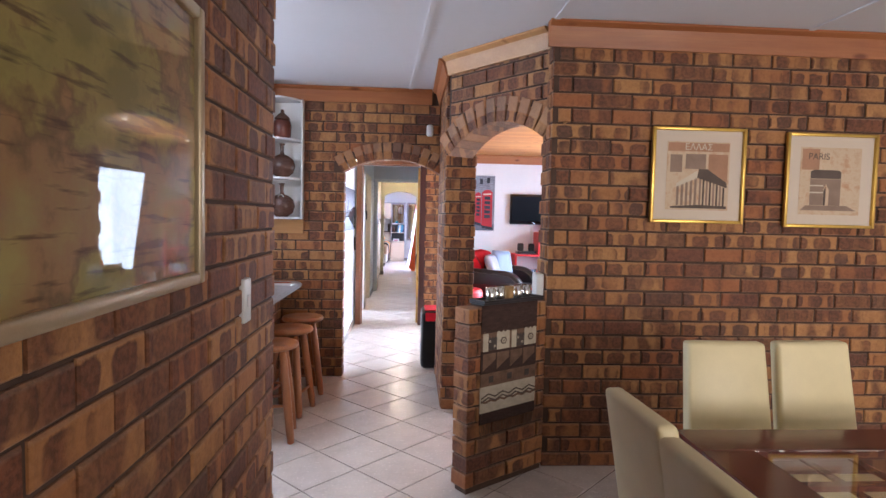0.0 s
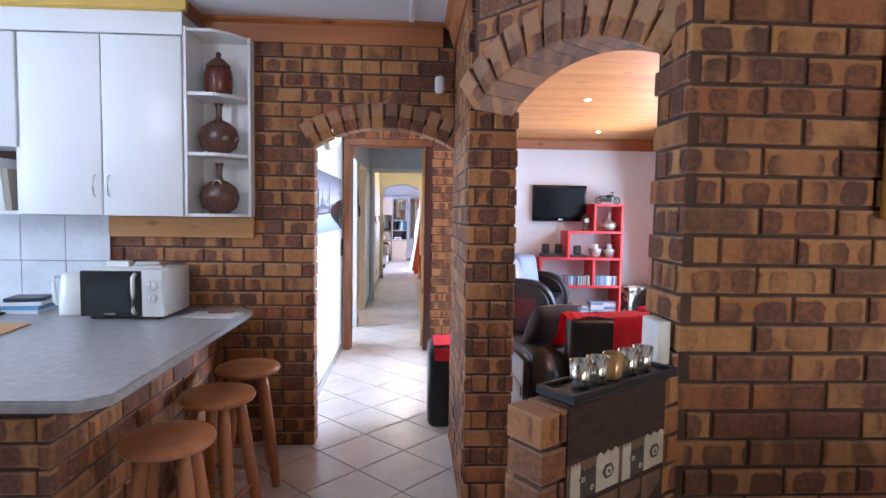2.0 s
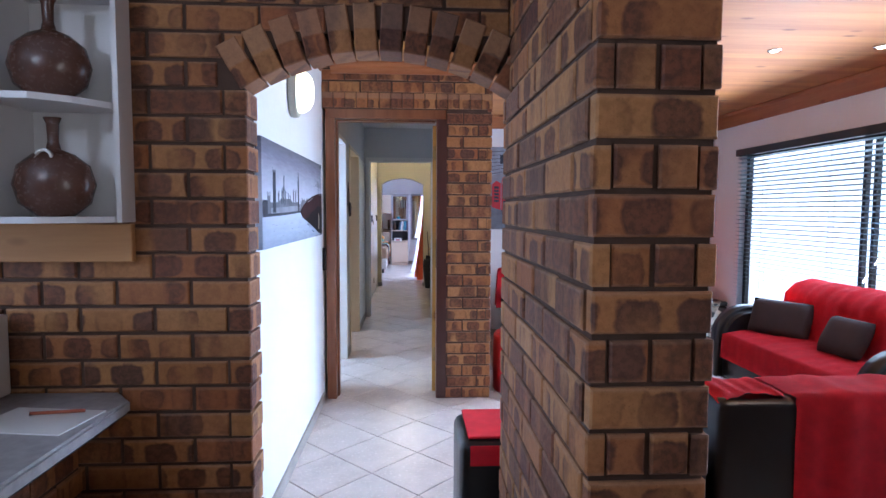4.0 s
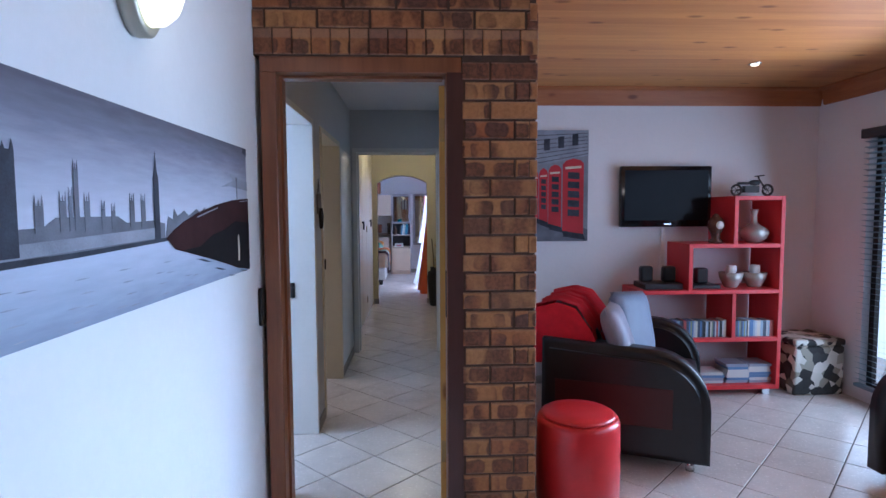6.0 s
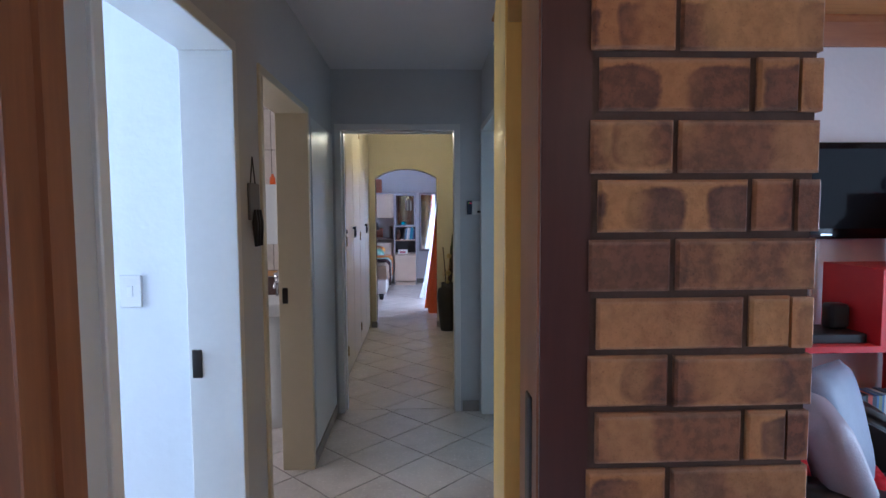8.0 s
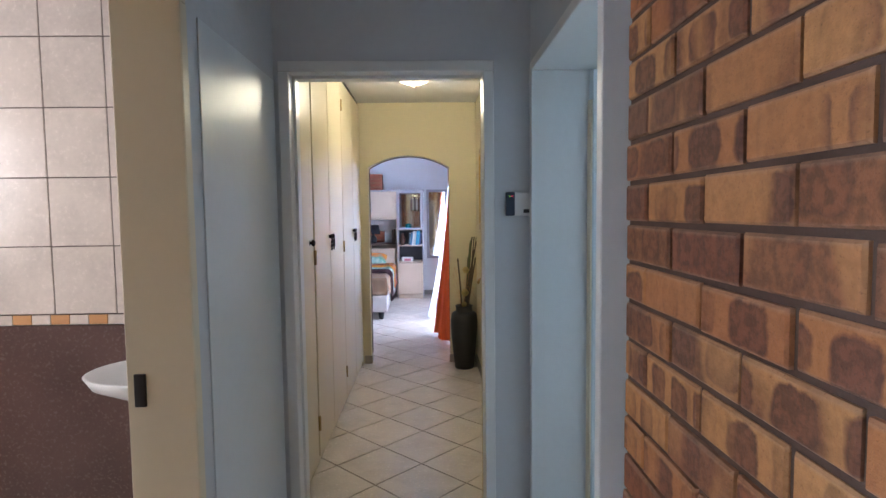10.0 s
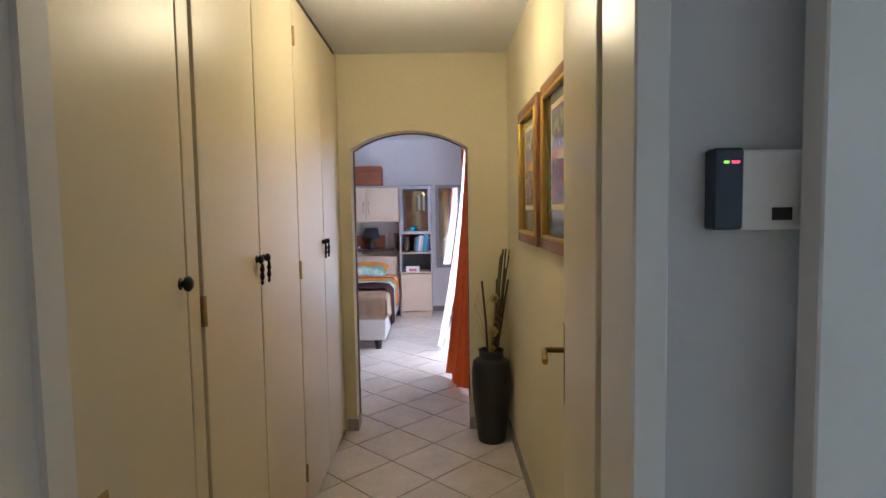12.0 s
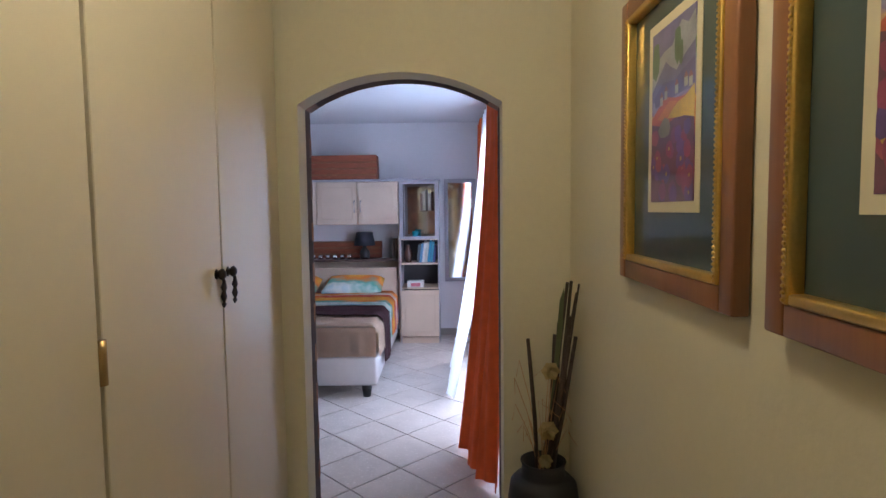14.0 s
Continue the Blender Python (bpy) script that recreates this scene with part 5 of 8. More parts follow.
def dining_chair():
    c = thing("dining_chair", "cream leather dining chair with a tall plain back", "chair", (0, 0, 0), 0, "chairs round the dining table")
    bm = box(-0.176, 0.176, -0.03, 0.03, 0.46, 0.968, 0.018, 3)
    for v in bm.verts:
        v.co.y += 0.10 * max(0.0, (v.co.z - 0.46) / 0.55) ** 1.3
        v.co.x *= 1 - 0.10 * (v.co.z - 0.46) / 0.55
    part("backrest", bm, CREAM_LEATHER, c)
    part("seat", box(-0.190, 0.190, -0.44, 0.03, 0.39, 0.475, 0.02, 3), CREAM_LEATHER, c)
    part("back_skirt", box(-0.184, 0.184, -0.028, 0.028, 0.20, 0.388, 0.008, 2), CREAM_LEATHER, c)
    for x in (-0.162, 0.162):
        for yy in (-0.41, 0.0):
            part("leg", box(x - 0.02, x + 0.02, yy - 0.02, yy + 0.02, 0, 0.389 if yy < -0.1 else 0.199, 0.003, 1), TABLE_WOOD, c)
    return c


ch = dining_chair()
place(ch, pose(2.25, 1.34, 0, 0, 0, -2))
copy_thing(ch, pose(2.635, 1.36, 0, 0, 0, 3))
copy_thing(ch, pose(1.665, 0.66, 0, 0, 0, 93))
copy_thing(ch, pose(1.655, 0.29, 0, 0, 0, 92))

# ---- living room ----
def padded(w, d, h, r=0.05):
    return box(-w / 2, w / 2, -d / 2, d / 2, 0, h, r, 4)


def arm(width, depth, height, curve=0.26):
    """A sofa arm, rounded over at its front: outline in y and z, drawn out along x; its front is at y = 0."""
    pts = [(0.0, 0.06), (0.0, height - curve)]
    for a in np.linspace(0, math.pi / 2, 9)[1:]:
        pts.append((curve - curve * math.cos(a), height - curve + curve * math.sin(a) * 0.98))
    pts += [(depth, height + 0.03), (depth, 0.06)]
    bm = extrude_outline(pts, -width / 2, width / 2, axis="x")
    bmesh.ops.bevel(bm, geom=[e for e in bm.edges if abs(e.verts[0].co.x - e.verts[1].co.x) < 1e-5], offset=0.05, segments=4, affect="EDGES")
    for f in bm.faces:
        f.smooth = len(f.verts) < 6
    return bm


DARK_RED = plain("dark_red_leather", (0.055, 0.006, 0.006), 0.4, 0, 0.15, 50, 0.3)


def sofa(label, width, where, turn, depth=0.88, group="", inset=0.0, high=0.66, wide=0.2, tall=0.78, seats=2, curve=0.26):
    """Faces -y in its own coordinates; its front at y = 0."""
    s = thing("sofa", label, "sofa", where, turn, group)
    part("base", box(-width / 2 + 0.16, width / 2 - 0.16, 0.04, depth - 0.04, 0.06, 0.29, 0.02, 2), BLACK_LEATHER, s)
    n = seats
    w = (width - 2 * wide) / n
    for i in range(n):
        bm = padded(w - 0.01, 0.6, 0.15)
        bm.transform(Matrix.Translation((-width / 2 + wide + w * (i + 0.5), 0.33, 0.29)))
        part("seat_cushion", bm, BLACK_LEATHER, s)
        bm = padded(w - 0.01, 0.17, 0.4)
        bm.transform(Matrix.Translation((-width / 2 + wide + w * (i + 0.5), 0.66, 0.35)) @ Matrix.Rotation(radians(-8), 4, "X"))
        part("back_cushion", bm, BLACK_LEATHER, s)
    part("back", box(-width / 2 + 0.06 + inset, width / 2 - 0.06 - inset, depth - 0.16, depth, 0.06, tall, 0.03, 3), BLACK_LEATHER, s)
    for x in (-width / 2 + wide / 2, width / 2 - wide / 2):
        bm = arm(wide, depth - 0.03, high, curve)
        bm.transform(Matrix.Translation((x, 0, 0)))
        a = part("arm", bm, BLACK_LEATHER, s)
        side = 1 if x > 0 else -1
        xo = x + side * wide / 2
        part("side_panel", box(min(xo, xo + side * 0.006), max(xo, xo + side * 0.006), 0.2, depth - 0.12, 0.26, high - 0.2, 0.0025, 1), DARK_RED, a, "dark red leather side panel")
    for x in (-width / 2 + 0.1, width / 2 - 0.1):
        for y in (0.1, depth - 0.12):
            bm = lathe([(0.024, 0), (0.03, 0.06)], 12, (x, y, 0))
            part("foot", bm, CHROME, s)
    return s


def drape(profile, x0, x1, axis_m, folds=9, seed=1, depth=0.012, sag=0.03, name="cloth", thick=0.006):
    """A cloth laid over an outline of (y, z) points from x0 to x1, with soft folds."""
    rg = random.Random(seed)
    n, bm = 64, bmesh.new()
    ph = [rg.uniform(0, 6.28) for _ in range(4)]
    pts = []
    for (ya, za), (yb, zb) in zip(profile, profile[1:]):
        k = max(2, int(math.hypot(yb - ya, zb - za) / 0.045))
        pts += [(ya + (yb - ya) * i / k, za + (zb - za) * i / k) for i in range(k)]
    pts.append(profile[-1])
    rows = []
    for j, (y, z) in enumerate(pts):
        y0, z0 = pts[max(j - 1, 0)]
        y1, z1 = pts[min(j + 1, len(pts) - 1)]
        ln = math.hypot(y1 - y0, z1 - z0) or 1
        ny, nz = -(z1 - z0) / ln, (y1 - y0) / ln
        hang_ = min(1.0, j / len(pts) * 1.2 + 0.15)
        row = []
        for i in range(n + 1):
            u = i / n
            w = math.sin(u * folds * 6.28 + ph[0] + 0.6 * math.sin(u * 9 + ph[1])) * 0.6 + math.sin(u * folds * 2.3 * 6.28 + ph[2]) * 0.4
            off = depth * hang_ * (w + 1.0)
            zz = z + (sag * math.sin(u * 7 + ph[3]) * 0.5 if j == len(pts) - 1 else 0)
            row.append(bm.verts.new((x0 + (x1 - x0) * u, y + ny * off, zz + nz * off)))
        rows.append(row)
    for a, b in zip(rows, rows[1:]):
        for i in range(n):
            bm.faces.new((a[i], a[i + 1], b[i + 1], b[i])).smooth = True
    bmesh.ops.solidify(bm, geom=bm.faces[:], thickness=thick)
    bm.transform(axis_m)
    return bm


# sofa with its back to the dining room
sofa("black leather sofa under a red throw, backing the dining room", 2.1, (2.74, 5.13, 0), 180, inset=0.22, high=0.53, wide=0.3, tall=0.79)
thr = thing("throw_blanket", "bright red fringed throw draped over the back of the black sofa", "blanket")
M_BACK = Matrix.Identity(4)
prof = [(4.90, 0.50), (4.70, 0.60), (4.50, 0.805), (4.46, 0.815), (4.245, 0.812), (4.23, 0.76), (4.225, 0.5), (4.22, 0.26)]
part("cloth", drape(prof, 2.24, 3.50, M_BACK, 4, 3, 0.010), RED_CLOTH, thr)
part("side_fold", drape([(4.72, 0.52), (4.56, 0.66), (4.49, 0.802), (4.44, 0.808), (4.27, 0.806)], 1.97, 2.27, M_BACK, 2, 8, 0.008), RED_CLOTH, thr, "red folded end of the throw")
bm = bmesh.new()
rg = random.Random(4)
for i in range(90):
    x0 = 2.245 + i * 0.0138
    tube([(x0, 4.208, 0.27), (x0 + rg.uniform(-0.004, 0.004), 4.204, 0.20), (x0 + rg.uniform(-0.008, 0.008), 4.207, rg.uniform(0.12, 0.15))], 0.0032, 4, bm, False)
part("fringe", bm, RED_CLOTH, thr, "red thread fringe")


def pillow(label, w, h, material, m, group=""):
    p = thing("cushion", label, "cushion", (0, 0, 0), 0, group)
    p.matrix_world = m
    part("cover", cushion(w, h, 0.14), material, p)
    return p


BROWN_CLOTH = plain("brown_satin", (0.035, 0.02, 0.02), 0.75, 0, 0.2, 60, 0.3)
GREY_CLOTH = plain("grey_satin", (0.32, 0.31, 0.38), 0.45, 0, 0.15, 40, 0.4)
BLUE_CLOTH = plain("blue_grey_satin", (0.24, 0.30, 0.42), 0.45, 0, 0.15, 40, 0.4)
pillow("dark brown satin scatter cushion leaning on the sofa", 0.42, 0.42, BROWN_CLOTH, pose(1.99, 4.70, 0.60, 60, 0, 200))
# sofa under the window
sofa("black leather sofa with red throws, under the window", 1.75, (3.46, 6.20, 0), -90)
thr = thing("throw_blanket", "red throw spread over the back and seat of the window sofa", "blanket")
prof = [(4.36, 0.62), (4.355, 0.80), (4.29, 0.865), (4.17, 0.885), (4.06, 0.855), (3.98, 0.78), (3.95, 0.54), (3.92, 0.475), (3.60, 0.465), (3.455, 0.44), (3.44, 0.25)]
part("cloth", drape([(x_, z_) for x_, z_ in prof][::-1], 5.55, 6.84, Matrix(((0, 1, 0, 0), (1, 0, 0, 0), (0, 0, 1, 0), (0, 0, 0, 1))), 5, 9, 0.010), RED_CLOTH, thr)
pillow("dark patterned scatter cushion on the red throw", 0.5, 0.32, BROWN_CLOTH, pose(3.88, 6.70, 0.57, 70, 0, -62))
pillow("black scatter cushion on the red throw", 0.34, 0.30, BROWN_CLOTH, pose(3.90, 6.02, 0.56, 62, 0, -85))
# armchair beside the passage door, turned a little towards the dining room
M_CHAIR = pose(2.82, 7.60, 0, 0, 0, 66)
sofa("black leather armchair with rolled arms, draped with a red throw", 1.26, (2.82, 7.60, 0), 66, inset=0.10, high=0.69, wide=0.25, depth=0.98, tall=0.86, seats=1, curve=0.32)
thr = thing("throw_blanket", "red throw over the back and seat of the black armchair", "blanket")
prof = [(0.22, 0.475), (0.30, 0.48), (0.50, 0.49), (0.58, 0.60), (0.66, 0.77), (0.76, 0.895), (0.86, 0.915), (0.985, 0.89), (1.00, 0.62)]
part("cloth", drape(prof, -0.34, 0.33, M_CHAIR, 3, 5, 0.016), RED_CLOTH, thr)
part("back_fold", drape([(0.62, 0.62), (0.67, 0.78), (0.76, 0.905), (0.87, 0.935), (1.00, 0.90), (1.02, 0.56)], -0.50, 0.22, M_CHAIR, 2, 11, 0.012), RED_CLOTH, thr, "red throw bunched over the back")
bm = extrude_outline([(0.60, 0.58), (0.66, 0.76), (0.76, 0.898), (0.87, 0.930), (1.00, 0.895), (1.02, 0.54), (0.8, 0.56)], -0.515, -0.498, axis="x")
bmesh.ops.bevel(bm, geom=bm.edges[:], offset=0.005, segments=2, affect="EDGES")
bm.transform(M_CHAIR)
part("side_fold", bm, RED_CLOTH, thr, "red throw hanging down the side")
pillow("grey satin scatter cushion on the black armchair", 0.40, 0.44, GREY_CLOTH, pose(2.15, 7.52, 0.685, 70, 0, 66))
pillow("blue grey satin scatter cushion on the black armchair", 0.42, 0.48, BLUE_CLOTH, pose(2.34, 7.78, 0.715, 76, 4, 38))

pf = thing("round_pouf", "glossy red leather cylindrical pouf standing on the tiles", "pouf", (1.77, 6.86, 0), 0)
part("body", lathe([(0, 0), (0.20, 0), (0.208, 0.012), (0.211, 0.2), (0.208, 0.43), (0.20, 0.452), (0.185, 0.458)], 48), RED_LEATHER, pf)
part("lid", lathe([(0.186, 0.4585), (0.19, 0.466), (0.17, 0.478), (0.10, 0.487), (0, 0.49)], 48), RED_LEATHER, pf)
bg = thing("storage_stool", "black padded stool with a red top and carrying clip", "stool", (1.25, 4.68, 0), 0)
part("body", box(-0.16, 0.16, -0.18, 0.18, 0.0, 0.55, 0.045, 4), BLACK_LEATHER, bg)
part("top_panel", box(-0.125, 0.125, -0.15, 0.16, 0.552, 0.562, 0.004, 1), RED_CLOTH, bg, "red top panel")
part("front_panel", box(-0.12, 0.12, -0.184, -0.181, 0.46, 0.54, 0.001, 1), RED_CLOTH, bg, "red front panel")
part("clip", box(-0.0, 0.05, -0.196, -0.185, 0.49, 0.53, 0.003, 1), BLACK_PLASTIC, bg, "black plastic clip")

tv = thing("television", "black flat television fixed high on the white wall", "television", (2.665, 8.74, 1.35))
part("casing", box(0, 0.775, 0, 0.06, 0, 0.51, 0.008, 2), plain("piano_black", (0.008, 0.008, 0.01), 0.12, 0, 0.1, 20, 0), tv)
part("screen", box(0.03, 0.745, -0.003, -0.0005, 0.055, 0.475), plain("screen_black", (0.012, 0.014, 0.018), 0.1, 0, 0.1, 20, 0), tv, "dark glossy screen")
bpy.data.materials["screen_black"].node_tree.nodes["Principled BSDF"].inputs["Specular IOR Level"].default_value = 0.05
part("badge", box(0.37, 0.43, -0.002, -0.0005, 0.02, 0.027), CHROME, tv)
part("bracket", box(0.3, 0.5, 0.0605, 0.078, 0.12, 0.4), IRON, tv)
cb = thing("cable_duct", "white cable duct running down the wall below the television", "duct", (3.04, 8.80, 0.9))
part("duct", box(0, 0.035, 0, 0.018, 0, 0.44, 0.003, 1), WHITE_GLOSS, cb)

# print of red telephone boxes
ph_ = thing("canvas_print", "tall canvas print of red telephone boxes before a grey building", "picture", (1.78, 8.79, 1.233))
STREET = plain("canvas_street", (0.20, 0.21, 0.24), 0.7, 0, 0.45, 12, 0)
part("canvas", box(0, 0.618, 0, 0.028, 0, 0.93, 0.002, 1), STREET, ph_)
plate("pavement", [(0.0, 0.0), (0.618, 0.0), (0.618, 0.10), (0.0, 0.28)], -0.0008, SLATE_MID, ph_)
plate("facade", [(0.0, 0.6), (0.618, 0.72), (0.618, 0.93), (0.0, 0.93)], -0.0008, SLATE_PALE, ph_)
PHONE_RED = plain("print_red", (0.42, 0.02, 0.03), 0.7, 0, 0.25, 30, 0)
for i, (x0, w, z0, h) in enumerate(((0.40, 0.18, 0.09, 0.56), (0.28, 0.11, 0.15, 0.45), (0.20, 0.075, 0.19, 0.38), (0.14, 0.055, 0.22, 0.33), (0.03, 0.10, 0.25, 0.27))):
    plate("phone_box", [(x0, z0), (x0 + w, z0 - 0.03), (x0 + w, z0 + h), (x0 + w / 2, z0 + h + 0.03), (x0, z0 + h - 0.01)], -0.0018, PHONE_RED, ph_)
    for r in range(5):
        plate("pane", [(x0 + w * 0.25, z0 + h * (0.22 + 0.14 * r)), (x0 + w * 0.8, z0 + h * (0.21 + 0.14 * r)), (x0 + w * 0.8, z0 + h * (0.31 + 0.14 * r)), (x0 + w * 0.25, z0 + h * (0.32 + 0.14 * r))], -0.0028, SLATE, ph_)
for k in range(7):
    plate("facade_line", [(0.0, 0.62 + 0.042 * k), (0.618, 0.735 + 0.028 * k), (0.618, 0.739 + 0.028 * k), (0.0, 0.625 + 0.042 * k)], -0.0015, SLATE, ph_)
for x0, w, z0, h in ((0.40, 0.18, 0.09, 0.56), (0.28, 0.11, 0.15, 0.45), (0.20, 0.075, 0.19, 0.38), (0.14, 0.055, 0.22, 0.33)):
    plate("crown", [(x0, z0 + h - 0.008), (x0 + w, z0 + h + 0.002), (x0 + w * 0.85, z0 + h + 0.030), (x0 + w / 2, z0 + h + 0.046), (x0 + w * 0.15, z0 + h + 0.026)], -0.0024, PHONE_RED, ph_)
    plate("sign_band", [(x0 + w * 0.12, z0 + h * 0.92), (x0 + w * 0.88, z0 + h * 0.935), (x0 + w * 0.88, z0 + h * 0.97), (x0 + w * 0.12, z0 + h * 0.955)], -0.0032, INK_PALE, ph_)
    plate("box_shadow", [(x0 + w * 0.0, z0), (x0 + w, z0 - 0.03), (x0 + w + 0.02, z0 - 0.08), (x0 + 0.01, z0 - 0.05)], -0.0015, SLATE, ph_)
for i in range(4):
    plate("window", [(0.12 + 0.12 * i, 0.74 + 0.02 * i), (0.17 + 0.12 * i, 0.745 + 0.02 * i), (0.17 + 0.12 * i, 0.84 + 0.02 * i), (0.12 + 0.12 * i, 0.835 + 0.02 * i)], -0.0018, SLATE, ph_)

# stepped shelf unit
su = thing("stepped_shelf_unit", "bright red stepped shelf unit holding discs, speakers and vases", "shelf", (2.70, 8.38, 0.0))
b = 0.032
SX, SY = (0, 0.385, 0.74, 1.15), 0.40
ZS = (0.09, 0.475, 0.86, 1.225, 1.60)
part("panel", box(SX[3] - b, SX[3], 0, SY, 0.055, ZS[4], 0.002, 1), RED_PAINT, su)
part("panel", box(SX[2], SX[2] + b, 0, SY, ZS[3], ZS[4], 0.002, 1), RED_PAINT, su)
part("panel", box(SX[1], SX[1] + b, 0, SY, ZS[2], ZS[3], 0.002, 1), RED_PAINT, su)
part("panel", box(0, b, 0, SY, 0.055, ZS[2], 0.002, 1), RED_PAINT, su)
part("panel", box(0.742, 0.742 + b, 0.0, SY, ZS[1], ZS[2] - b, 0.002, 1), RED_PAINT, su)
part("shelf", box(SX[2] + b, SX[3] - b, 0.001, SY, ZS[4] - b, ZS[4], 0.002, 1), RED_PAINT, su)
part("shelf", box(SX[1] + b, SX[3] - b, 0.001, SY, ZS[3] - b, ZS[3], 0.002, 1), RED_PAINT, su)
part("shelf", box(b, SX[3] - b, 0.001, SY, ZS[2] - b, ZS[2], 0.002, 1), RED_PAINT, su)
part("shelf", box(b, SX[3] - b, 0.001, SY, ZS[1] - b, ZS[1], 0.002, 1), RED_PAINT, su)
part("shelf", box(b, SX[3] - b, 0.001, SY, 0.055, ZS[0], 0.002, 1), RED_PAINT, su)
for x in (0.05, 1.03):
    part("foot", box(x, x + 0.06, 0.03, 0.09, 0, 0.054, 0.003, 1), CHROME, su)


def speaker(x, y, z):
    s = thing("speaker", "small black satellite speaker standing on the red shelf", "speaker", (x, y, z), 0, "speakers on the shelf unit")
    part("cabinet", box(-0.05, 0.05, -0.04, 0.04, 0, 0.13, 0.02, 3), BLACK_PLASTIC, s)
    part("grille", box(-0.04, 0.04, -0.044, -0.041, 0.02, 0.115, 0.001, 1), plain("grille_cloth", (0.03, 0.03, 0.03), 0.9), s)


dv = thing("disc_player", "flat black disc player on the red shelf", "player", (2.93, 8.56, ZS[2] + 0.0005))
part("case", box(-0.17, 0.14, -0.12, 0.12, 0, 0.045, 0.004, 1), BLACK_PLASTIC, dv)
speaker(2.83, 8.60, ZS[2] + 0.046)
speaker(3.01, 8.58, ZS[2] + 0.046)
dv2 = thing("disc_player", "flat black set top box on the red shelf", "player", (3.27, 8.55, ZS[2] + 0.0005))
part("case", box(-0.11, 0.11, -0.1, 0.1, 0, 0.03, 0.004, 1), BLACK_PLASTIC, dv2)
speaker(3.27, 8.56, ZS[2] + 0.031)
CUPM = plain("silver_glaze", (0.42, 0.40, 0.36), 0.22, 0.3, 0.35, 30, 0.2)
for x in (3.52, 3.72):
    c = thing("candle_bowl", "silver grey bowl holding a white pillar candle", "bowl", (x, 8.55, ZS[2] + 0.0005), 0, "candle bowls")
    part("bowl", lathe([(0, 0), (0.05, 0), (0.055, 0.01), (0.085, 0.07), (0.095, 0.12), (0.085, 0.12), (0.06, 0.06), (0, 0.05)], 24), CUPM, c)
    part("candle", lathe([(0, 0.051), (0.04, 0.051), (0.04, 0.175), (0.03, 0.18), (0, 0.176)], 20), WHITE_GLOSS, c, "white pillar candle")
vs = thing("shelf_vase", "silver grey round vase with a slender neck", "vase", (3.70, 8.55, ZS[3] + 0.0005))
part("body", lathe([(0, 0), (0.05, 0), (0.09, 0.03), (0.115, 0.075), (0.10, 0.11), (0.05, 0.14), (0.026, 0.16), (0.022, 0.22), (0.034, 0.27), (0.026, 0.27), (0.015, 0.22), (0, 0.2)], 30), CUPM, vs)
ck = thing("mantel_clock", "small dark carved mantel clock with a pale dial", "clock", (3.355, 8.5, ZS[3] + 0.0005))
part("case", lathe([(0, 0), (0.05, 0), (0.055, 0.02), (0.03, 0.04), (0.04, 0.08), (0.065, 0.13), (0.06, 0.18), (0.03, 0.215), (0.01, 0.235), (0, 0.24)], 20), CERAMIC, ck)
bm = lathe([(0, 0), (0.032, 0), (0.03, 0.006), (0, 0.006)], 20)
bm.transform(Matrix.Translation((0.0, -0.062, 0.145)) @ Matrix.Rotation(radians(90), 4, "X"))
part("dial", bm, WHITE_GLOSS, ck, "round pale dial")
mt = thing("model_motorcycle", "black metal model motorcycle on top of the shelf", "model", (3.68, 8.56, ZS[4] + 0.0005))
for x in (-0.13, 0.13):
    bm = bmesh.new()
    tube([(x + 0.042 * math.cos(a), 0, 0.05 + 0.042 * math.sin(a)) for a in np.linspace(0, 2 * math.pi, 17)], 0.009, 8, bm, False)
    for a in (0, 1.05, 2.1):
        tube([(x - 0.04 * math.cos(a), 0, 0.05 - 0.04 * math.sin(a)), (x + 0.04 * math.cos(a), 0, 0.05 + 0.04 * math.sin(a))], 0.0025, 5, bm)
    part("wheel", bm, IRON, mt)
bm = bmesh.new()
add_box(bm, -0.07, 0.05, -0.02, 0.02, 0.03, 0.085)
tube([(-0.13, 0, 0.05), (-0.06, 0, 0.06), (0.04, 0, 0.05)], 0.008, 6, bm)
tube([(0.13, 0.02, 0.05), (0.07, 0.02, 0.14), (0.06, 0.02, 0.165)], 0.006, 6, bm)
tube([(0.06, -0.06, 0.165), (0.06, 0.06, 0.165)], 0.005, 6, bm)
part("engine", bm, IRON, mt)
part("tank", (lambda q: (q.transform(Matrix.Translation((0.02, 0, 0.11)) @ Matrix.Diagonal((0.055, 0.025, 0.024, 1))), q)[1])(lathe([(0, -1), (0.6, -0.8), (1, 0), (0.6, 0.8), (0, 1)], 14)), BLACK_PLASTIC, mt)
part("saddle", box(-0.12, -0.03, -0.02, 0.02, 0.095, 0.115, 0.008, 2), BLACK_LEATHER, mt)

DISCS = ((0.5, 0.52, 0.55), (0.06, 0.08, 0.12), (0.45, 0.1, 0.08), (0.1, 0.2, 0.4), (0.6, 0.58, 0.5), (0.25, 0.3, 0.2), (0.02, 0.02, 0.02), (0.3, 0.4, 0.5))
rg = random.Random(11)


def disc_row(x0, x1, z, label):
    x = x0
    while x < x1:
        w = rg.choice((0.011, 0.011, 0.011, 0.016, 0.022))
        c = rg.choice(DISCS)
        d = thing("disc_case", label, "disc case", (x, 8.42, z), 0, "disc cases on the shelf unit")
        part("case", box(0, w - 0.001, 0, 0.12, 0, 0.125 + rg.uniform(0, 0.012)), plain("cover_%.2f_%.2f_%.2f" % c, c, 0.35, 0, 0.1, 30, 0), d)
        x += w
    return x


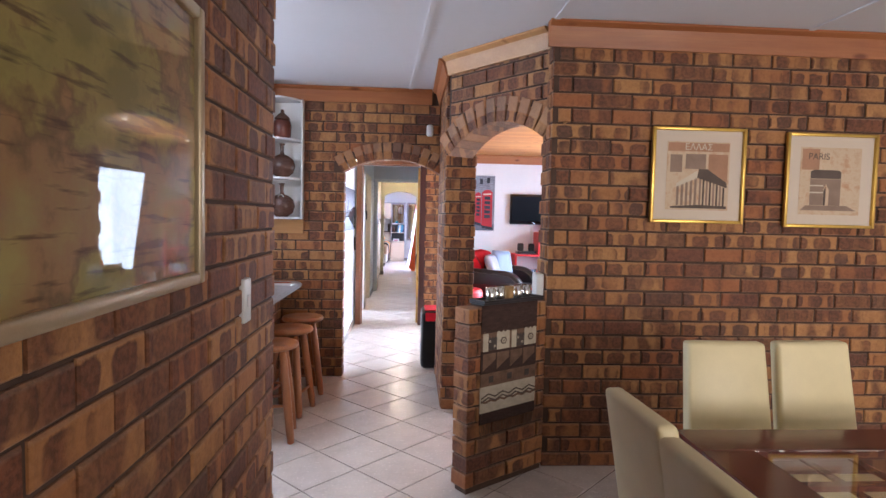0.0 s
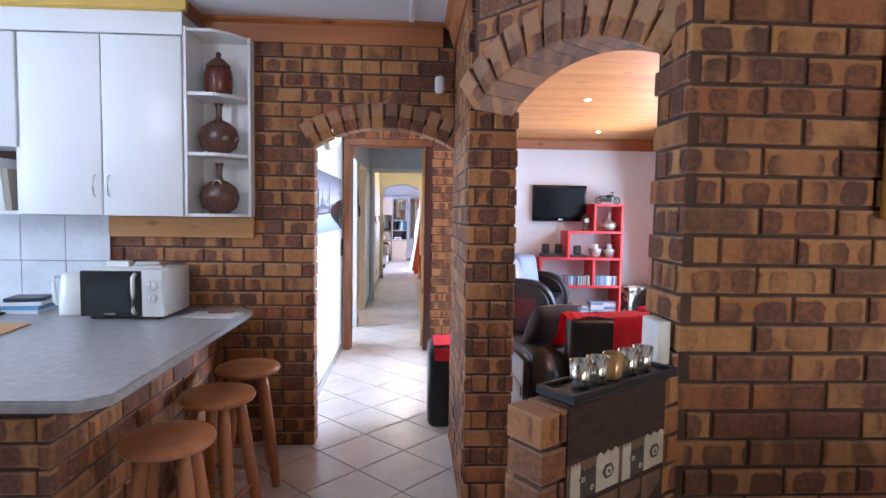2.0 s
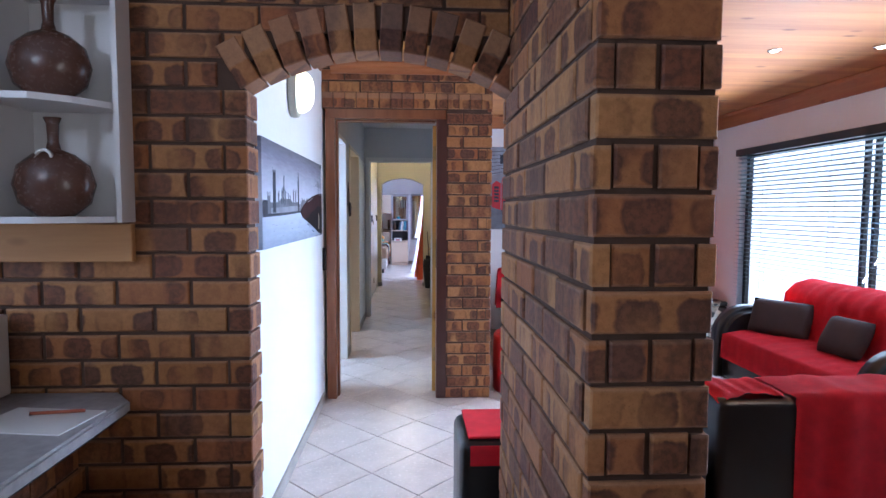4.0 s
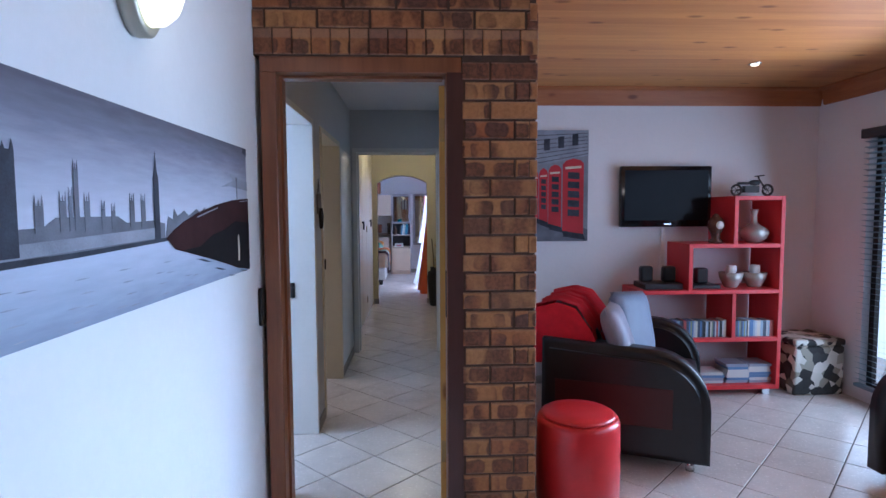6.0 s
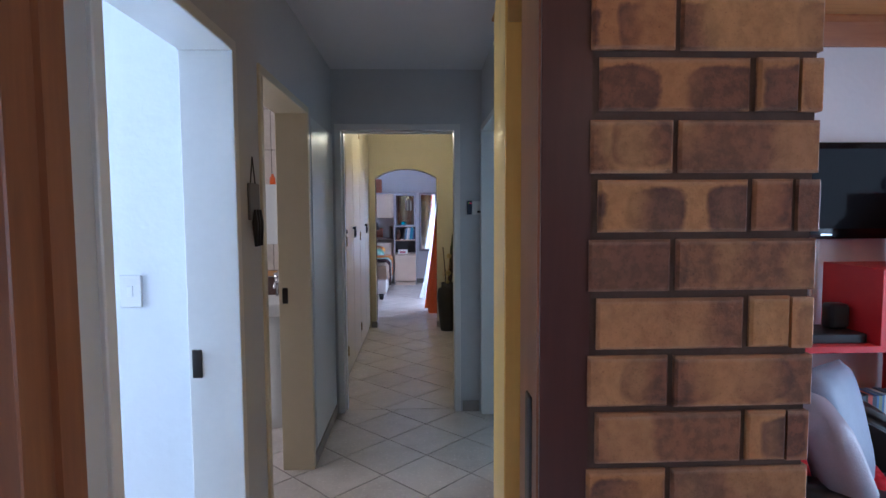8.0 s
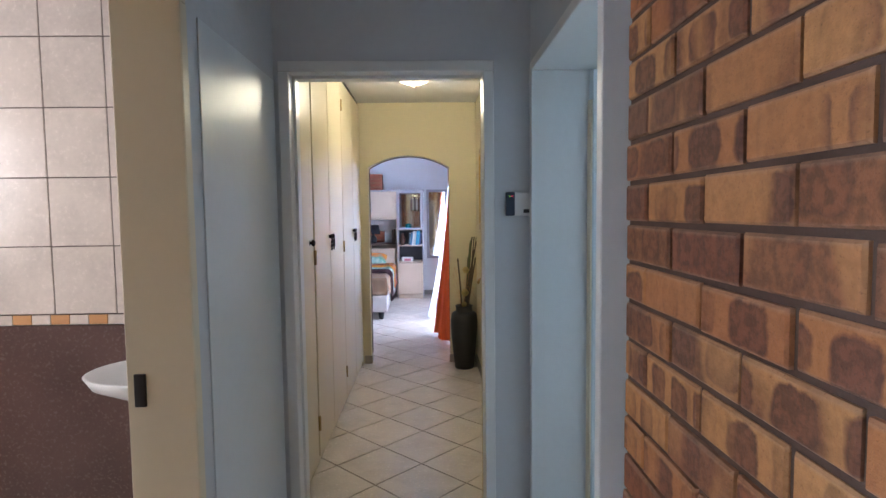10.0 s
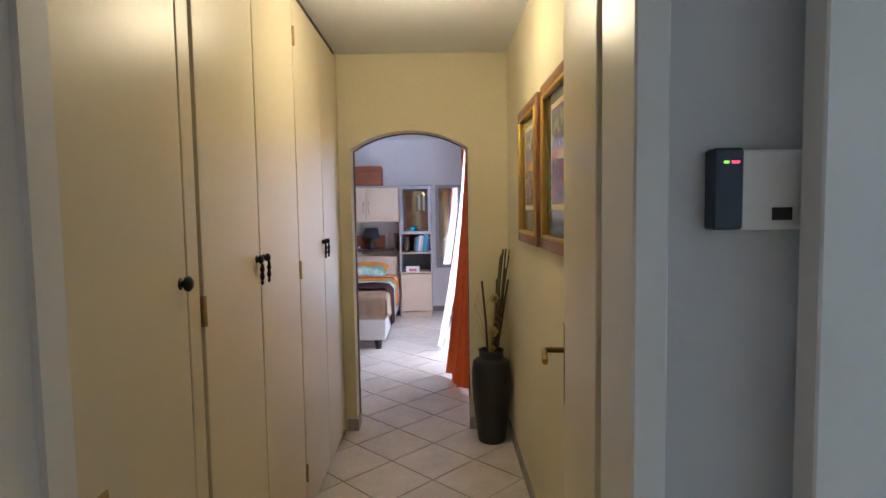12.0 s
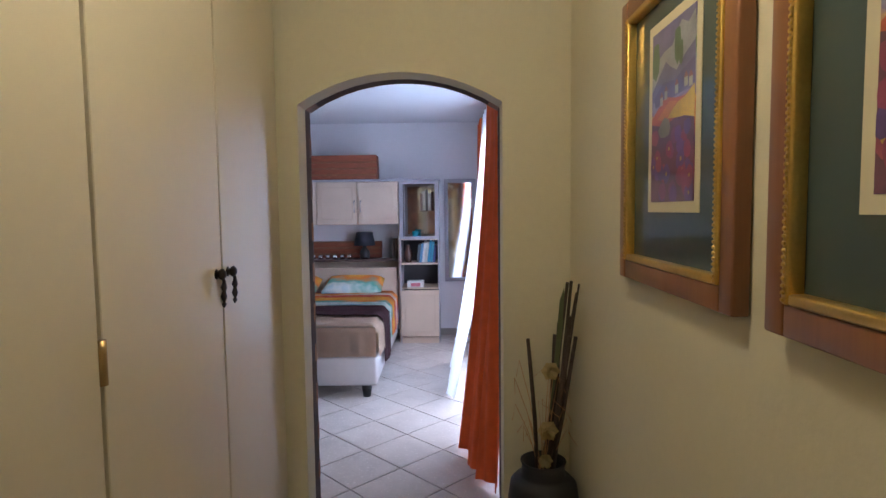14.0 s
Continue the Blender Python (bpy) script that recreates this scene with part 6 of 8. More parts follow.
disc_row(2.98, 3.41, ZS[1] + 0.0005, "plastic disc case standing in the row on the red shelf")
disc_row(3.485, 3.80, ZS[1] + 0.0005, "plastic disc case standing in the row on the red shelf")
disc_row(2.745, 2.97, ZS[1] + 0.0005, "plastic disc case standing in the row on the red shelf")
for px in (3.33, 3.54, 3.72):
    for k in range(int(7 if px > 3.4 else 4)):
        c = rg.choice(((0.55, 0.56, 0.58), (0.12, 0.22, 0.4), (0.3, 0.32, 0.4), (0.62, 0.6, 0.58)))
        d = thing("magazine", "flat magazine or case in a stack on the lowest shelf", "magazine", (px + rg.uniform(-0.01, 0.01), 8.44, ZS[0] + 0.0005 + 0.022 * k), rg.uniform(-3, 3), "stacked cases on the lowest shelf")
        part("cover", box(-0.09, 0.09, 0, 0.2, 0, 0.0212), plain("cover_%.2f_%.2f_%.2f" % c, c, 0.4, 0, 0.1, 30, 0), d)
disc_row(2.90, 3.22, ZS[0] + 0.0005, "plastic disc case standing on the lowest shelf")
sp = thing("tall_speaker", "tall black speaker standing on the lowest shelf", "speaker", (2.82, 8.5, ZS[0] + 0.0005))
part("cabinet", box(-0.04, 0.04, -0.05, 0.08, 0, 0.29, 0.008, 2), BLACK_PLASTIC, sp)

CAMO = Nodes("patchwork_fabric", 0.85)
_vo = CAMO.n("ShaderNodeTexVoronoi", Scale=16.0)
CAMO.link(CAMO.coords((1, 1, 1)), _vo.inputs["Vector"])
_sp = CAMO.t.nodes.new("ShaderNodeSeparateColor")
CAMO.link(_vo.outputs["Color"], _sp.inputs[0])
CAMO.color(CAMO.ramp(_sp.outputs[0], [(0.0, (0.03, 0.03, 0.03)), (0.42, (0.05, 0.05, 0.05)), (0.44, (0.30, 0.29, 0.24)), (0.68, (0.36, 0.33, 0.26)), (0.70, (0.62, 0.60, 0.54)), (1.0, (0.68, 0.66, 0.6))]))
ot = thing("patterned_ottoman", "square ottoman in black, white and beige patchwork print", "ottoman", (4.16, 8.56, 0), 2)
part("cube", box(-0.21, 0.21, -0.2, 0.2, 0.0, 0.40, 0.02, 3), CAMO.m, ot)
part("lid", box(-0.215, 0.215, -0.205, 0.205, 0.401, 0.455, 0.02, 3), CAMO.m, ot)

# window with a slatted blind
win = struct(part("window", boxes((X_RIGHT + 0.06, X_RIGHT + 0.10, 3.1, 8.26, 2.01, 2.06), (X_RIGHT + 0.06, X_RIGHT + 0.10, 3.1, 8.26, 0.10, 0.15), (X_RIGHT + 0.06, X_RIGHT + 0.10, 3.1, 3.15, 0.15, 2.01), (X_RIGHT + 0.06, X_RIGHT + 0.10, 8.21, 8.26, 0.15, 2.01),
                                  (X_RIGHT + 0.06, X_RIGHT + 0.10, 6.56, 6.595, 0.15, 2.01), (X_RIGHT + 0.06, X_RIGHT + 0.10, 6.665, 6.70, 0.15, 2.01), (X_RIGHT + 0.06, X_RIGHT + 0.10, 4.85, 4.93, 0.15, 2.01)), BLACK_PLASTIC), "dark framed wide glazed sliding door")
gl = part("pane", boxes((X_RIGHT + 0.078, X_RIGHT + 0.082, 3.15, 8.21, 0.15, 2.01)), GLASS, win)
gl.visible_shadow = False
bl = thing("venetian_blind", "wide dark venetian blind, lowered with its slats open", "blind", (X_RIGHT - 0.03, 3.05, 0))
BLIND = plain("blind_slat", (0.22, 0.31, 0.38), 0.35, 0, 0.1, 30, 0)
part("headrail", box(-0.03, 0.03, -0.02, 5.23, 2.03, 2.10, 0.004, 1), BLACK_PLASTIC, bl)
_sl = box(-0.0225, 0.0225, 0.0, 5.2, -0.0006, 0.0006)
_sl.transform(Matrix.Rotation(radians(14), 4, "Y"))
_slat = part("slat", _sl, BLIND, bl)
_slat.location = (0, 0, 2.0)
for i in range(1, 44):
    o = new("slat", _slat.data)
    o.parent, o.location = bl, (0, 0, 2.0 - i * 0.0425)
part("bottom_rail", box(-0.025, 0.025, 0.0, 5.2, 0.115, 0.14, 0.003, 1), BLIND, bl)
for y_ in (0.35, 1.25, 2.1, 2.95, 3.85, 4.75):
    part("ladder_cord", boxes((-0.024, -0.022, y_, y_ + 0.003, 0.14, 2.03), (0.022, 0.024, y_, y_ + 0.003, 0.14, 2.03)), BLACK_PLASTIC, bl)
# bright hazy garden beyond
OUT = glowing("daylight_backdrop", (0.86, 0.94, 1.0), 2.2)
struct(part("backdrop", boxes((X_RIGHT + 2.6, X_RIGHT + 2.65, -1.0, 13.0, -0.5, 5.0)), OUT), "bright hazy daylight beyond the window")

DOWN = glowing("downlight_glow", (1.0, 0.86, 0.62), 12.0)
for i, (x, y) in enumerate(((2.58, 6.05), (3.31, 6.10), (3.94, 5.97), (3.33, 8.0), (2.58, 4.2), (3.31, 4.2))):
    dl = thing("downlight", "small round recessed downlight, switched on, with a metal ring", "downlight", (x, y, HW - 0.0035), 0, "downlights in the boarded ceiling")
    part("ring", lathe([(0.028, -0.006), (0.042, -0.006), (0.045, 0.0), (0.028, 0.0)], 24), CHROME, dl)
    part("bulb", lathe([(0, -0.016), (0.016, -0.014), (0.025, -0.009), (0.027, -0.001), (0, -0.001)], 20), DOWN, dl, "glowing bulb")

# ---- hall ----
leaf = struct(part("door", box(-0.0, 0.042, 0.0, 0.80, 0.006, 2.095, 0.002, 1), DOOR_PINE), "varnished pine door standing open against the brick wall")
leaf.matrix_world = pose(1.063, 6.804, 0, 0, 0, -6)
for z in (0.25, 1.83):
    part("hinge", boxes((0.004, 0.034, -0.003, -0.0005, z, z + 0.11), bevel=0.0008), BRASS, leaf, "brass hinge")
leaf2 = struct(part("door", box(-0.04, 0.0, 0.0, 0.80, 0.008, 2.085, 0.002, 1), WARDROBE), "cream painted door standing open against the corridor wall")
leaf2.matrix_world = pose(1.195, 10.13, 0, 0, 0, -9)
part("lock_plate", box(-0.0425, -0.0405, 0.755, 0.795, 0.93, 1.17, 0.001, 1), BRASS, leaf2, "brass lock plate")
part("door_handle", tube([(-0.041, 0.775, 1.09), (-0.095, 0.775, 1.09), (-0.10, 0.765, 1.09), (-0.10, 0.66, 1.085)], 0.0085), BRASS, leaf2, "brass lever handle")
leaf3 = struct(part("door", box(0.0, 0.82, -0.04, 0.0, 0.008, 2.07, 0.002, 1), plain("door_white", (0.62, 0.68, 0.70), 0.4, 0, 0.04, 8, 0.1)), "white panelled door of the side room, standing open")
leaf3.matrix_world = pose(1.585, 9.885, 0, 0, 0, 12)
DOORW = bpy.data.materials["door_white"]
for x0, x1 in ((0.11, 0.38), (0.44, 0.71)):
    for z0, z1 in ((0.22, 0.72), (0.88, 1.86)):
        part("panel_moulding", boxes((x0, x1, -0.044, -0.0405, z0, z0 + 0.022), (x0, x1, -0.044, -0.0405, z1 - 0.022, z1), (x0, x0 + 0.022, -0.044, -0.0405, z0 + 0.022, z1 - 0.022), (x1 - 0.022, x1, -0.044, -0.0405, z0 + 0.022, z1 - 0.022), bevel=0.003), DOORW, leaf3)
sg = thing("name_sign", "small cream wooden sign with painted letters on the door", "sign")
sg.matrix_world = leaf3.matrix_world @ pose(0.22, -0.0475, 1.785)
part("board", box(0.0, 0.25, -0.012, 0, 0.0, 0.085, 0.003, 1), plain("sign_cream", (0.55, 0.48, 0.33), 0.6), sg)
lettering("Zander", 0.056, Matrix.Translation((0.112, -0.0128, 0.022)) @ Matrix.Rotation(radians(90), 4, "X"), plain("sign_ink", (0.22, 0.05, 0.12), 0.6), sg)
hk = thing("hook_rack", "dark wire hook rack with ball ends on the white door", "hooks")
hk.matrix_world = leaf3.matrix_world @ pose(0.22, -0.0475, 1.635)
bm = bmesh.new()
tube([(0, -0.008, 0), (0.30, -0.008, 0)], 0.004, 8, bm)
tube([(0, -0.008, -0.045), (0.30, -0.008, -0.045)], 0.004, 8, bm)
for i in range(4):
    x = 0.03 + i * 0.08
    tube([(x, -0.008, -0.045), (x, -0.03, -0.06), (x + 0.01, -0.055, -0.045), (x + 0.014, -0.06, -0.03)], 0.0035, 6, bm)
    tube([(x, -0.008, 0.0), (x + 0.008, -0.012, 0.025), (x + 0.03, -0.05, 0.055)], 0.0035, 6, bm)
part("wire", bm, plain("grey_wire", (0.2, 0.2, 0.2), 0.4, 0.6), hk)
for i in range(4):
    x = 0.03 + i * 0.08
    for c in ((x + 0.03, -0.05, 0.065), (x + 0.014, -0.06, -0.022)):
        part("ball", lathe([(0, -0.013), (0.009, -0.009), (0.013, 0), (0.009, 0.009), (0, 0.013)], 12, c), BLACK_PLASTIC, hk)
cap = thing("peaked_cap", "navy blue peaked cap hanging from the hook rack", "cap")
cap.matrix_world = leaf3.matrix_world @ pose(0.262, -0.050, 1.558) @ Matrix.Scale(1.08, 4)
NAVY = plain("navy_cotton", (0.012, 0.018, 0.10), 0.9, 0, 0.2, 80, 0.5)


def puffed(pts, thick, puff):
    """A soft shape swelling from its outline towards its middle."""
    cx, cz = sum(p[0] for p in pts) / len(pts), sum(p[1] for p in pts) / len(pts)
    bm, rows = bmesh.new(), []
    for k, e in ((0, 0.0), (1, 0.10), (2, 0.28), (3, 0.52), (4, 0.78)):
        rows.append([bm.verts.new((x + (cx - x) * e, -thick - puff * math.sin(math.pi / 2 * min(1, e * 1.2)), z + (cz - z) * e)) for x, z in pts])
    back = [bm.verts.new((x, 0, z)) for x, z in pts]
    for a, b in zip([back] + rows, rows):
        for i in range(len(pts)):
            j = (i + 1) % len(pts)
            bm.faces.new((a[i], a[j], b[j], b[i])).smooth = True
    bm.faces.new(rows[-1])
    bm.faces.new(back[::-1])
    bmesh.ops.recalc_face_normals(bm, faces=bm.faces[:])
    return bm


part("crown", puffed([(0.0, 0.0), (0.028, 0.0), (0.05, -0.03), (0.076, -0.060), (0.102, -0.088), (0.112, -0.12), (0.106, -0.15), (0.09, -0.18), (0.064, -0.20), (0.036, -0.214), (-0.037, -0.212), (-0.048, -0.18), (-0.044, -0.14), (-0.034, -0.10), (-0.016, -0.055)], 0.012, 0.055), NAVY, cap)
part("peak", puffed([(-0.040, -0.185), (-0.055, -0.215), (-0.056, -0.240), (-0.042, -0.262), (-0.014, -0.275), (0.016, -0.262), (0.032, -0.240), (0.036, -0.205)], 0.004, 0.022), plain("navy_peak", (0.014, 0.024, 0.16), 0.85, 0, 0.2, 80, 0.4), cap, "slightly paler blue peak")
part("strap", box(0.0, 0.026, -0.02, 0.012, -0.008, 0.014, 0.002, 1), NAVY, cap)
part("eyelet", box(0.006, 0.014, -0.046, -0.040, -0.040, -0.034), CHROME, cap)
part("edge_strip", box(-0.009, -0.001, -0.035, -0.005, 0.008, 1.95, 0.001, 1), WARDROBE, leaf3, "bare wood strip beside the hinges")
al = thing("alarm_keypad", "white alarm keypad with a dark panel and red lights", "keypad", (1.25, Y_DOOR2 - 0.001, 1.48))
part("housing", box(0.03, 0.135, -0.022, 0, 0, 0.10, 0.005), WHITE_GLOSS, al)
part("keypad", box(0.0, 0.038, -0.026, 0, 0.001, 0.102, 0.003, 1), plain("navy_plastic", (0.02, 0.03, 0.055), 0.3), al, "dark keypad panel")
part("light", box(0.012, 0.018, -0.0275, -0.0262, 0.083, 0.086), glowing("green_led", (0.3, 0.9, 0.1), 2.0), al, "green indicator")
part("light", box(0.022, 0.031, -0.0275, -0.0262, 0.083, 0.086), glowing("red_led", (1.0, 0.05, 0.12), 3.0), al, "red indicator")
part("badge", box(0.075, 0.10, -0.0235, -0.0222, 0.012, 0.028), BLACK_PLASTIC, al)
ls = thing("light_switch", "white plastic light switch on the bathroom wall", "switch", (-0.16, 7.949, 1.16), 0)
part("plate", box(-0.04, 0.04, -0.01, 0, 0, 0.12, 0.003, 1), WHITE_GLOSS, ls)
part("rocker", box(-0.01, 0.01, -0.014, -0.0105, 0.04, 0.08, 0.001, 1), WHITE_MELAMINE, ls)
ky = thing("key_hanger", "dark key holder with hanging keys on the hall wall", "key holder", (X_HALL + 0.001, 8.02, 1.50), 90)
part("cord", tube([(-0.03, -0.004, 0.12), (0, -0.004, 0.22), (0.03, -0.004, 0.12)], 0.0025, 6), IRON, ky)
part("plaque", box(-0.06, 0.06, -0.012, 0, -0.02, 0.12, 0.003, 1), plain("grey_wood", (0.16, 0.14, 0.14), 0.6), ky)
for i in range(3):
    part("key", tube([(-0.035 + 0.035 * i, -0.02, 0.02), (-0.035 + 0.035 * i, -0.02, -0.03), (-0.03 + 0.035 * i, -0.02, -0.12)], [0.004, 0.012, 0.006], 6), IRON, ky)
br = thing("ceiling_bracket", "thin metal rail with small hooks fixed under the hall ceiling", "rail", (0.84, 8.30, H - 0.021), 7)
part("rail", tube([(-0.28, 0, -0.035), (0.0, 0, -0.042), (0.29, 0, -0.035)], 0.005, 8), IRON, br)
for x in (-0.28, 0.0, 0.29):
    part("bracket", tube([(x, 0, -0.036), (x + 0.012, 0, -0.02), (x + 0.012, 0, 0)], 0.005, 6), IRON, br)
part("hook", tube([(-0.28, 0, -0.035), (-0.31, 0, -0.045), (-0.33, 0, -0.03)], 0.004, 6), IRON, br)

# bathroom seen through its door
struct(part("bathroom_tiles", boxes((-1.995, -1.985, 8.06, 9.97, 1.05, 2.5), (-1.98, 0.10, 9.965, 9.972, 1.05, 2.5), (-1.98, 0.10, 8.052, 8.06, 1.05, 2.5)), GROUT), "pale cement joints of the bathroom wall")
BATH_TILE = make_tile("bath_tile", (0.62, 0.54, 0.47))
bt = bpy.data.objects["bathroom_tiles"]
for i in range(8):
    for k in range(5):
        part("tile", box(0.098 - 0.26 * (i + 1) + 0.004, 0.098 - 0.26 * i, 9.957, 9.965, 1.085 + 0.29 * k, 1.371 + 0.29 * k, 0.002, 1), BATH_TILE, bt)
for i in range(26):
    part("mosaic", box(0.098 - 0.08 * (i + 1) + 0.004, 0.098 - 0.08 * i, 9.955, 9.965, 1.04, 1.08), PINE_PALE if i % 2 else BATH_TILE, bt)
struct(part("wall_dado", boxes((-1.98, 0.10, 9.96, 9.972, 0, 1.035)), plain("brown_tile", (0.10, 0.055, 0.045), 0.25, 0, 0.25, 20, 0.1)), "dark brown tiled lower bathroom wall")
bs = thing("wash_basin", "white ceramic wash basin on a pedestal against the brown tiles", "basin", (-0.13, 9.955, 0))
bm = lathe([(0, 0.80), (0.12, 0.80), (0.25, 0.86), (0.275, 0.90), (0.262, 0.905), (0.22, 0.87), (0.1, 0.835), (0, 0.83)], 36)
bm.transform(Matrix.Translation((0, -0.23, 0)) @ Matrix.Diagonal((1, 0.82, 1, 1)))
part("bowl", bm, WHITE_GLOSS, bs)
part("pedestal", lathe([(0.10, 0), (0.075, 0.1), (0.07, 0.6), (0.11, 0.80)], 20, (0, -0.15, 0)), WHITE_GLOSS, bs)
part("tap", tube([(0, -0.05, 0.90), (0, -0.05, 0.99), (0, -0.10, 1.0), (0, -0.13, 0.97)], 0.011), CHROME, bs)
cbn = thing("bathroom_cabinet", "small white mirror fronted bathroom wall cabinet", "cabinet", (-0.22, 9.955, 1.28))
part("body", box(0, 0.28, -0.12, 0, 0, 0.42, 0.003, 1), WHITE_GLOSS, cbn)
sc = thing("soap_cup", "chrome soap and tumbler holder above the basin", "holder", (-0.12, 9.955, 1.0))
part("cup", lathe([(0, 0), (0.03, 0), (0.034, 0.07), (0.03, 0.07), (0.026, 0.01), (0, 0.01)], 18, (0, -0.045, 0)), CHROME, sc)
bt_ = thing("soap_bottle", "small orange bottle on the bathroom cabinet", "bottle", (-0.14, 9.90, 1.7005))
part("body", lathe([(0, 0), (0.02, 0), (0.02, 0.05), (0.008, 0.06), (0.008, 0.075), (0, 0.075)], 14), ORANGE_CLOTH, bt_)

# ---- corridor with wardrobes ----
WX = 0.255
ward = thing("built_in_wardrobe", "cream painted built-in wardrobe with tall flat doors and iron drop handles", "wardrobe", (WX, Y_DOOR2 + 0.14, 0))
L0 = 0.0
part("carcass", boxes((-0.62, -0.03, 0.0, 2.86, 0.05, 2.515)), WARDROBE, ward)
part("plinth", boxes((-0.6, -0.02, 0.0, 2.86, 0, 0.05)), WARDROBE, ward)
part("post", box(-0.029, -0.004, 0.605, 0.675, 0.05, 2.515, 0.002, 1), WARDROBE, ward)
part("post", box(-0.029, -0.004, 2.85, 2.90, 0.0, 2.53, 0.002, 1), WARDROBE, ward)
# solid dark bar: the gap's shade is put in as colour
part("shadow_gap", boxes((-0.60, -0.012, 0.0, 2.88, 2.517, 2.545)), IRON, ward, "dark bar painted as the shade in the gap over the doors")
for i, (y0, y1) in enumerate(((0.012, 0.588), (0.690, 1.185), (1.195, 1.755), (1.768, 2.325), (2.335, 2.845))):
    d = part("door", box(-0.026, 0.0, y0, y1, 0.06, 2.505, 0.002, 1), WARDROBE, ward)
    if i == 0:
        bm = lathe([(0, 0.03), (0.012, 0.029), (0.02, 0.022), (0.018, 0.014), (0.008, 0.008), (0.008, 0.001), (0.016, 0.0005), (0.016, 0)], 20)
        bm.transform(Matrix.Translation((0.0, 0.555, 1.335)) @ Matrix.Rotation(radians(90), 4, "Y"))
        part("knob", bm, IRON, d, "dark round knob")
        part("bolt", box(0.0005, 0.006, 0.17, 0.20, 0.86, 0.98, 0.001, 1), BRASS, d)
        continue
    hy = y1 - 0.035 if i in (1, 3) else y0 + 0.035
    bm = lathe([(0, 0.026), (0.01, 0.024), (0.017, 0.016), (0.012, 0.008), (0.008, 0.004), (0.015, 0.0)], 16)
    bm.transform(Matrix.Translation((0.0, hy, 1.345)) @ Matrix.Rotation(radians(90), 4, "Y"))
    part("knob", bm, IRON, d, "dark iron knob")
    part("drop_handle", tube([(0.016, hy, 1.34), (0.02, hy, 1.325), (0.019, hy, 1.308), (0.019, hy, 1.298), (0.018, hy, 1.282), (0.018, hy, 1.272), (0.018, hy, 1.262), (0.017, hy, 1.252)], [0.004, 0.005, 0.009, 0.005, 0.009, 0.005, 0.007, 0.002], 10), IRON, d, "dark iron drop handle")
for y0 in (0.682, 1.761):
    for z in (0.22, 1.20, 2.27):
        part("hinge", tube([(0.002, y0, z), (0.002, y0, z + 0.085)], 0.009, 8), BRASS, ward, "old brass hinge")

lamp_c = thing("ceiling_lamp", "round milky glass ceiling lamp in a dark metal rim, switched on", "lamp", (0.82, 11.7, H - 0.001))
part("rim", lathe([(0, 0), (0.13, 0), (0.165, -0.012), (0.175, -0.035), (0.155, -0.05), (0.14, -0.045)], 40), plain("pewter", (0.10, 0.09, 0.075), 0.35, 0.8, 0.2, 30, 0.1), lamp_c)
WARM_GLOW = glowing("warm_glow", (1.0, 0.86, 0.58), 5.0)
part("shade", lathe([(0.139, -0.046), (0.13, -0.075), (0.10, -0.105), (0.05, -0.125), (0.012, -0.13)], 40), WARM_GLOW, lamp_c, "glowing milky glass bowl")
part("finial", lathe([(0.012, -0.13), (0.014, -0.137), (0.006, -0.148), (0, -0.15)], 14), BRASS, lamp_c)

PAINT_A = Nodes("painted_landscape", 0.6)
_s = PAINT_A.t.nodes.new("ShaderNodeSeparateXYZ")
PAINT_A.link(PAINT_A.t.nodes.new("ShaderNodeTexCoord").outputs["Generated"], _s.inputs[0])
_n = PAINT_A.noise(PAINT_A.coords((1, 1, 1.6)), 11, 4, 0.6)
_f = PAINT_A.math("ADD", _s.outputs[2], PAINT_A.math("MULTIPLY", PAINT_A.math("SUBTRACT", _n, 0.5), 0.35))
PAINT_A.color(PAINT_A.ramp(_f, [(0.02, (0.14, 0.06, 0.16)), (0.2, (0.30, 0.07, 0.10)), (0.33, (0.12, 0.06, 0.20)), (0.42, (0.62, 0.12, 0.02)), (0.5, (0.75, 0.42, 0.03)), (0.56, (0.25, 0.20, 0.35)), (0.68, (0.38, 0.42, 0.55)), (0.8, (0.25, 0.32, 0.12)), (0.86, (0.55, 0.55, 0.6)), (0.98, (0.09, 0.07, 0.30))]))
PAINT_A.b.inputs["Coat Weight"].default_value, PAINT_A.b.inputs["Coat Roughness"].default_value = 1.0, 0.02
PAINT_A = PAINT_A.m
GREEN_MAT = plain("green_mat", (0.03, 0.055, 0.05), 0.5, 0, 0.1, 10, 0)
GREEN_MAT.node_tree.nodes["Principled BSDF"].inputs["Coat Weight"].default_value = 1.0
GREEN_MAT.node_tree.nodes["Principled BSDF"].inputs["Coat Roughness"].default_value = 0.02
CREAM_MAT = plain("cream_mat", (0.62, 0.55, 0.36), 0.6, 0, 0.05, 10, 0)
PIC_FRAME = make_wood("picture_frame_wood", (0.30, 0.13, 0.05), (0.17, 0.065, 0.025), 0.35, 2, 1, False)


